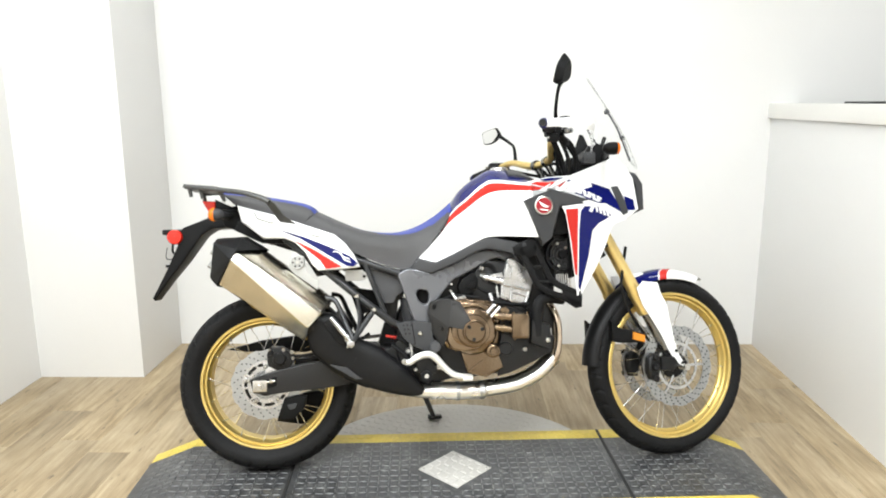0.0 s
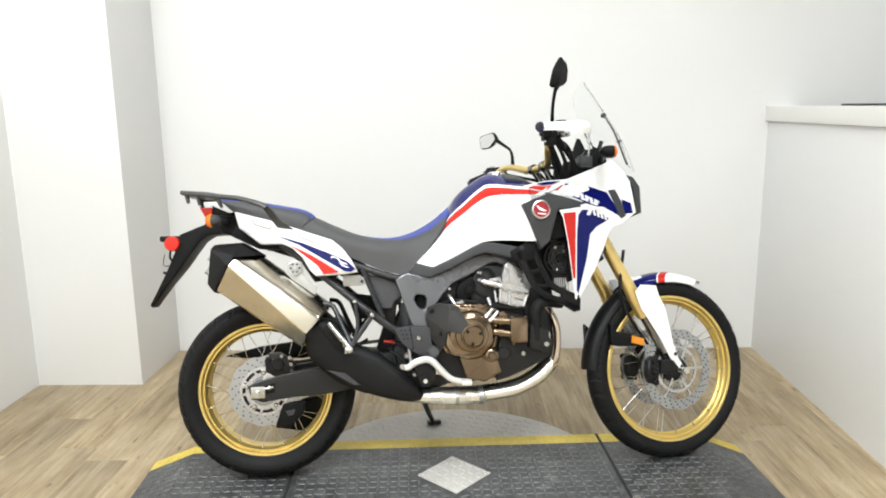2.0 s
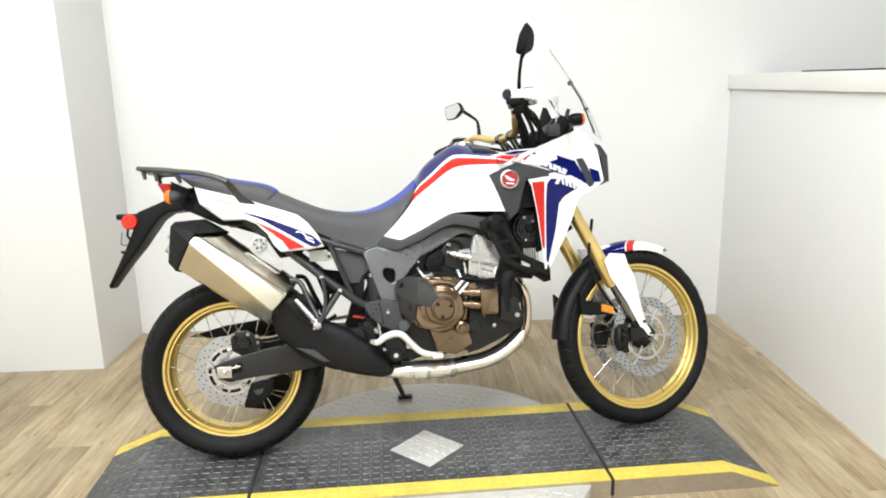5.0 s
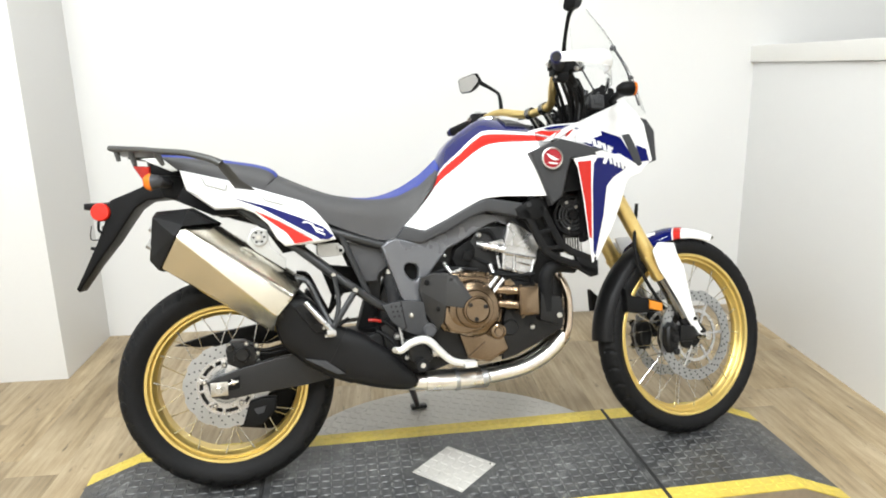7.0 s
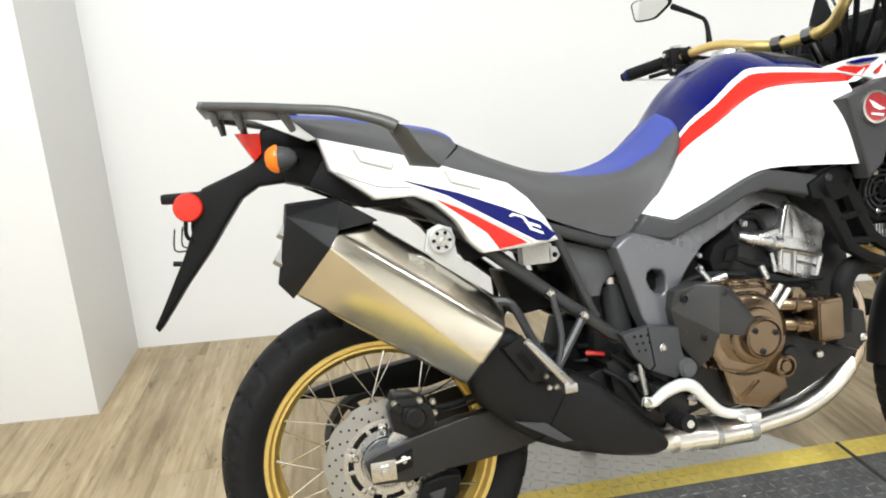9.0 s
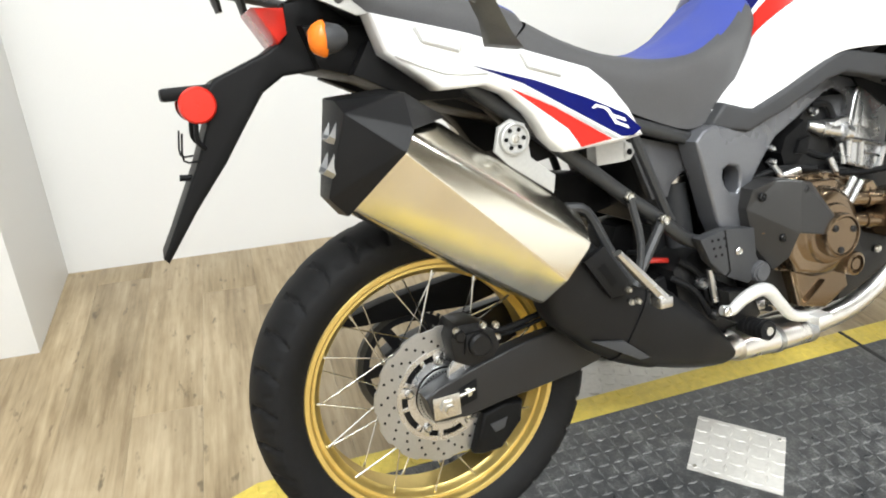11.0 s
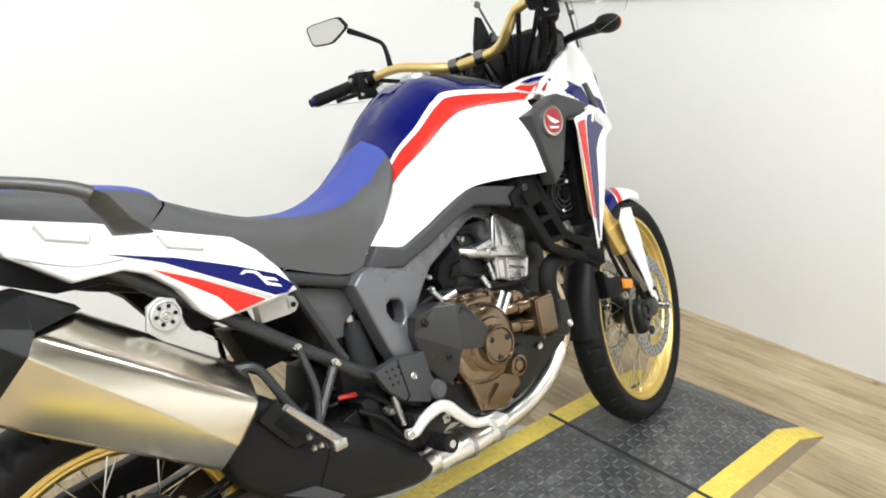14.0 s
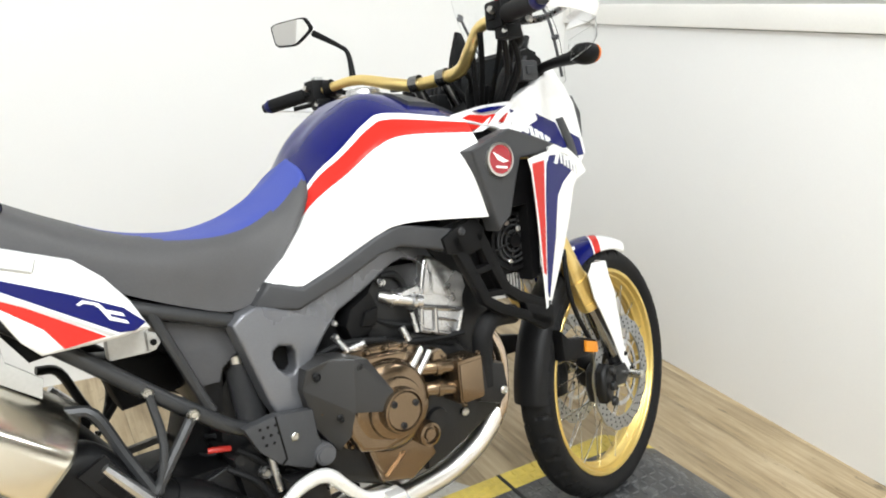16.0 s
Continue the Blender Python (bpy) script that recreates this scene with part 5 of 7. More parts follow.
box(bm, (0.618, 0.362, 0.076), (0.678, 0.402, 0.090), 0.003, None)
part("side_stand", bm, BLACK_METAL, bike, "black steel side stand, folded out")

# ---- seat ----
bm = bmesh.new()
top = [(0.202, 0.958), (0.273, 0.924), (0.366, 0.888), (0.470, 0.876), (0.555, 0.894), (0.631, 0.934), (0.675, 0.968), (0.703, 0.990), (0.726, 0.980)]
edge = [(0.198, -0.096, 0.951), (0.272, -0.104, 0.914), (0.362, -0.112, 0.880), (0.468, -0.114, 0.864), (0.552, -0.112, 0.870), (0.622, -0.102, 0.902), (0.664, -0.094, 0.936), (0.690, -0.084, 0.960), (0.712, -0.070, 0.948)]
low = [(0.140, 0.902), (0.215, 0.862), (0.318, 0.806), (0.430, 0.757), (0.510, 0.736), (0.570, 0.768), (0.620, 0.838), (0.658, 0.882), (0.676, 0.890)]
shoulder = [(0.186, -0.146, 0.938), (0.260, -0.152, 0.894), (0.352, -0.154, 0.852), (0.458, -0.152, 0.828), (0.540, -0.144, 0.824), (0.604, -0.138, 0.862), (0.648, -0.136, 0.898), (0.676, -0.126, 0.920), (0.694, -0.108, 0.918)]
rows = [[(x, 0.0, z) for x, z in top], edge, shoulder, [(x, -0.148 if x < 0.20 else -0.152 if x < 0.30 else -0.155 if x < 0.40 else -0.155 if x < 0.65 else -0.140 if x < 0.67 else -0.118, z) for x, z in low]]
rows = rows[::-1]
patch(bm, rows, 8, 7)
patch(bm, [[(p[0], -p[1], p[2]) for p in r] for r in rows[::-1]], 8, 7)
bmesh.ops.remove_doubles(bm, verts=bm.verts, dist=0.0005)
for f in bm.faces:
    c = f.calc_center_median()
    f.material_index = 1 if c.z > 0.85 and abs(c.y) < 0.108 * max(0.0, min(1.0, (c.x - 0.30) / 0.12)) - 0.06 * max(0.0, c.x - 0.62) else 0
seat = part("rider_seat", bm, [SEAT_GREY, SEAT_BLUE], bike, "grey and blue vinyl rider seat", 60)
bm = bmesh.new()
prism(bm, [(0.215, 0.880), (0.262, 0.842), (0.335, 0.793), (0.433, 0.750), (0.510, 0.730), (0.560, 0.745), (0.600, 0.790), (0.560, 0.715), (0.50, 0.708), (0.40, 0.740), (0.28, 0.800)], -0.143, 0.143, 0.004)
part("seat_base", bm, PLASTIC_BLACK, seat)
# passenger seat
bm = bmesh.new()
ptop = [(-0.135, 1.036), (-0.04, 1.026), (0.05, 1.010), (0.140, 0.992), (0.180, 0.976), (0.196, 0.958)]
plow = [(-0.135, 1.000), (-0.05, 0.966), (0.03, 0.936), (0.090, 0.914), (0.125, 0.906), (0.150, 0.906)]
rows = [[(x, 0.0, z) for x, z in ptop], [(x, -0.080, z - 0.003) for x, z in ptop], [(x - 0.006, -0.130, z - 0.014) for x, z in ptop], [(x * 0.5 + q[0] * 0.5, -0.150, (z + q[1]) / 2) for (x, z), q in zip(ptop, plow)], [(x, -0.146, z) for x, z in plow]][::-1]
patch(bm, rows, 4, 4, mats=[0, 0, 1, 1])
patch(bm, [[(p[0], -p[1], p[2]) for p in r] for r in rows[::-1]], 4, 4, mats=[1, 1, 0, 0])
bmesh.ops.remove_doubles(bm, verts=bm.verts, dist=0.0005)
bmesh.ops.holes_fill(bm, edges=bm.edges, sides=0)
part("passenger_seat", bm, [SEAT_GREY, SEAT_BLUE], bike, "grey and blue vinyl passenger seat", 50)

# ---- tank ----
bm = bmesh.new()
T0 = [(0.650, 0.0, 0.890), (0.700, 0.0, 0.988), (0.745, 0.0, 1.040), (0.800, 0.0, 1.083), (0.870, 0.0, 1.112), (0.965, 0.0, 1.104)]
T1 = [(0.650, -0.045, 0.886), (0.700, -0.056, 0.978), (0.732, -0.060, 1.027), (0.786, -0.068, 1.070), (0.852, -0.080, 1.101), (0.960, -0.100, 1.082)]
T2 = [(0.645, -0.086, 0.862), (0.695, -0.116, 0.945), (0.748, -0.142, 0.993), (0.803, -0.150, 1.040), (0.848, -0.162, 1.056), (0.968, -0.236, 1.034)]
T3 = [(0.642, -0.092, 0.855), (0.693, -0.124, 0.937), (0.749, -0.150, 0.984), (0.806, -0.160, 1.030), (0.849, -0.174, 1.043), (0.967, -0.254, 1.024)]
T4 = [(0.625, -0.108, 0.826), (0.676, -0.142, 0.898), (0.742, -0.178, 0.950), (0.799, -0.194, 0.992), (0.852, -0.214, 1.009), (0.963, -0.276, 1.003)]
T5 = [(0.590, -0.122, 0.790), (0.635, -0.156, 0.846), (0.715, -0.194, 0.876), (0.795, -0.222, 0.918), (0.872, -0.252, 0.934), (0.982, -0.294, 0.930)]
T6 = [(0.530, -0.140, 0.748), (0.572, -0.166, 0.771), (0.640, -0.178, 0.760), (0.752, -0.196, 0.815), (0.822, -0.220, 0.845), (0.994, -0.280, 0.838)]
rows = [T6, T5, T4, T3, T2, T1, T0]
patch(bm, rows, 6, 4, mats=[0, 0, 1, 0, 2, 2])
patch(bm, [[(p[0], -p[1], p[2]) for p in r] for r in rows[::-1]], 6, 4, mats=[2, 2, 0, 1, 0, 0])
bmesh.ops.remove_doubles(bm, verts=bm.verts, dist=0.0004)
tank = part("fuel_tank", bm, [PAINT_WHITE, PAINT_RED, PAINT_BLUE], bike, "white fuel tank with red and blue stripes", 60)
bm = bmesh.new()
prism(bm, [(0.60, 0.78), (0.70, 0.95), (0.78, 1.04), (0.95, 1.05), (1.00, 0.95), (0.98, 0.83), (0.82, 0.82), (0.66, 0.75)], -0.12, 0.12, 0.02)
part("tank_core", bm, PLASTIC_BLACK, tank)
bm = bmesh.new()
rows = [[(0.905, y, 1.112 - 0.9 * y * y * 1.6), (0.960, y * 1.06, 1.103 - 1.4 * y * y), (1.020, y * 1.08, 1.072 - 1.2 * y * y)] for y in (-0.155, -0.08, 0.0, 0.08, 0.155)]
patch(bm, rows, 3, 3, thick=0.012)
part("tank_top_cover", bm, PLASTIC_GREY, tank, "charcoal plastic cover in front of the tank")
bm = bmesh.new()
lathe(bm, [(0.0002, 1.122), (0.030, 1.122), (0.036, 1.118), (0.038, 1.105)], 28, axis="z", centre=(0.895, 0, 0), closed=False)
part("filler_cap", bm, ALU, tank)


def trim_band(bm):
    prism(bm, [(0.562, 0.776), (0.621, 0.756), (0.692, 0.788), (0.774, 0.830), (0.815, 0.845), (0.930, 0.822), (0.992, 0.838), (0.975, 0.775), (0.945, 0.765), (0.893, 0.785), (0.813, 0.803), (0.773, 0.793), (0.691, 0.751), (0.610, 0.718), (0.530, 0.736)], plane(-0.184, 0.6, 0, -0.15), plane(-0.145, 0.6, 0, -0.12), 0.007, segments=3)


both("tank_trim", trim_band, PLASTIC_GREY, label="charcoal plastic trim under the tank")

# ---- tail ----
def tail_face(off):
    return lambda x, z: -0.203 - 0.05 * (x - 0.1) + 0.10 * (z - 0.8) + off


def tail_panel(bm):
    prism(bm, [(-0.078, 0.977), (0.068, 0.936), (0.170, 0.899), (0.265, 0.866), (0.301, 0.835), (0.332, 0.794), (0.354, 0.748), (0.304, 0.741), (0.206, 0.738), (0.183, 0.762), (0.161, 0.804), (0.125, 0.839), (0.088, 0.856), (0.014, 0.856), (-0.034, 0.895), (-0.062, 0.917)], tail_face(0.0), tail_face(0.060), 0.014, segments=3)


tails = both("tail_panel", tail_panel, PAINT_WHITE, label="white tail panel with blue and red flash")
both("tail_shoulder", lambda b: prism(b, [(-0.074, 0.974), (0.068, 0.934), (0.170, 0.897), (0.258, 0.866), (0.240, 0.852), (0.150, 0.880), (0.050, 0.915), (-0.066, 0.945)], tail_face(0.050), lambda x, z: -0.112, 0.006), PAINT_WHITE, tails)
F0, F1 = tail_face(-0.0014), tail_face(0.005)
both("blue_flash", lambda b: prism(b, [(0.064, 0.888), (0.165, 0.856), (0.253, 0.819), (0.319, 0.787), (0.346, 0.760), (0.330, 0.750), (0.308, 0.752), (0.240, 0.794), (0.145, 0.853)], F0, F1), PAINT_BLUE, tails)
both("red_flash", lambda b: prism(b, [(0.124, 0.848), (0.195, 0.811), (0.290, 0.750), (0.234, 0.744), (0.213, 0.776)], F0, F1), PAINT_RED, tails)
both("grey_line", lambda b: prism(b, [(0.150, 0.842), (0.236, 0.792), (0.304, 0.750), (0.296, 0.749), (0.228, 0.790), (0.140, 0.842)], tail_face(-0.0012), F1), GREY_PLATE, tails)


for outline in ([(0.258, 0.803), (0.266, 0.808), (0.287, 0.800), (0.294, 0.790), (0.286, 0.793), (0.280, 0.799), (0.268, 0.803), (0.262, 0.801)], [(0.284, 0.797), (0.291, 0.795), (0.304, 0.772), (0.298, 0.772)], [(0.292, 0.790), (0.316, 0.780), (0.319, 0.774), (0.296, 0.783)], [(0.297, 0.779), (0.320, 0.768), (0.323, 0.762), (0.300, 0.772)]):
    both("white_mark", lambda b: prism(b, outline, tail_face(-0.0022), F1), PAINT_WHITE, tails)


def slot(bm, x, z):
    for a, b in (((x, z), (x + 0.010, z - 0.022)), ((x + 0.010, z - 0.022), (x + 0.064, z - 0.040)), ((x + 0.064, z - 0.040), (x + 0.070, z - 0.022))):
        f = tail_face(-0.001)
        tube(bm, [(a[0], f(*a), a[1]), (b[0], f(*b), b[1])], 0.0026, 1, 6)


both("strap_slot", lambda b: slot(b, -0.016, 0.950), GREY_PLATE, tails)
both("strap_slot", lambda b: slot(b, 0.146, 0.898), GREY_PLATE, tails)
both("tail_crease", lambda b: tube(b, [(-0.05, tail_face(-0.0005)(-0.05, 0.912), 0.912), (0.02, tail_face(-0.0005)(0.02, 0.880), 0.880), (0.09, tail_face(-0.0005)(0.09, 0.873), 0.873)], 0.0014, 2, 6), GREY_PLATE, tails)
both("undertail", lambda b: prism(b, [(-0.070, 0.940), (0.060, 0.900), (0.180, 0.860), (0.300, 0.780), (0.255, 0.725), (0.195, 0.716), (0.150, 0.786), (0.120, 0.815), (0.075, 0.838), (0.000, 0.842), (-0.100, 0.892)], -0.128, -0.09, 0.006), PLASTIC_BLACK, label="black plastic undertail")
bm = bmesh.new()
prism(bm, [(-0.16, 0.972), (-0.05, 0.965), (0.20, 0.90), (0.40, 0.76), (0.36, 0.70), (0.20, 0.78), (0.05, 0.83), (-0.06, 0.882), (-0.14, 0.905)], -0.09, 0.09, 0.01)
part("rear_fender", bm, PLASTIC_BLACK, bike, "black plastic inner rear fender")
# number-plate hanger
bm = bmesh.new()
prism(bm, [(-0.405, 0.640), (-0.350, 0.716), (-0.296, 0.782), (-0.251, 0.845), (-0.225, 0.880), (-0.190, 0.902), (-0.136, 0.905), (-0.064, 0.889), (-0.005, 0.861), (-0.020, 0.905), (-0.072, 0.972), (-0.125, 1.016), (-0.176, 1.008), (-0.184, 0.955), (-0.209, 0.940), (-0.294, 0.907), (-0.318, 0.880), (-0.315, 0.842), (-0.342, 0.780), (-0.395, 0.680), (-0.412, 0.650)], lambda x, z: -0.062 + max(0.0, 0.80 - z) * 0.12, lambda x, z: 0.062 - max(0.0, 0.80 - z) * 0.12, 0.008, segments=3)
hanger2 = part("plate_hanger", bm, PLASTIC_BLACK, bike, "black plastic number-plate hanger")
bm = bmesh.new()
box(bm, (-0.372, -0.055, 0.882), (-0.290, 0.055, 0.902), 0.006)
part("plate_lamp", bm, PLASTIC_BLACK, hanger2)
for s in (1, -1):
    bm = bmesh.new()
    lathe(bm, [(0.0002, -0.075), (0.024, -0.074), (0.0265, -0.071), (0.0275, -0.066), (0.0275, -0.058)], 28, centre=(-0.323, 0, 0.873), closed=False)
    part("reflector", bm if s > 0 else mirrored(bm), RED_LENS, hanger2, "round red reflector")
    bm = bmesh.new()
    tube(bm, [(-0.330, -0.064, 0.848), (-0.332, -0.064, 0.822), (-0.322, -0.060, 0.808)], 0.004, 3, 8)
    tube(bm, [(-0.352, -0.060, 0.835), (-0.356, -0.060, 0.795), (-0.330, -0.060, 0.792)], 0.0016, 3, 6)
    part("reflector_stay", bm if s > 0 else mirrored(bm), PLASTIC_BLACK, hanger2)
bm = bmesh.new()
rod(bm, (-0.345, -0.03, 0.765), (-0.366, -0.032, 0.768), 0.005, 8)
part("plate_peg", bm, PLASTIC_BLACK, hanger2)
bm = bmesh.new()
prism(bm, [(-0.224, 1.004), (-0.176, 1.001), (-0.176, 0.962), (-0.192, 0.948)], -0.072, 0.072, 0.008)
part("tail_lamp", bm, RED_LENS, bike, "red wedge-shaped tail lamp")
for s in (1, -1):
    bm = bmesh.new()
    prof = [(0.0002, -0.026), (0.010, -0.024), (0.016, -0.017), (0.0200, -0.006), (0.0200, 0.0)]
    lathe(bm, prof, 20, axis="x", centre=(-0.150, -0.190, 0.944), closed=False)
    bmesh.ops.scale(bm, vec=(0.9, 0.95, 1.25), space=Matrix.Translation((0.150, 0.190, -0.944)), verts=bm.verts)
    lens = part("rear_indicator", bm if s > 0 else mirrored(bm), AMBER_LENS, bike, "amber rear indicator lens")
    bm = bmesh.new()
    lathe(bm, [(0.0215, -0.002), (0.0215, 0.006), (0.018, 0.020), (0.010, 0.030), (0.0002, 0.033)], 20, axis="x", centre=(-0.150, -0.190, 0.944), closed=False)
    tube(bm, [(-0.135, -0.188, 0.942), (-0.120, -0.06, 0.945)], 0.013, 1, 10)
    part("indicator_body", bm if s > 0 else mirrored(bm), PLASTIC_GREY, lens)
# luggage rack
def rack_rail(bm):
    tube(bm, [(-0.270, -0.104, 1.053), (-0.186, -0.160, 1.040), (-0.107, -0.205, 1.026), (-0.042, -0.240, 1.014), (0.022, -0.266, 0.993), (0.050, -0.272, 0.978)], [0.011, 0.011, 0.0115, 0.012, 0.013, 0.014], 4, 12, flat=(2, 0.75))
    loft(bm, [[(0.030, -0.280, 0.996), (0.068, -0.280, 0.974), (0.066, -0.266, 0.970), (0.028, -0.266, 0.990)], [(0.058, -0.262, 0.950), (0.098, -0.262, 0.932), (0.096, -0.250, 0.930), (0.056, -0.250, 0.946)], [(0.080, -0.232, 0.915), (0.134, -0.232, 0.905), (0.132, -0.214, 0.903), (0.078, -0.214, 0.912)]])
    tube(bm, [(-0.258, -0.104, 1.050), (-0.252, -0.104, 1.016)], [0.009, 0.006], 1, 8)
    tube(bm, [(-0.214, -0.120, 1.042), (-0.208, -0.120, 1.006)], [0.009, 0.006], 1, 8)
    tube(bm, [(-0.135, -0.180, 1.028), (-0.118, -0.170, 0.992)], [0.009, 0.008], 1, 8)


racks = both("luggage_rack", rack_rail, RACK_GREY, label="grey cast luggage rack rail")
bm = bmesh.new()
prism(bm, [(-0.285, 1.052), (-0.280, 1.064), (-0.180, 1.056), (-0.100, 1.040), (-0.105, 1.030), (-0.180, 1.044)], -0.100, 0.100, 0.004)
part("rack_plate", bm, RACK_GREY, racks[0], "grey cast rack plate")
both("rack_stay", lambda b: prism(b, [(-0.180, 1.012), (-0.123, 1.013), (-0.079, 0.974), (-0.096, 0.972)], -0.176, -0.168, 0.002), GREY_PLATE, racks, "light grey rack stay")

# ---- fairing ----
def logo_panel(bm):
    prism(bm, [(0.932, 0.968), (0.974, 0.986), (1.029, 1.004), (1.104, 0.987), (1.195, 0.962), (1.146, 0.948), (1.062, 0.945), (1.050, 0.908), (1.030, 0.835), (0.996, 0.808), (0.968, 0.881)], lambda x, z: -0.300 - 0.10 * (z - 0.9) + 0.17 * max(0.0, x - 1.02), lambda x, z: -0.255 - 0.10 * (z - 0.9) + 0.10 * max(0.0, x - 1.02), 0.007, segments=3)


panels = both("fairing_panel", logo_panel, PLASTIC_GREY, label="charcoal plastic fairing panel with round badge")
both("badge", lambda b: lathe(b, [(0.0002, -0.309), (0.028, -0.309), (0.0285, -0.3115), (0.0325, -0.3105), (0.0335, -0.302)], 40, centre=(0.998, 0, 0.947), closed=False), BOLT, panels, "round badge with bright rim")
both("badge_field", lambda b: lathe(b, [(0.0002, -0.3098), (0.0275, -0.3098), (0.0275, -0.307)], 40, centre=(0.998, 0, 0.947), closed=False), material("dark_red_badge", (0.27, 0.010, 0.018), 0.25, var=0.05, bump=0.0, coat=0.6), panels)
both("badge_mark", lambda b: (prism(b, [(0.980, 0.962), (0.990, 0.957), (1.008, 0.947), (1.018, 0.942), (1.004, 0.940), (0.990, 0.947)], -0.3106, -0.3085), prism(b, [(0.984, 0.936), (1.014, 0.932), (1.012, 0.928), (0.986, 0.932)], -0.3106, -0.3085)), PAINT_WHITE, panels)
SH = dict(x0=1.08, z0=0.8, bx=0.36, bz=-0.06)


def shroud(bm):
    prism(bm, [(1.060, 0.942), (1.130, 0.952), (1.235, 0.956), (1.300, 0.925), (1.327, 0.899), (1.278, 0.885), (1.261, 0.871), (1.235, 0.804), (1.199, 0.733), (1.135, 0.633), (1.116, 0.628), (1.104, 0.720), (1.090, 0.830), (1.074, 0.915)], plane(-0.304, **SH), plane(-0.300, **SH), 0.0015, segments=3)


shrouds = both("radiator_shroud", shroud, PAINT_WHITE, label="white radiator shroud with red and blue stripes")
S0, S1 = plane(-0.3054, **SH), plane(-0.298, **SH)
both("red_stripe", lambda b: prism(b, [(1.074, 0.932), (1.124, 0.936), (1.121, 0.862), (1.117, 0.700), (1.108, 0.706), (1.096, 0.812), (1.082, 0.890)], S0, S1), PAINT_RED, shrouds)
both("blue_stripe", lambda b: prism(b, [(1.134, 0.926), (1.148, 0.944), (1.200, 0.944), (1.268, 0.915), (1.206, 0.884), (1.180, 0.858), (1.164, 0.770), (1.128, 0.648), (1.121, 0.660), (1.127, 0.860)], S0, S1), PAINT_BLUE, shrouds)
UP = dict(x0=1.09, z0=1.0, bx=0.26, bz=0.16)


def upper(bm):
    prism(bm, [(0.940, 1.026), (0.955, 1.040), (1.030, 1.056), (1.120, 1.064), (1.263, 1.120), (1.309, 1.140), (1.353, 1.098), (1.378, 1.060), (1.392, 0.940), (1.345, 0.905), (1.276, 0.904), (1.200, 0.940), (1.120, 0.990), (1.040, 1.010)], lambda x, z: plane(-0.236, **UP)(max(x, 1.06), z), lambda x, z: plane(-0.206, **UP)(max(x, 1.06), z), 0.007, segments=3)


cowls = both("front_cowl", upper, PAINT_WHITE, label="white front cowl with blue band and white slanted marks")
U0, U1 = (lambda x, z: plane(-0.2374, **UP)(max(x, 1.06), z)), (lambda x, z: plane(-0.224, **UP)(max(x, 1.06), z))
both("cowl_band", lambda b: prism(b, [(1.108, 1.046), (1.140, 1.040), (1.203, 1.036), (1.275, 1.014), (1.306, 0.960), (1.318, 0.918), (1.296, 0.912), (1.250, 0.926), (1.200, 0.960), (1.165, 0.985), (1.112, 1.002)], U0, U1), PAINT_BLUE, cowls)
both("cowl_corner", lambda b: prism(b, [(1.333, 0.989), (1.371, 0.975), (1.376, 0.936), (1.340, 0.934)], U0, U1), PAINT_BLUE, cowls)
both("cowl_stripe", lambda b: prism(b, [(0.956, 1.029), (0.991, 1.039), (1.029, 1.035), (1.058, 1.038), (1.030, 1.016), (1.000, 1.010), (0.968, 1.006)], U0, U1), PAINT_RED, cowls)
both("cowl_line", lambda b: prism(b, [(1.000, 1.046), (1.040, 1.052), (1.092, 1.054), (1.060, 1.045), (1.020, 1.041)], U0, U1), PAINT_BLUE, cowls)
both("cowl_wedge", lambda b: prism(b, [(1.070, 1.022), (1.096, 1.040), (1.108, 1.030), (1.100, 1.014)], U0, U1), PAINT_RED, cowls)


# white marks along the cowl band: plain bars and a long sweep
STROKES = [
    [(0.989, 1.003), (1.036, 1.030), (1.098, 1.055), (1.125, 1.058), (1.090, 1.038), (1.052, 1.020), (1.013, 1.005)],
    [(1.058, 1.003), (1.097, 1.037), (1.123, 1.037), (1.084, 1.003)],
    [(1.110, 1.040), (1.127, 1.040), (1.124, 1.000), (1.104, 1.002)],
]
for k in range(6):
    x, z = 1.130 + 0.0178 * k, 1.025 - 0.0072 * k
    STROKES.append([(x, z), (x + 0.0115, z - 0.003), (x + 0.0145, z - 0.026 + 0.003 * (k % 2)), (x + 0.002, z - 0.024)])
    STROKES.append([(x + 0.010, z - 0.019 + 0.014 * (k % 2)), (x + 0.020, z - 0.022 + 0.014 * (k % 2)), (x + 0.020, z - 0.029 + 0.014 * (k % 2)), (x + 0.010, z - 0.026 + 0.014 * (k % 2))])
LOW_STROKES = [[(1.143, 0.961), (1.166, 0.966), (1.239, 0.948), (1.235, 0.939), (1.177, 0.952), (1.147, 0.951)], [(1.181, 0.953), (1.194, 0.950), (1.179, 0.924), (1.166, 0.927)]]
for k in range(6):
    x, z = 1.191 + 0.0155 * k, 0.946 - 0.0056 * k
    LOW_STROKES.append([(x, z), (x + 0.009, z - 0.002), (x + 0.014, z - 0.023), (x + 0.005, z - 0.021)])
    if k % 2:
        LOW_STROKES.append([(x + 0.006, z - 0.002), (x + 0.018, z - 0.006), (x + 0.018, z - 0.012), (x + 0.006, z - 0.008)])
for outline in LOW_STROKES:
    both("white_stroke", lambda b: prism(b, outline, plane(-0.3072, **SH), plane(-0.299, **SH)), PAINT_WHITE, shrouds)
for outline in STROKES:
    both("white_stroke", lambda b: prism(b, outline, lambda x, z: plane(-0.2386, **UP)(max(x, 1.06), z), U1), PAINT_WHITE, cowls)
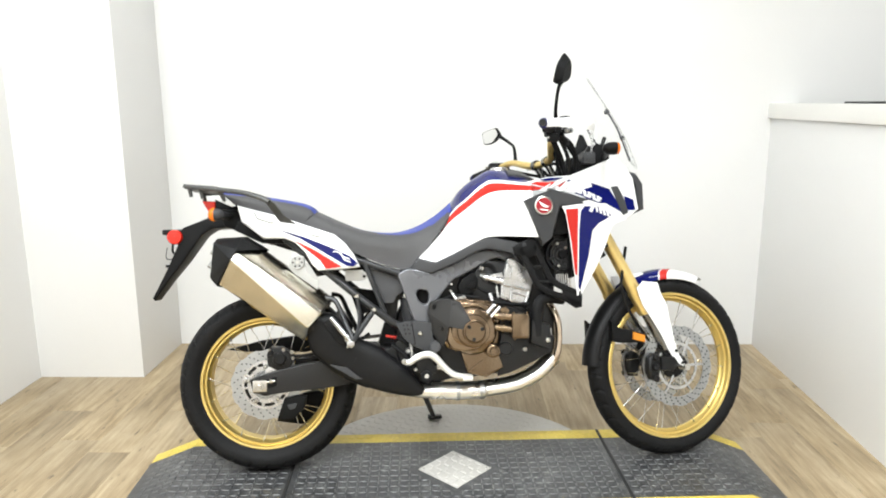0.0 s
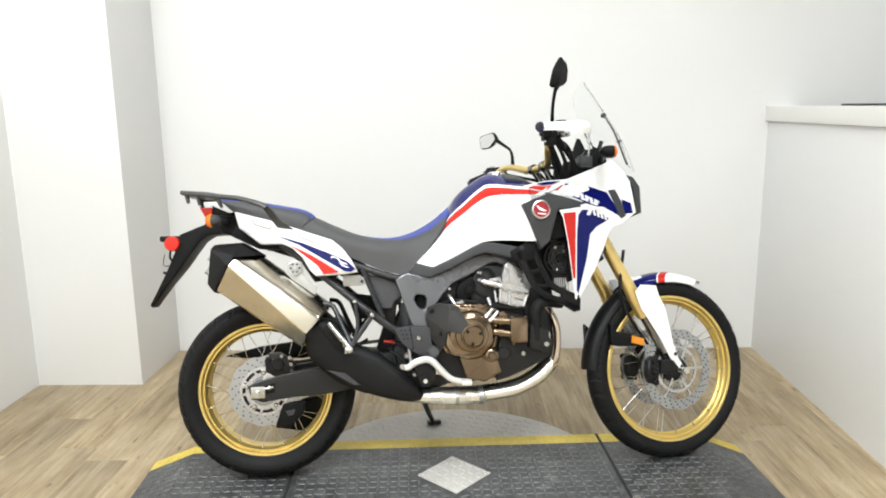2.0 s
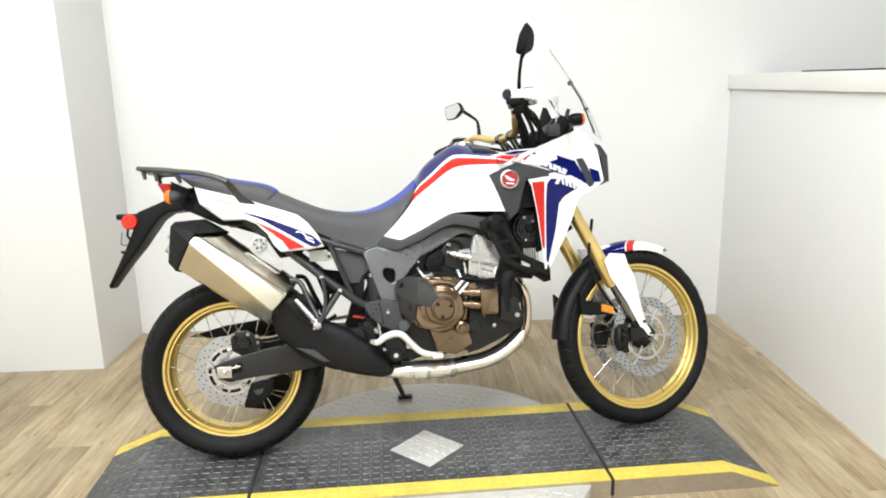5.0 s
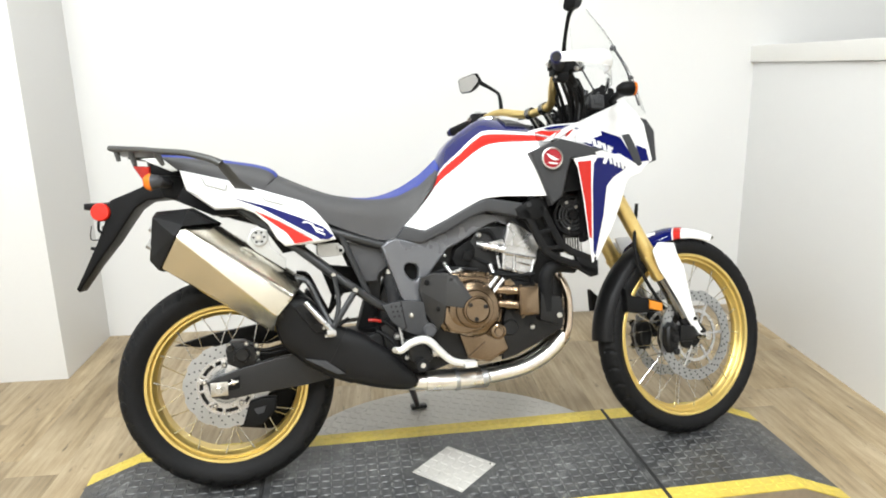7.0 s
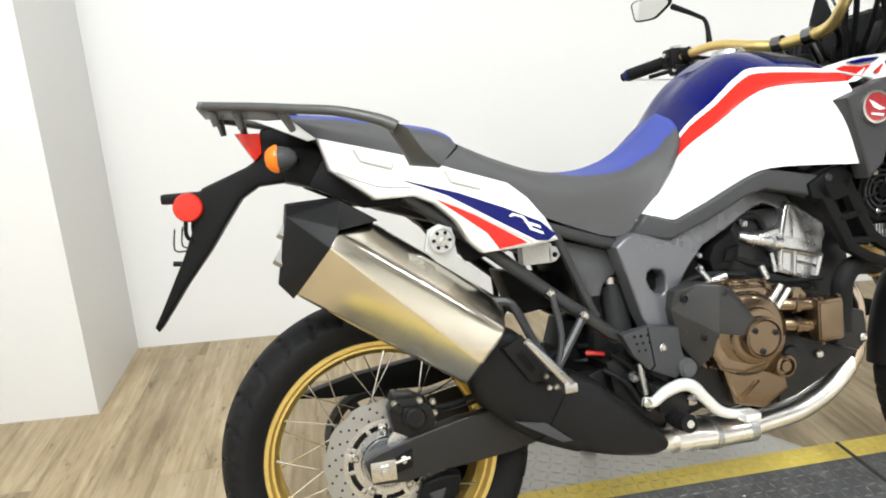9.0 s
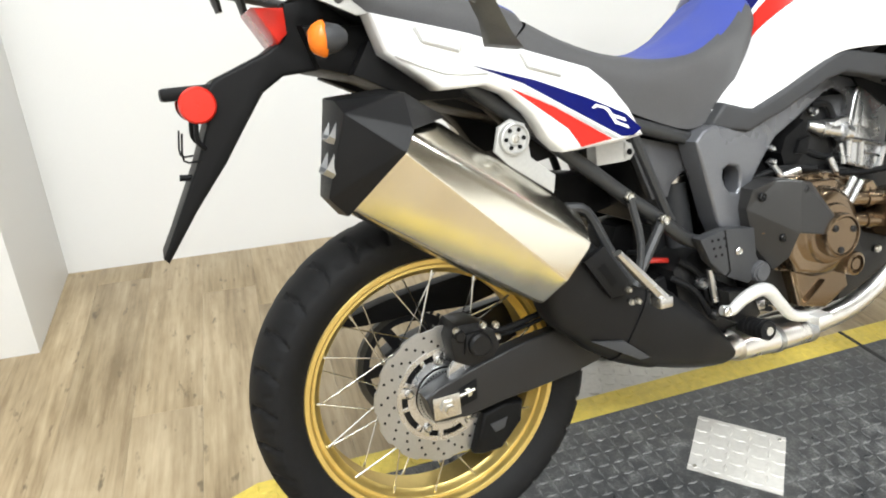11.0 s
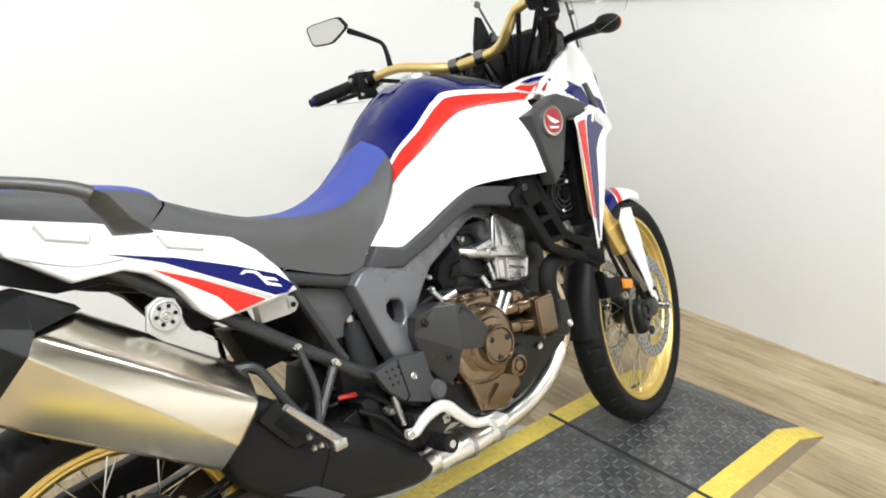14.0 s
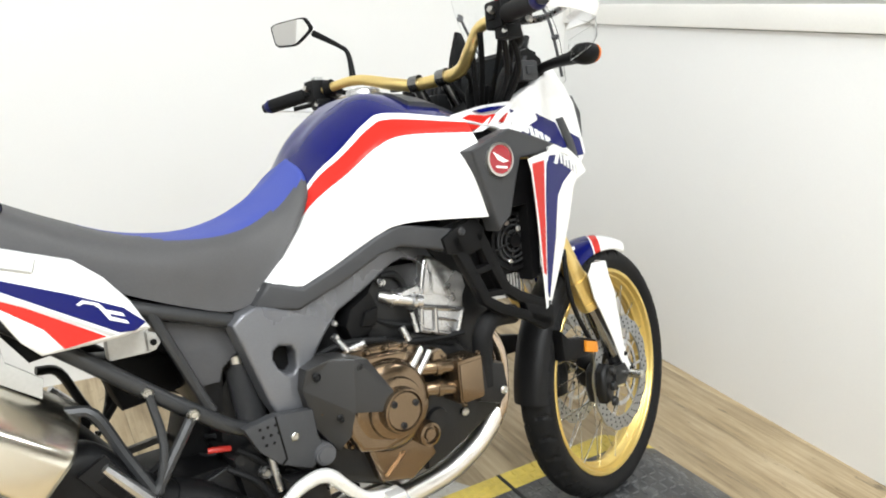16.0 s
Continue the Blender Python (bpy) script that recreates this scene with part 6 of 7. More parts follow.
both("lamp_edge", lambda b: prism(b, [(1.280, 1.022), (1.308, 1.026), (1.322, 1.000), (1.334, 0.972), (1.345, 0.926), (1.320, 0.914), (1.304, 0.961)], lambda x, z: plane(-0.242, **UP)(x, z), lambda x, z: plane(-0.214, **UP)(x, z), 0.004), PLASTIC_GREY, cowls, "charcoal air deflector")
bm = bmesh.new()
prism(bm, [(1.330, 1.020), (1.372, 1.080), (1.398, 1.078), (1.424, 1.038), (1.428, 0.940), (1.404, 0.930), (1.360, 0.915)], -0.110, 0.110, 0.008)
nose = part("nose_panel", bm, PLASTIC_GREY, bike, "charcoal panel round the headlamps")
for s in (1, -1):
    bm = bmesh.new()
    lathe(bm, [(0.0002, 0.030), (0.030, 0.026), (0.044, 0.012), (0.048, 0.0)], 28, axis="x", centre=(1.405, s * 0.055, 1.000), closed=False)
    part("headlamp", bm, ALU, nose, "clear round headlamp")
both("nose_side", lambda b: prism(b, [(1.372, 1.085), (1.398, 1.078), (1.424, 1.038), (1.426, 0.940), (1.404, 0.936), (1.398, 1.030)], -0.128, -0.108, 0.004), PLASTIC_GREY, nose)
bm = bmesh.new()
prism(bm, [(1.150, 1.060), (1.263, 1.112), (1.305, 1.132), (1.360, 1.080), (1.380, 1.000), (1.360, 0.930), (1.300, 0.950), (1.200, 0.980)], -0.130, 0.130, 0.010)
part("fairing_core", bm, PLASTIC_BLACK, bike, "black inner fairing")
# windscreen
bm = bmesh.new()
mid = [(1.444, 1.108), (1.400, 1.215), (1.345, 1.310), (1.290, 1.400), (1.252, 1.474)]
side = [(1.385, 1.115), (1.345, 1.215), (1.300, 1.290), (1.262, 1.370), (1.236, 1.440)]
wid = [0.125, 0.150, 0.155, 0.135, 0.085]
rows = []
for k in range(-2, 3):
    f = abs(k) / 2
    rows.append([(m[0] * (1 - f * f) + s[0] * f * f, w * k / 2, m[1] * (1 - f * f) + s[1] * f * f) for m, s, w in zip(mid, side, wid)])
patch(bm, rows, 4, 4, thick=0.0015)
screen = part("windscreen", bm, GLASS, bike, "clear curved acrylic windscreen")
screen.visible_shadow = False
both("screen_stay", lambda b: (tube(b, [(1.380, -0.118, 1.125), (1.330, -0.140, 1.240), (1.285, -0.138, 1.320)], 0.0035, 4, 8), rod(b, (1.292, -0.144, 1.310), (1.286, -0.132, 1.310), 0.008, 12), rod(b, (1.348, -0.146, 1.212), (1.342, -0.132, 1.212), 0.006, 12)), COVER_GREY, screen)
# instruments and stays behind the screen
bm = bmesh.new()
prism(bm, [(1.222, 1.085), (1.232, 1.180), (1.250, 1.192), (1.290, 1.100)], -0.085, 0.085, 0.008)
dash = part("instrument_panel", bm, PLASTIC_BLACK, bike, "black instrument panel")
bm = bmesh.new()
prism(bm, [(1.217, 1.098), (1.226, 1.174), (1.231, 1.174), (1.222, 1.098)], -0.075, 0.075, 0.001)
part("display", bm, material("dark_display_glass", (0.006, 0.007, 0.008), 0.35, var=0.02, bump=0.0, spec=0.12), dash)
for s, outline in ((1, [(1.195, 1.085), (1.220, 1.160), (1.250, 1.196), (1.290, 1.180), (1.302, 1.120), (1.250, 1.070)]), (-1, [(1.205, 1.085), (1.232, 1.205), (1.256, 1.272), (1.270, 1.268), (1.300, 1.200), (1.305, 1.120), (1.255, 1.070)])):
    bm = bmesh.new()
    prism(bm, outline, -0.128, -0.112, 0.004)
    part("cockpit_fin", bm if s > 0 else mirrored(bm), PLASTIC_BLACK, dash)
both("cockpit_shield", lambda b: prism(b, [(1.150, 1.062), (1.180, 1.135), (1.206, 1.176), (1.230, 1.182), (1.268, 1.160), (1.280, 1.110)], -0.165, -0.140, 0.006), PLASTIC_BLACK, dash)
both("shield_rib", lambda b: prism(b, [(1.190, 1.120), (1.214, 1.164), (1.222, 1.164), (1.200, 1.116)], -0.170, -0.160, 0.002), PLASTIC_GREY, dash)
both("cockpit_stay", lambda b: tube(b, [(1.18, -0.10, 1.06), (1.25, -0.10, 1.12), (1.29, -0.10, 1.22)], 0.008, 4, 8), BLACK_METAL, dash)
both("cockpit_arm", lambda b: (prism(b, [(1.165, 1.070), (1.186, 1.128), (1.204, 1.150), (1.250, 1.146), (1.236, 1.090)], -0.135, -0.105, 0.005), box(b, (1.128, -0.098, 1.060), (1.172, -0.052, 1.112), 0.008), rod(b, (1.150, -0.075, 1.110), (1.156, -0.075, 1.136), 0.012, 12)), PLASTIC_BLACK, dash, "black cockpit frame")
both("fuse_box", lambda b: (box(b, (1.176, -0.200, 1.108), (1.222, -0.166, 1.150), 0.005), box(b, (1.186, -0.204, 1.120), (1.210, -0.199, 1.138), 0.002)), PLASTIC_GREY, dash, "small charcoal box beside the instruments")
both("screen_bracket", lambda b: tube(b, [(1.14, -0.08, 1.05), (1.19, -0.09, 1.10), (1.24, -0.10, 1.13)], 0.006, 4, 8), BLACK_METAL, dash)
# front indicators
for s in (1, -1):
    bm = bmesh.new()
    lathe(bm, [(0.0002, -0.034), (0.014, -0.030), (0.024, -0.016), (0.027, 0.002), (0.026, 0.014)], 20, axis="x", centre=(1.245, -0.315, 1.144), closed=False)
    bmesh.ops.scale(bm, vec=(1.0, 1.1, 0.85), space=Matrix.Translation((-1.245, 0.315, -1.144)), verts=bm.verts)
    tube(bm, [(1.245, -0.30, 1.142), (1.258, -0.20, 1.140), (1.270, -0.12, 1.130)], [0.016, 0.011, 0.012], 3, 10)
    stalk = part("front_indicator", bm if s > 0 else mirrored(bm), PLASTIC_BLACK, bike, "black front indicator with amber lens")
    bm = bmesh.new()
    lathe(bm, [(0.026, 0.014), (0.024, 0.022), (0.012, 0.028), (0.0002, 0.030)], 20, axis="x", centre=(1.245, -0.315, 1.144), closed=False)
    bmesh.ops.scale(bm, vec=(1.0, 1.1, 0.85), space=Matrix.Translation((-1.245, 0.315, -1.144)), verts=bm.verts)
    part("lens", bm if s > 0 else mirrored(bm), AMBER_LENS, stalk, "amber lens")

# ---- radiators and guards ----
for s in (1, -1):
    bm = bmesh.new()
    box(bm, (1.050, -0.215, 0.660), (1.105, -0.060, 0.945), 0.006)
    rad = part("radiator", bm if s > 0 else mirrored(bm), ENGINE_BLACK, bike, "black radiator with round fan")
    bm = bmesh.new()
    lathe(bm, [(0.062, -0.236), (0.062, -0.205), (0.054, -0.205), (0.054, -0.236)], 36, centre=(1.080, 0, 0.775))
    fan = part("fan", bm if s > 0 else mirrored(bm), PLASTIC_BLACK, rad, "black fan with ringed grille")
    for r in (0.022, 0.034, 0.044):
        bm = bmesh.new()
        lathe(bm, [(r + 0.002, -0.236), (r + 0.002, -0.232), (r - 0.002, -0.232), (r - 0.002, -0.236)], 32, centre=(1.080, 0, 0.775))
        part("grille_ring", bm if s > 0 else mirrored(bm), RAIL, rad)
    for k in range(6):
        a = radians(60 * k + 15)
        bm = bmesh.new()
        rod(bm, (1.080, -0.234, 0.775), (1.080 + 0.058 * math.cos(a), -0.234, 0.775 + 0.058 * math.sin(a)), 0.003, 6)
        part("grille_spoke", bm if s > 0 else mirrored(bm), BLACK_METAL, rad)
    bm = bmesh.new()
    lathe(bm, [(0.0002, -0.240), (0.014, -0.240), (0.016, -0.215)], 20, centre=(1.080, 0, 0.775), closed=False)
    part("fan_hub", bm if s > 0 else mirrored(bm), PLASTIC_BLACK, rad)
    for k in range(7):
        bm = bmesh.new()
        rod(bm, (1.060 + 0.008 * k, -0.219, 0.655), (1.060 + 0.008 * k, -0.219, 0.705), 0.0025, 6)
        part("fin", bm if s > 0 else mirrored(bm), ALU, rad)
    for q in ((1.06, -0.238, 0.815), (1.09, -0.238, 0.800), (1.062, -0.238, 0.735)):
        bolt((q[0], q[1] * s, q[2]), rad, 0.0055, 0.004, direction=-s)


def strip(bm, pts, width, y_out, y_in, bevel=0.004):
    """A flat bar of even width along a line in the side view."""
    left, right = [], []
    for i, p in enumerate(pts):
        a, b = Vector(pts[max(i - 1, 0)]), Vector(pts[min(i + 1, len(pts) - 1)])
        d = (b - a).normalized()
        left.append((p[0] - d.y * width / 2, p[1] + d.x * width / 2))
        right.append((p[0] + d.y * width / 2, p[1] - d.x * width / 2))
    prism(bm, left + right[::-1], y_out, y_in, bevel)


def guard_bars(bm):
    gy, gi = plane(-0.240, 0.92, 0, -0.19), plane(-0.216, 0.92, 0, -0.19)
    prism(bm, [(0.898, 0.805), (0.925, 0.822), (0.968, 0.842), (0.992, 0.815), (0.980, 0.775), (0.950, 0.765), (0.905, 0.775)], gy, gi, 0.005)
    strip(bm, [(0.922, 0.806), (0.929, 0.790), (0.960, 0.723), (0.984, 0.668), (1.019, 0.644), (1.128, 0.598)], 0.022, gy, gi)
    strip(bm, [(0.974, 0.815), (0.980, 0.800), (1.004, 0.742), (1.028, 0.688), (1.060, 0.664), (1.128, 0.632)], 0.022, gy, gi)
    strip(bm, [(0.958, 0.727), (1.006, 0.738)], 0.013, gy, gi, 0.003)
    strip(bm, [(0.984, 0.680), (1.036, 0.680)], 0.013, gy, gi, 0.003)
    prism(bm, [(1.066, 0.654), (1.112, 0.642), (1.136, 0.633), (1.134, 0.588), (1.113, 0.583), (1.080, 0.606)], gy, gi, 0.006)


both("inner_shroud", lambda b: prism(b, [(1.035, 0.945), (1.135, 0.940), (1.125, 0.700), (1.100, 0.690), (1.098, 0.850), (1.030, 0.845)], -0.262, -0.200, 0.004), PLASTIC_BLACK, label="black inner shroud")
both("radiator_guard", guard_bars, PLASTIC_BLACK, label="black plastic radiator guard bars")
for s in (1, -1):
    bolt((0.938, -0.244 * s, 0.815), None, 0.008, 0.004, mat=PLASTIC_GREY, direction=-s)

# ---- fork, steered ----
def leg_x(z):
    return 1.392 - 0.5206 * (z - 0.588)


for s in (-1, 1):
    y = s * 0.108
    bm = bmesh.new()
    tube(bm, [(leg_x(1.02), y, 1.02), (leg_x(0.66), y, 0.66), (leg_x(0.62), y, 0.62), (leg_x(0.56), y, 0.56), (leg_x(0.540), y, 0.540)], [0.0245, 0.0250, 0.0285, 0.0285, 0.0275], 2, 22)
    leg = part("fork_tube", steered(bm), GOLD_BAR, bike, "gold anodised fork tube")
    bm = bmesh.new()
    tube(bm, [(leg_x(0.622), y, 0.622), (leg_x(0.610), y, 0.610)], 0.0305, 1, 22)
    tube(bm, [(leg_x(0.560), y, 0.560), (leg_x(0.548), y, 0.548)], 0.0300, 1, 22)
    part("seal_collar", steered(bm), GOLD_BAR, leg)
    bm = bmesh.new()
    rod(bm, (leg_x(0.56), y, 0.56), (leg_x(0.40), y, 0.40), 0.0205, 18)
    part("slider", steered(bm), SLIDER, leg, "dark chromed fork slider")
    bm = bmesh.new()
    prism(bm, [(leg_x(0.42) - 0.026, 0.415), (leg_x(0.42) + 0.026, 0.425), (1.562, 0.368), (1.580, 0.345), (1.566, 0.318), (1.536, 0.318), (1.504, 0.345)], y * 0.84 - 0.024, y * 0.84 + 0.024, 0.010, segments=3)
    part("axle_foot", steered(bm), BLACK_METAL, leg, "black fork foot")
    bm = bmesh.new()
    blade = [(1.378, 0.642), (1.403, 0.669), (1.468, 0.663), (1.482, 0.621), (1.505, 0.580), (1.520, 0.511), (1.535, 0.439), (1.556, 0.382), (1.582, 0.343), (1.569, 0.333), (1.537, 0.357), (1.511, 0.400), (1.476, 0.466), (1.432, 0.534), (1.400, 0.580)]
    lip = [(1.456, 0.664), (1.468, 0.663), (1.482, 0.621), (1.505, 0.580), (1.520, 0.511), (1.535, 0.439), (1.556, 0.382), (1.543, 0.382), (1.523, 0.439), (1.508, 0.511), (1.492, 0.578), (1.470, 0.618)]
    if s < 0:
        face, back, deep = plane(-0.160, 1.377, 0, 0.26), plane(-0.154, 1.377, 0, 0.26), plane(-0.128, 1.377, 0, 0.26)
    else:
        blade, lip = [(x - 0.045, z) for x, z in blade], [(x - 0.045, z) for x, z in lip]
        face, back, deep = plane(0.118, 1.377, 0, 0.16), plane(0.112, 1.377, 0, 0.16), plane(0.090, 1.377, 0, 0.16)
    prism(bm, blade, face, back, 0.0025)
    prism(bm, lip, back, deep, 0.002)
    guard = part("fork_guard", bm, PAINT_WHITE, leg, "white plastic fork guard")
    for q in ((1.540, 0.400), (1.567, 0.352)):
        q = q if s < 0 else (q[0] - 0.045, q[1])
        bm = bmesh.new()
        bolt_head(bm, (q[0], face(*q), q[1]), 0.0065, 0.004, direction=s)
        part("bolt", bm, BLACK_METAL, guard)
bm = bmesh.new()
rod(bm, (FRONT[0], -0.13, 0.345), (FRONT[0], 0.13, 0.345), 0.012, 16)
part("front_axle", wheeled(bm), BOLT, front_wheel)
bm = bmesh.new()
for z in (0.80, 0.985):
    prism(bm, [(leg_x(z) - 0.090, z + 0.030), (leg_x(z) + 0.014, z + 0.022), (leg_x(z) + 0.014, z - 0.012), (leg_x(z) - 0.080, z - 0.006)], -0.128, 0.128, 0.010)
rod(bm, (1.29, 0, 0.76), (1.165, 0, 1.00), 0.028, 18)
part("triple_clamp", steered(bm), BLACK_METAL, bike, "black fork yokes")
# front brake
for s in (-1, 1):
    yy = s * 0.068
    front_disc = part("front_brake_disc", wheeled(disc_mesh(FRONT, yy, 0.155, 0.118, 0.005, 14, 0)), STEEL, front_wheel, "drilled wave brake disc")
    for k in range(6):
        a = radians(60 * k)
        bm = bmesh.new()
        box(bm, (0.040, yy - 0.003, -0.0045), (0.122, yy + 0.003, 0.0045), 0.0015, Matrix.Translation(FRONT) @ Matrix.Rotation(-a, 4, "Y"))
        part("carrier_arm", wheeled(bm), ALU, front_wheel)
    bm = bmesh.new()
    lathe(bm, [(0.090, yy - 0.002), (0.090, yy + 0.002), (0.080, yy + 0.002), (0.080, yy - 0.002)], 48, centre=FRONT)
    part("disc_carrier", wheeled(bm), ALU, front_wheel, "silver spoked disc carrier")
    spots = [(0.124 + 0.011 * k, radians(12 * j + 4 * k)) for j in range(30) for k in range(3)]
    tagged(part("disc_perforation", wheeled(disc_holes(FRONT, yy, 0.005, spots, 0.0032)), PLASTIC_BLACK, front_wheel), kind="stuff")
    bm = bmesh.new()
    prism(bm, [(1.420, 0.300), (1.406, 0.335), (1.412, 0.385), (1.434, 0.402), (1.456, 0.394), (1.466, 0.350), (1.452, 0.298)], yy - 0.030, yy + 0.030, 0.014, segments=3)
    prism(bm, [(1.460, 0.335), (1.464, 0.388), (1.520, 0.384), (1.545, 0.352), (1.515, 0.330)], yy + s * 0.012, yy + s * 0.034, 0.006)
    caliper = part("front_brake_caliper", wheeled(bm), BLACK_METAL, bike, "black radial brake caliper")
    for z in (0.325, 0.365, 0.405):
        bm = bmesh.new()
        lathe(bm, [(0.0002, yy + s * 0.047), (0.010, yy + s * 0.047), (0.013, yy + s * 0.043), (0.013, yy + s * 0.038)], 14, centre=(1.432, 0, z - 0.018), closed=False)
        part("piston_cap", wheeled(bm), BLACK_METAL, caliper)
# front mudguard
def fender_arc(a0, a1, r, half, drop, thick=0.004, segs=16, slant=0.0):
    """A run of the mudguard's shell; slant carries its ends back, in degrees, towards the skirts."""
    bm = bmesh.new()
    prof = [(r - drop, -half), (r - drop * 0.55, -half * 0.92), (r - drop * 0.2, -half * 0.72), (r, -half * 0.4), (r + 0.003, 0.0), (r, half * 0.4), (r - drop * 0.2, half * 0.72), (r - drop * 0.55, half * 0.92), (r - drop, half)]
    prof = prof + [(p[0] - thick, p[1] * 0.94) for p in prof[::-1]]
    rings = []
    for i in range(segs + 1):
        ring = []
        for rr, y in prof:
            a = radians(a0 + (a1 - a0) * i / segs + slant * abs(y) / half)
            ring.append(bm.verts.new((FRONT[0] + rr * math.cos(a), y, FRONT[2] + rr * math.sin(a))))
        rings.append(ring)
    for p, q in zip(rings, rings[1:]):
        for j in range(len(prof)):
            k = (j + 1) % len(prof)
            bm.faces.new((p[j], p[k], q[k], q[j]))
    bm.faces.new(rings[0]), bm.faces.new(rings[-1][::-1])
    return bm


mud = part("front_mudguard", wheeled(fender_arc(90.5, 114, 0.374, 0.054, 0.034, slant=10)), PAINT_BLUE, bike, "blue, red and white front mudguard")
part("red_stripe", wheeled(fender_arc(84, 89.5, 0.373, 0.0535, 0.034, segs=6, slant=10)), PAINT_RED, mud)
part("white_line", wheeled(fender_arc(89.5, 90.5, 0.3735, 0.0538, 0.034, segs=2, slant=10)), PAINT_WHITE, mud)
part("white_tip", wheeled(fender_arc(61, 84, 0.3715, 0.053, 0.034, slant=10)), PAINT_WHITE, mud, "white mudguard tip")
part("rear_mudguard", wheeled(fender_arc(120, 178, 0.364, 0.047, 0.030, segs=24)), GUARD, mud, "charcoal lower mudguard")
for s in (-1, 1):
    bm = bmesh.new()
    prism(bm, [(leg_x(0.64) + 0.022, 0.64), (leg_x(0.68) + 0.022, 0.690), (leg_x(0.70) + 0.10, 0.695), (leg_x(0.64) + 0.07, 0.640), (leg_x(0.60) + 0.03, 0.600)], s * 0.072 - 0.004, s * 0.072 + 0.004, 0.003)
    part("mudguard_cheek", steered(bm), PAINT_WHITE, mud)
    bm = bmesh.new()
    prism(bm, [(1.262, 0.515), (1.262, 0.438), (1.300, 0.430), (1.395, 0.428), (1.395, 0.462), (1.350, 0.476), (1.290, 0.488)], s * 0.110 - 0.020, s * 0.110 + 0.014, 0.008)
    arm2 = part("mudguard_stay", steered(bm), PLASTIC_BLACK, mud, "black mudguard stay")
    bm = bmesh.new()
    prism(bm, [(1.346, 0.470), (1.394, 0.456), (1.391, 0.428), (1.343, 0.442)], s * 0.130 - 0.007, s * 0.130 + 0.007, 0.004)
    part("amber_reflector", steered(bm), AMBER_REFLECTOR, arm2, "rectangular amber reflector")

# ---- handlebar and controls ----
bm = bmesh.new()
tube(bm, [(0.856, 0.372, 1.132), (0.926, 0.250, 1.150), (0.975, 0.160, 1.162), (1.015, 0.070, 1.140), (1.045, 0.020, 1.130), (1.074, -0.060, 1.135), (1.075, -0.120, 1.145), (1.062, -0.170, 1.178), (1.056, -0.215, 1.212), (1.036, -0.305, 1.215), (0.974, -0.458, 1.204)], [0.011, 0.011, 0.012, 0.0142, 0.0142, 0.0142, 0.0142, 0.013, 0.012, 0.011, 0.011], 6, 14)
bar = part("handlebar", bm, GOLD_BAR, bike, "gold tapered handlebar")
for p, q in (((1.042, 0.026, 1.131), (1.050, 0.004, 1.132)), ((1.069, -0.045, 1.134), (1.075, -0.068, 1.136))):
    bm = bmesh.new()
    rod(bm, p, q, 0.0195, 16)
    rod(bm, ((p[0] + q[0]) / 2, (p[1] + q[1]) / 2, 1.13), ((p[0] + q[0]) / 2 + 0.03, (p[1] + q[1]) / 2, 1.075), 0.013, 14)
    part("bar_clamp", bm, SLIDER, bar, "dark chromed bar clamp")
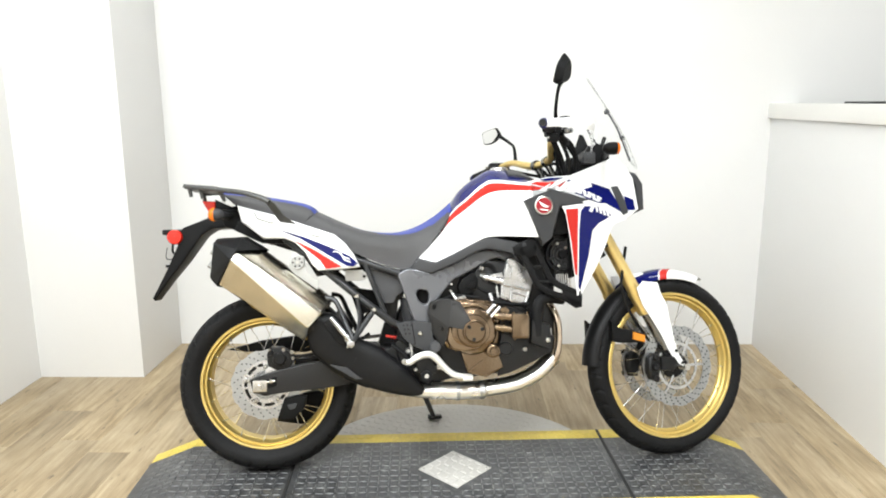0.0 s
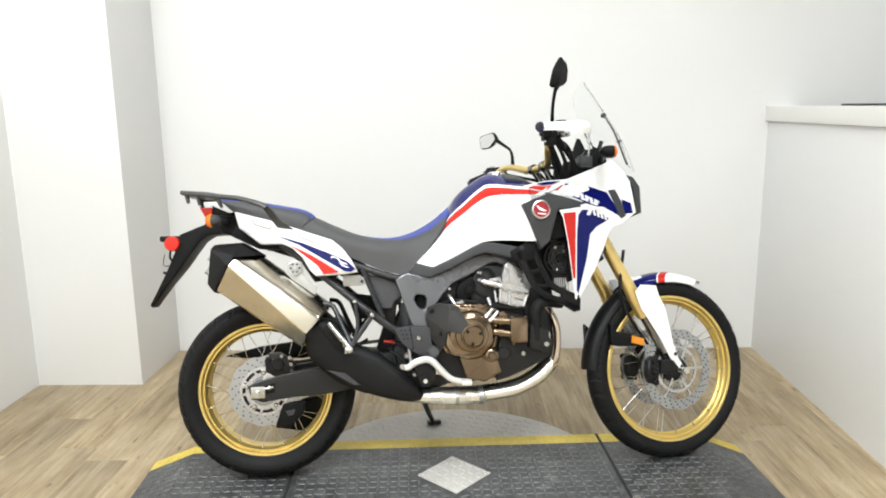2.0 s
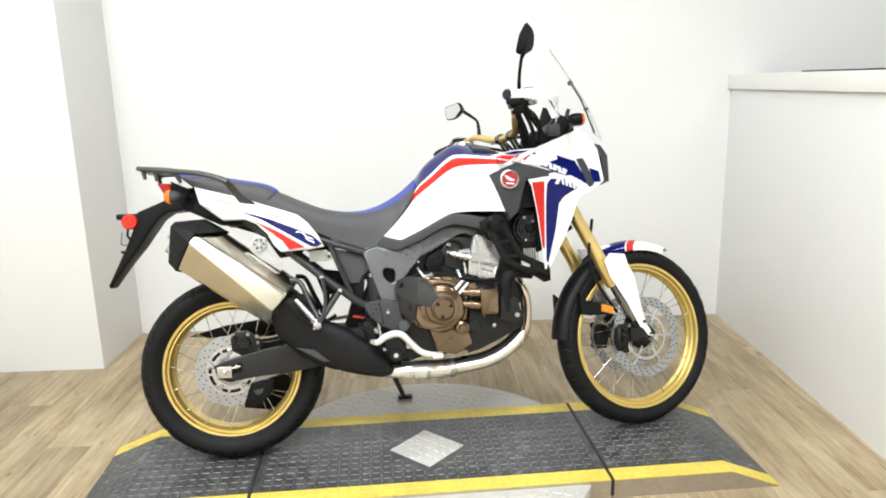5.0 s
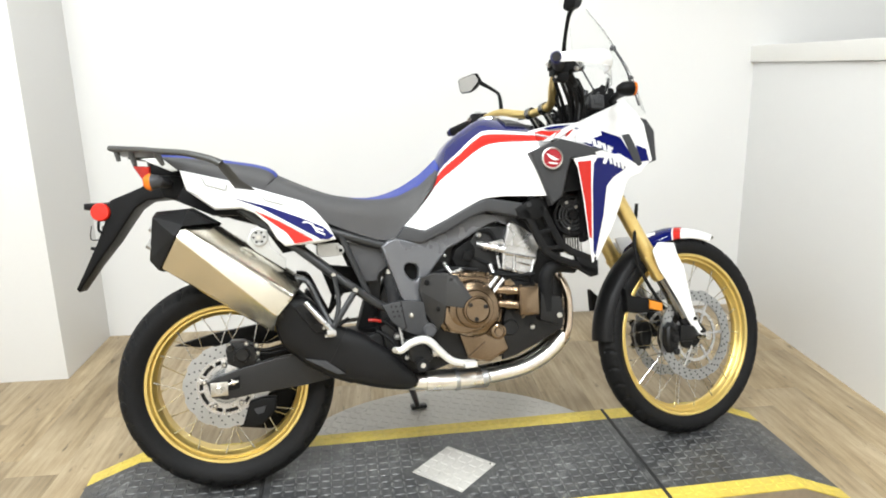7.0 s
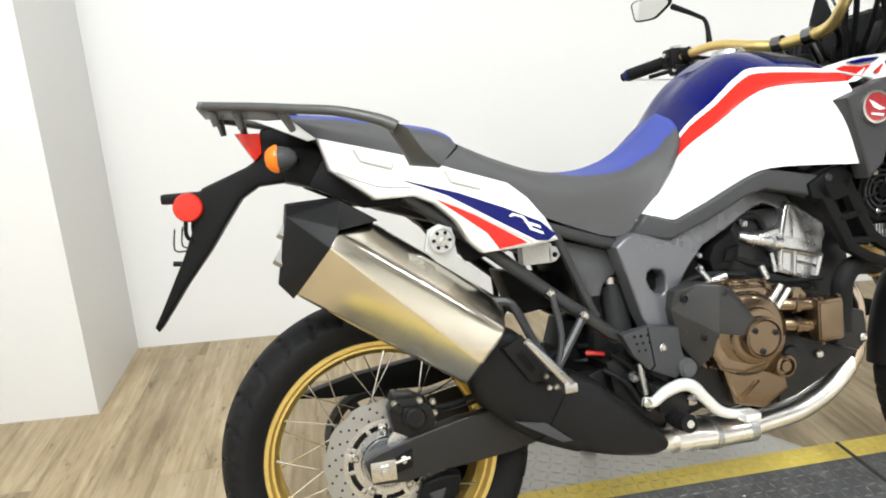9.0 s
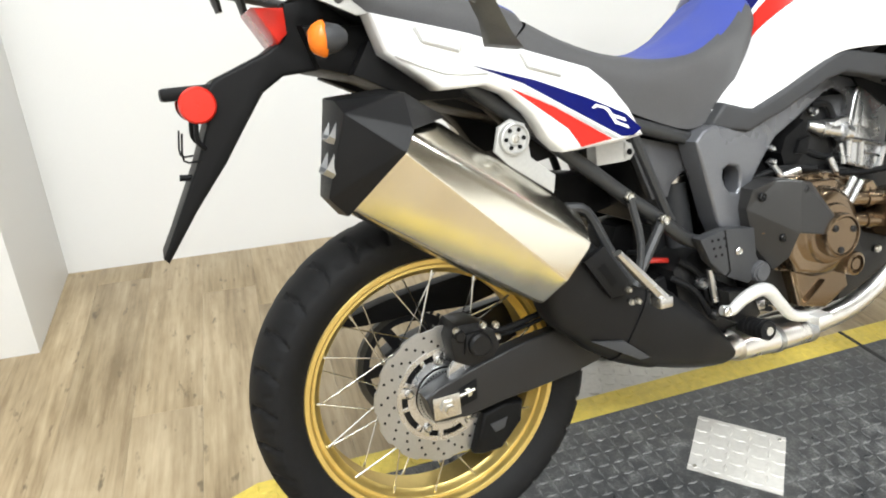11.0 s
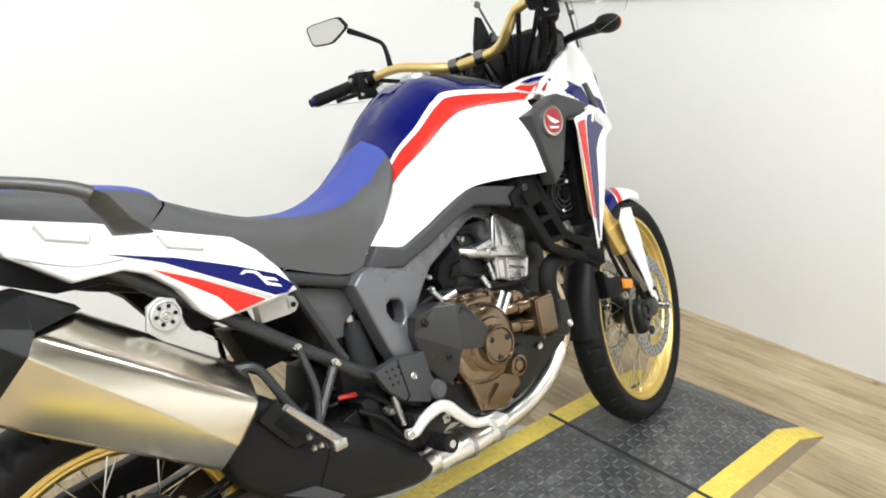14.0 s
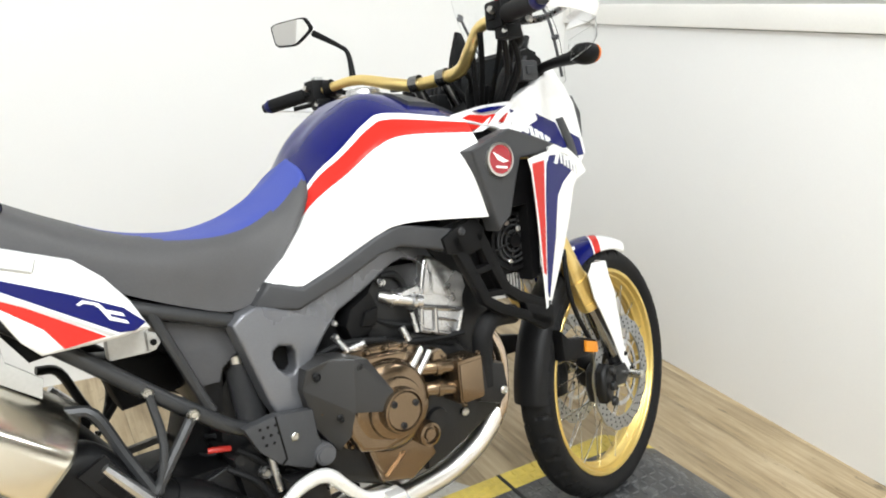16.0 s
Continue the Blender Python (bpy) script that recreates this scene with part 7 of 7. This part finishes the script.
for tag, a, b in (("r", (1.024, -0.335, 1.213), (0.967, -0.473, 1.203)), ("l", (0.908, 0.288, 1.146), (0.853, 0.384, 1.131))):
    bm = bmesh.new()
    va, vb = Vector(a), Vector(b)
    tube(bm, [va.lerp(vb, k / 12) for k in range(13)], [0.0178 if k % 2 else 0.0168 for k in range(13)], 1, 14)
    grip = part("grip", bm, RUBBER, bar, "black rubber grip")
    d = (vb - va).normalized()
    bm = bmesh.new()
    tube(bm, [vb, vb + d * 0.006, vb + d * 0.016], [0.0172, 0.0178, 0.013], 1, 16)
    part("bar_end", bm, BLUE_ALU, grip, "blue bar-end cap")
    bm = bmesh.new()
    c = va - d * 0.030
    box(bm, (c.x - 0.026, c.y - 0.024, c.z - 0.026), (c.x + 0.024, c.y + 0.024, c.z + 0.026), 0.008)
    tube(bm, [c - d * 0.045, c - d * 0.025], 0.019, 1, 14)
    box(bm, (c.x - 0.034, c.y - 0.008, c.z - 0.010), (c.x - 0.022, c.y + 0.010, c.z + 0.012), 0.003)
    switch = part("switch_gear", bm, PLASTIC_BLACK, bar, "black switch housing")
    bm = bmesh.new()
    box(bm, (c.x - 0.010, c.y - 0.012, c.z + 0.024), (c.x + 0.012, c.y + 0.010, c.z + 0.034), 0.003)
    part("switch_button", bm, PAINT_RED if tag == "r" else GREY_PLATE, switch)
    bm = bmesh.new()
    l0 = c + Vector((0.045, 0, -0.006))
    tube(bm, [l0 - d * 0.02, l0 + d * 0.05 + Vector((0.03, 0, -0.004)), vb + Vector((0.060, 0, -0.010))], [0.009, 0.007, 0.006], 4, 8)
    part("lever", bm, ALU if tag == "r" else BLACK_METAL, bar, "control lever")
    bm = bmesh.new()
    box(bm, (c.x + 0.015, c.y - 0.02, c.z - 0.014), (c.x + 0.060, c.y + 0.02, c.z + 0.022), 0.006)
    if tag == "r":
        lathe(bm, [(0.0002, 0.044), (0.020, 0.042), (0.022, 0.036), (0.022, 0.010)], 18, axis="z", centre=(c.x + 0.045, c.y, c.z), closed=False)
    tube(bm, [c + Vector((0.03, 0.0, -0.020)), c + Vector((0.045, 0.01, -0.040)), c + Vector((0.060, 0.03, -0.045))], 0.011, 3, 10)
    box(bm, (c.x - 0.020, c.y - 0.030, c.z - 0.046), (c.x + 0.020, c.y + 0.006, c.z - 0.020), 0.006)
    part("master_cylinder", bm, PLASTIC_BLACK, bar)
    for off in ((-0.030, -0.006, 0.004), (0.062, 0.004, 0.002), (0.050, -0.022, -0.012), (-0.010, -0.020, -0.036)):
        bm = bmesh.new()
        q = c + Vector(off)
        rod(bm, q, q + Vector((-0.010, -0.004, 0.004)), 0.006, 10)
        part("bolt", bm, BOLT, bar)
    # hand guard
    sg = -1 if tag == "r" else 1
    e = vb + d * 0.012
    bm = bmesh.new()
    path = [e, e + Vector((0.060, sg * 0.006, 0.001)), e + Vector((0.140, -sg * 0.012, 0.0)), e + Vector((0.182, -sg * 0.055, 0.0)), e + Vector((0.196, -sg * 0.130, -0.006))]
    up = [0.014, 0.014, 0.022, 0.020, 0.012]
    dn = [0.013, 0.015, 0.020, 0.020, 0.016]
    rows = [[p + Vector((0, 0, u)) for p, u in zip(path, up)], [p + Vector((0.004, sg * 0.006, 0)) for p in path], [p - Vector((0, 0, u)) for p, u in zip(path, dn)]]
    patch(bm, rows, 4, 4, thick=0.004)
    hand = part("wind_guard", bm, PAINT_WHITE, bar, "white plastic lever guard")
    bm = bmesh.new()
    rod(bm, e, e + d * 0.012, 0.012, 16)
    part("guard_bolt", bm, BLACK_METAL, hand)
    bm = bmesh.new()
    rows = [[p - Vector((0, 0, u * k)) for p, u in zip(path[1:], (0.015, 0.020, 0.030, 0.038))] for k in (0.9, 1.4, 1.95)]
    patch(bm, rows, 4, 3, thick=0.0012)
    lowg = part("guard_extension", bm, GLASS, hand, "clear plastic guard extension")
    lowg.visible_shadow = False
# mirrors
def mirror_head(name, corners, stem, inset):
    c = sum((Vector(p) for p in corners), Vector()) / len(corners)
    n = Vector()
    for i in range(len(corners)):
        n += (Vector(corners[i - 1]) - c).cross(Vector(corners[i]) - c)
    n.normalize()
    corners = [Vector(p) - n * (Vector(p) - c).dot(n) for p in corners]
    if n.x > 0:
        n = -n
    bm = bmesh.new()
    loop = []
    for i in range(len(corners)):
        a, b, e = Vector(corners[i - 1]), Vector(corners[i]), Vector(corners[(i + 1) % len(corners)])
        p, q = b.lerp(a, 0.22), b.lerp(e, 0.22)
        loop += [p.lerp(b, t).lerp(b.lerp(q, t), t) for t in (0.0, 0.33, 0.67, 1.0)]
    front_ring = [p + n * 0.006 for p in loop]
    rim_ring = [c + (p - c) * 1.05 for p in loop]
    back_ring = [c + (p - c) * 0.72 - n * 0.022 for p in loop]
    inner = [c + (p - c) * 0.93 + n * 0.006 for p in loop]
    loft(bm, [inner, front_ring, rim_ring, back_ring])
    shell = part("mirror", bm, PLASTIC_BLACK, bar, "black rear-view mirror on a thin stalk")
    bm = bmesh.new()
    bm.faces.new([bm.verts.new(c + (p - c) * 0.92 + n * 0.0075) for p in loop])
    part("mirror_glass", bm, MIRROR, shell)
    bm = bmesh.new()
    tube(bm, stem, [0.0085, 0.006, 0.006, 0.009][: len(stem)], 5, 10)
    part("stalk", bm, PLASTIC_BLACK, shell)
    return shell


mirror_head("left", [(0.912, 0.444, 1.343), (0.941, 0.332, 1.344), (0.962, 0.318, 1.312), (0.940, 0.372, 1.280), (0.900, 0.428, 1.285)], [(0.962, 0.325, 1.302), (0.992, 0.262, 1.262), (1.004, 0.235, 1.235), (1.008, 0.230, 1.165)], 0.9)
mirror_head("right", [(1.012, -0.430, 1.347), (1.030, -0.446, 1.402), (1.053, -0.426, 1.450), (1.072, -0.394, 1.424), (1.074, -0.374, 1.378), (1.054, -0.384, 1.354)], [(1.048, -0.405, 1.360), (1.036, -0.400, 1.330), (1.036, -0.360, 1.270), (1.052, -0.300, 1.225)], 0.9)
for pts in ([(1.055, -0.28, 1.205), (1.110, -0.20, 1.150), (1.150, -0.12, 1.080), (1.160, -0.08, 1.000)], [(1.060, -0.30, 1.200), (1.130, -0.22, 1.170), (1.180, -0.14, 1.080), (1.200, -0.10, 0.960)], [(0.950, 0.22, 1.145), (1.020, 0.16, 1.120), (1.110, 0.08, 1.080), (1.160, 0.05, 1.000)], [(1.09, -0.24, 1.19), (1.15, -0.19, 1.12), (1.17, -0.15, 1.04)], [(1.06, -0.30, 1.19), (1.10, -0.27, 1.12), (1.12, -0.20, 1.06), (1.15, -0.12, 1.02)], [(1.07, -0.28, 1.20), (1.13, -0.24, 1.15), (1.15, -0.18, 1.09), (1.16, -0.13, 1.04)], [(1.05, -0.22, 1.20), (1.09, -0.17, 1.14), (1.13, -0.11, 1.07), (1.17, -0.06, 1.02)], [(1.075, -0.16, 1.17), (1.100, -0.13, 1.10), (1.130, -0.10, 1.03)], [(1.080, -0.12, 1.14), (1.120, -0.09, 1.12), (1.150, -0.04, 1.05)], [(1.085, -0.04, 1.12), (1.120, -0.02, 1.13), (1.170, -0.03, 1.06)], [(1.040, -0.30, 1.185), (1.085, -0.25, 1.110), (1.120, -0.16, 1.050)], [(1.030, 0.10, 1.13), (1.080, 0.06, 1.12), (1.140, 0.04, 1.04)], [(1.36, -0.10, 0.80), (1.33, -0.13, 0.66), (1.36, -0.12, 0.56), (1.44, -0.10, 0.44)]):
    bm = bmesh.new()
    tube(bm, pts, 0.0060, 6, 8)
    part("cable", bm, RUBBER, bar, "black control cable")

# ---- floor planks, last ----


def plank_material():
    """Printed oak: streaked grain, cloudy tone and a few dark flecks, shifted from board to board."""
    m = bpy.data.materials.new("oak_vinyl_plank")
    m.use_nodes = True
    nt = m.node_tree
    bsdf = nt.nodes["Principled BSDF"]
    tc = nt.nodes.new("ShaderNodeTexCoord")
    info = nt.nodes.new("ShaderNodeObjectInfo")
    shift = nt.nodes.new("ShaderNodeVectorMath")
    shift.operation = "MULTIPLY_ADD"
    nt.links.new(info.outputs["Random"], shift.inputs[0])
    shift.inputs[1].default_value = (37.0, 71.0, 13.0)
    nt.links.new(tc.outputs["Object"], shift.inputs[2])

    def noise_at(scale, detail, stretch):
        mp = nt.nodes.new("ShaderNodeMapping")
        mp.inputs["Scale"].default_value = stretch
        nt.links.new(shift.outputs[0], mp.inputs["Vector"])
        n = nt.nodes.new("ShaderNodeTexNoise")
        n.inputs["Scale"].default_value, n.inputs["Detail"].default_value = scale, detail
        n.inputs["Roughness"].default_value = 0.65
        nt.links.new(mp.outputs[0], n.inputs["Vector"])
        return n.outputs["Fac"]
    grain = noise_at(55, 6, (1, 0.06, 1))
    cloud = noise_at(7, 4, (1, 0.28, 1))
    fleck = noise_at(30, 3, (1, 0.30, 1))
    mix = nt.nodes.new("ShaderNodeMath")
    mix.operation = "ADD"
    nt.links.new(grain, mix.inputs[0])
    nt.links.new(cloud, mix.inputs[1])
    half = nt.nodes.new("ShaderNodeMath")
    half.operation = "MULTIPLY_ADD"
    half.inputs[1].default_value, half.inputs[2].default_value = 0.5, 0.0
    nt.links.new(mix.outputs[0], half.inputs[0])
    ramp = nt.nodes.new("ShaderNodeValToRGB")
    el = ramp.color_ramp.elements
    el[0].position, el[0].color = 0.36, (0.198, 0.144, 0.080, 1)
    el[1].position, el[1].color = 0.64, (0.455, 0.367, 0.240, 1)
    e = el.new(0.50)
    e.color = (0.335, 0.258, 0.157, 1)
    nt.links.new(half.outputs[0], ramp.inputs[0])
    fr = nt.nodes.new("ShaderNodeMapRange")
    fr.inputs["From Min"].default_value, fr.inputs["From Max"].default_value = 0.63, 0.72
    fr.inputs["To Min"].default_value, fr.inputs["To Max"].default_value = 1.0, 0.45
    nt.links.new(fleck, fr.inputs["Value"])
    tone = nt.nodes.new("ShaderNodeMapRange")
    tone.inputs["To Min"].default_value, tone.inputs["To Max"].default_value = 0.88, 1.12
    nt.links.new(info.outputs["Random"], tone.inputs["Value"])
    mul = nt.nodes.new("ShaderNodeMath")
    mul.operation = "MULTIPLY"
    nt.links.new(fr.outputs[0], mul.inputs[0])
    nt.links.new(tone.outputs[0], mul.inputs[1])
    hsv = nt.nodes.new("ShaderNodeHueSaturation")
    nt.links.new(ramp.outputs[0], hsv.inputs["Color"])
    nt.links.new(mul.outputs[0], hsv.inputs["Value"])
    nt.links.new(hsv.outputs[0], bsdf.inputs["Base Color"])
    bsdf.inputs["Roughness"].default_value = 0.42
    bsdf.inputs["Specular IOR Level"].default_value = 0.35
    bp = nt.nodes.new("ShaderNodeBump")
    bp.inputs["Strength"].default_value, bp.inputs["Distance"].default_value = 0.06, 0.0006
    nt.links.new(grain, bp.inputs["Height"])
    nt.links.new(bp.outputs[0], bsdf.inputs["Normal"])
    return m


PLANK = plank_material()
PW, PL = 0.178, 1.22


def plank_mesh(width, length):
    bm = bmesh.new()
    box(bm, (-width / 2 + 0.0002, -length / 2 + 0.0002, -0.006), (width / 2 - 0.0002, length / 2 - 0.0002, 0.0), 0.0005)
    return bm


rng = random.Random(4)
spots = []
x = X_L + PW / 2 - 0.05
while x < X_PLANK + PW:
    y = Y_F + 0.3 + rng.random() * PL
    while y - PL / 2 > Y_F - PL:
        y -= PL
    while y - PL / 2 < Y_B:
        spots.append((x, y))
        y += PL
    x += PW
shared = None
for x, y in spots:
    x0, x1 = max(x - PW / 2, X_L), min(x + PW / 2, X_PLANK)
    y0, y1 = max(y - PL / 2, Y_F), min(y + PL / 2, Y_B if x > X_C else Y_C + 0.05)
    if x1 - x0 < 0.005 or y1 - y0 < 0.01:
        continue
    whole = x1 - x0 > PW - 1e-4 and y1 - y0 > PL - 1e-4
    if whole and shared:
        ob = new("plank", shared)
        ob.parent = floor
    else:
        ob = mesh_object("plank", plank_mesh(x1 - x0, y1 - y0), PLANK, floor)
        if whole:
            shared = ob.data
    ob.location = ((x0 + x1) / 2, (y0 + y1) / 2, FLOOR)
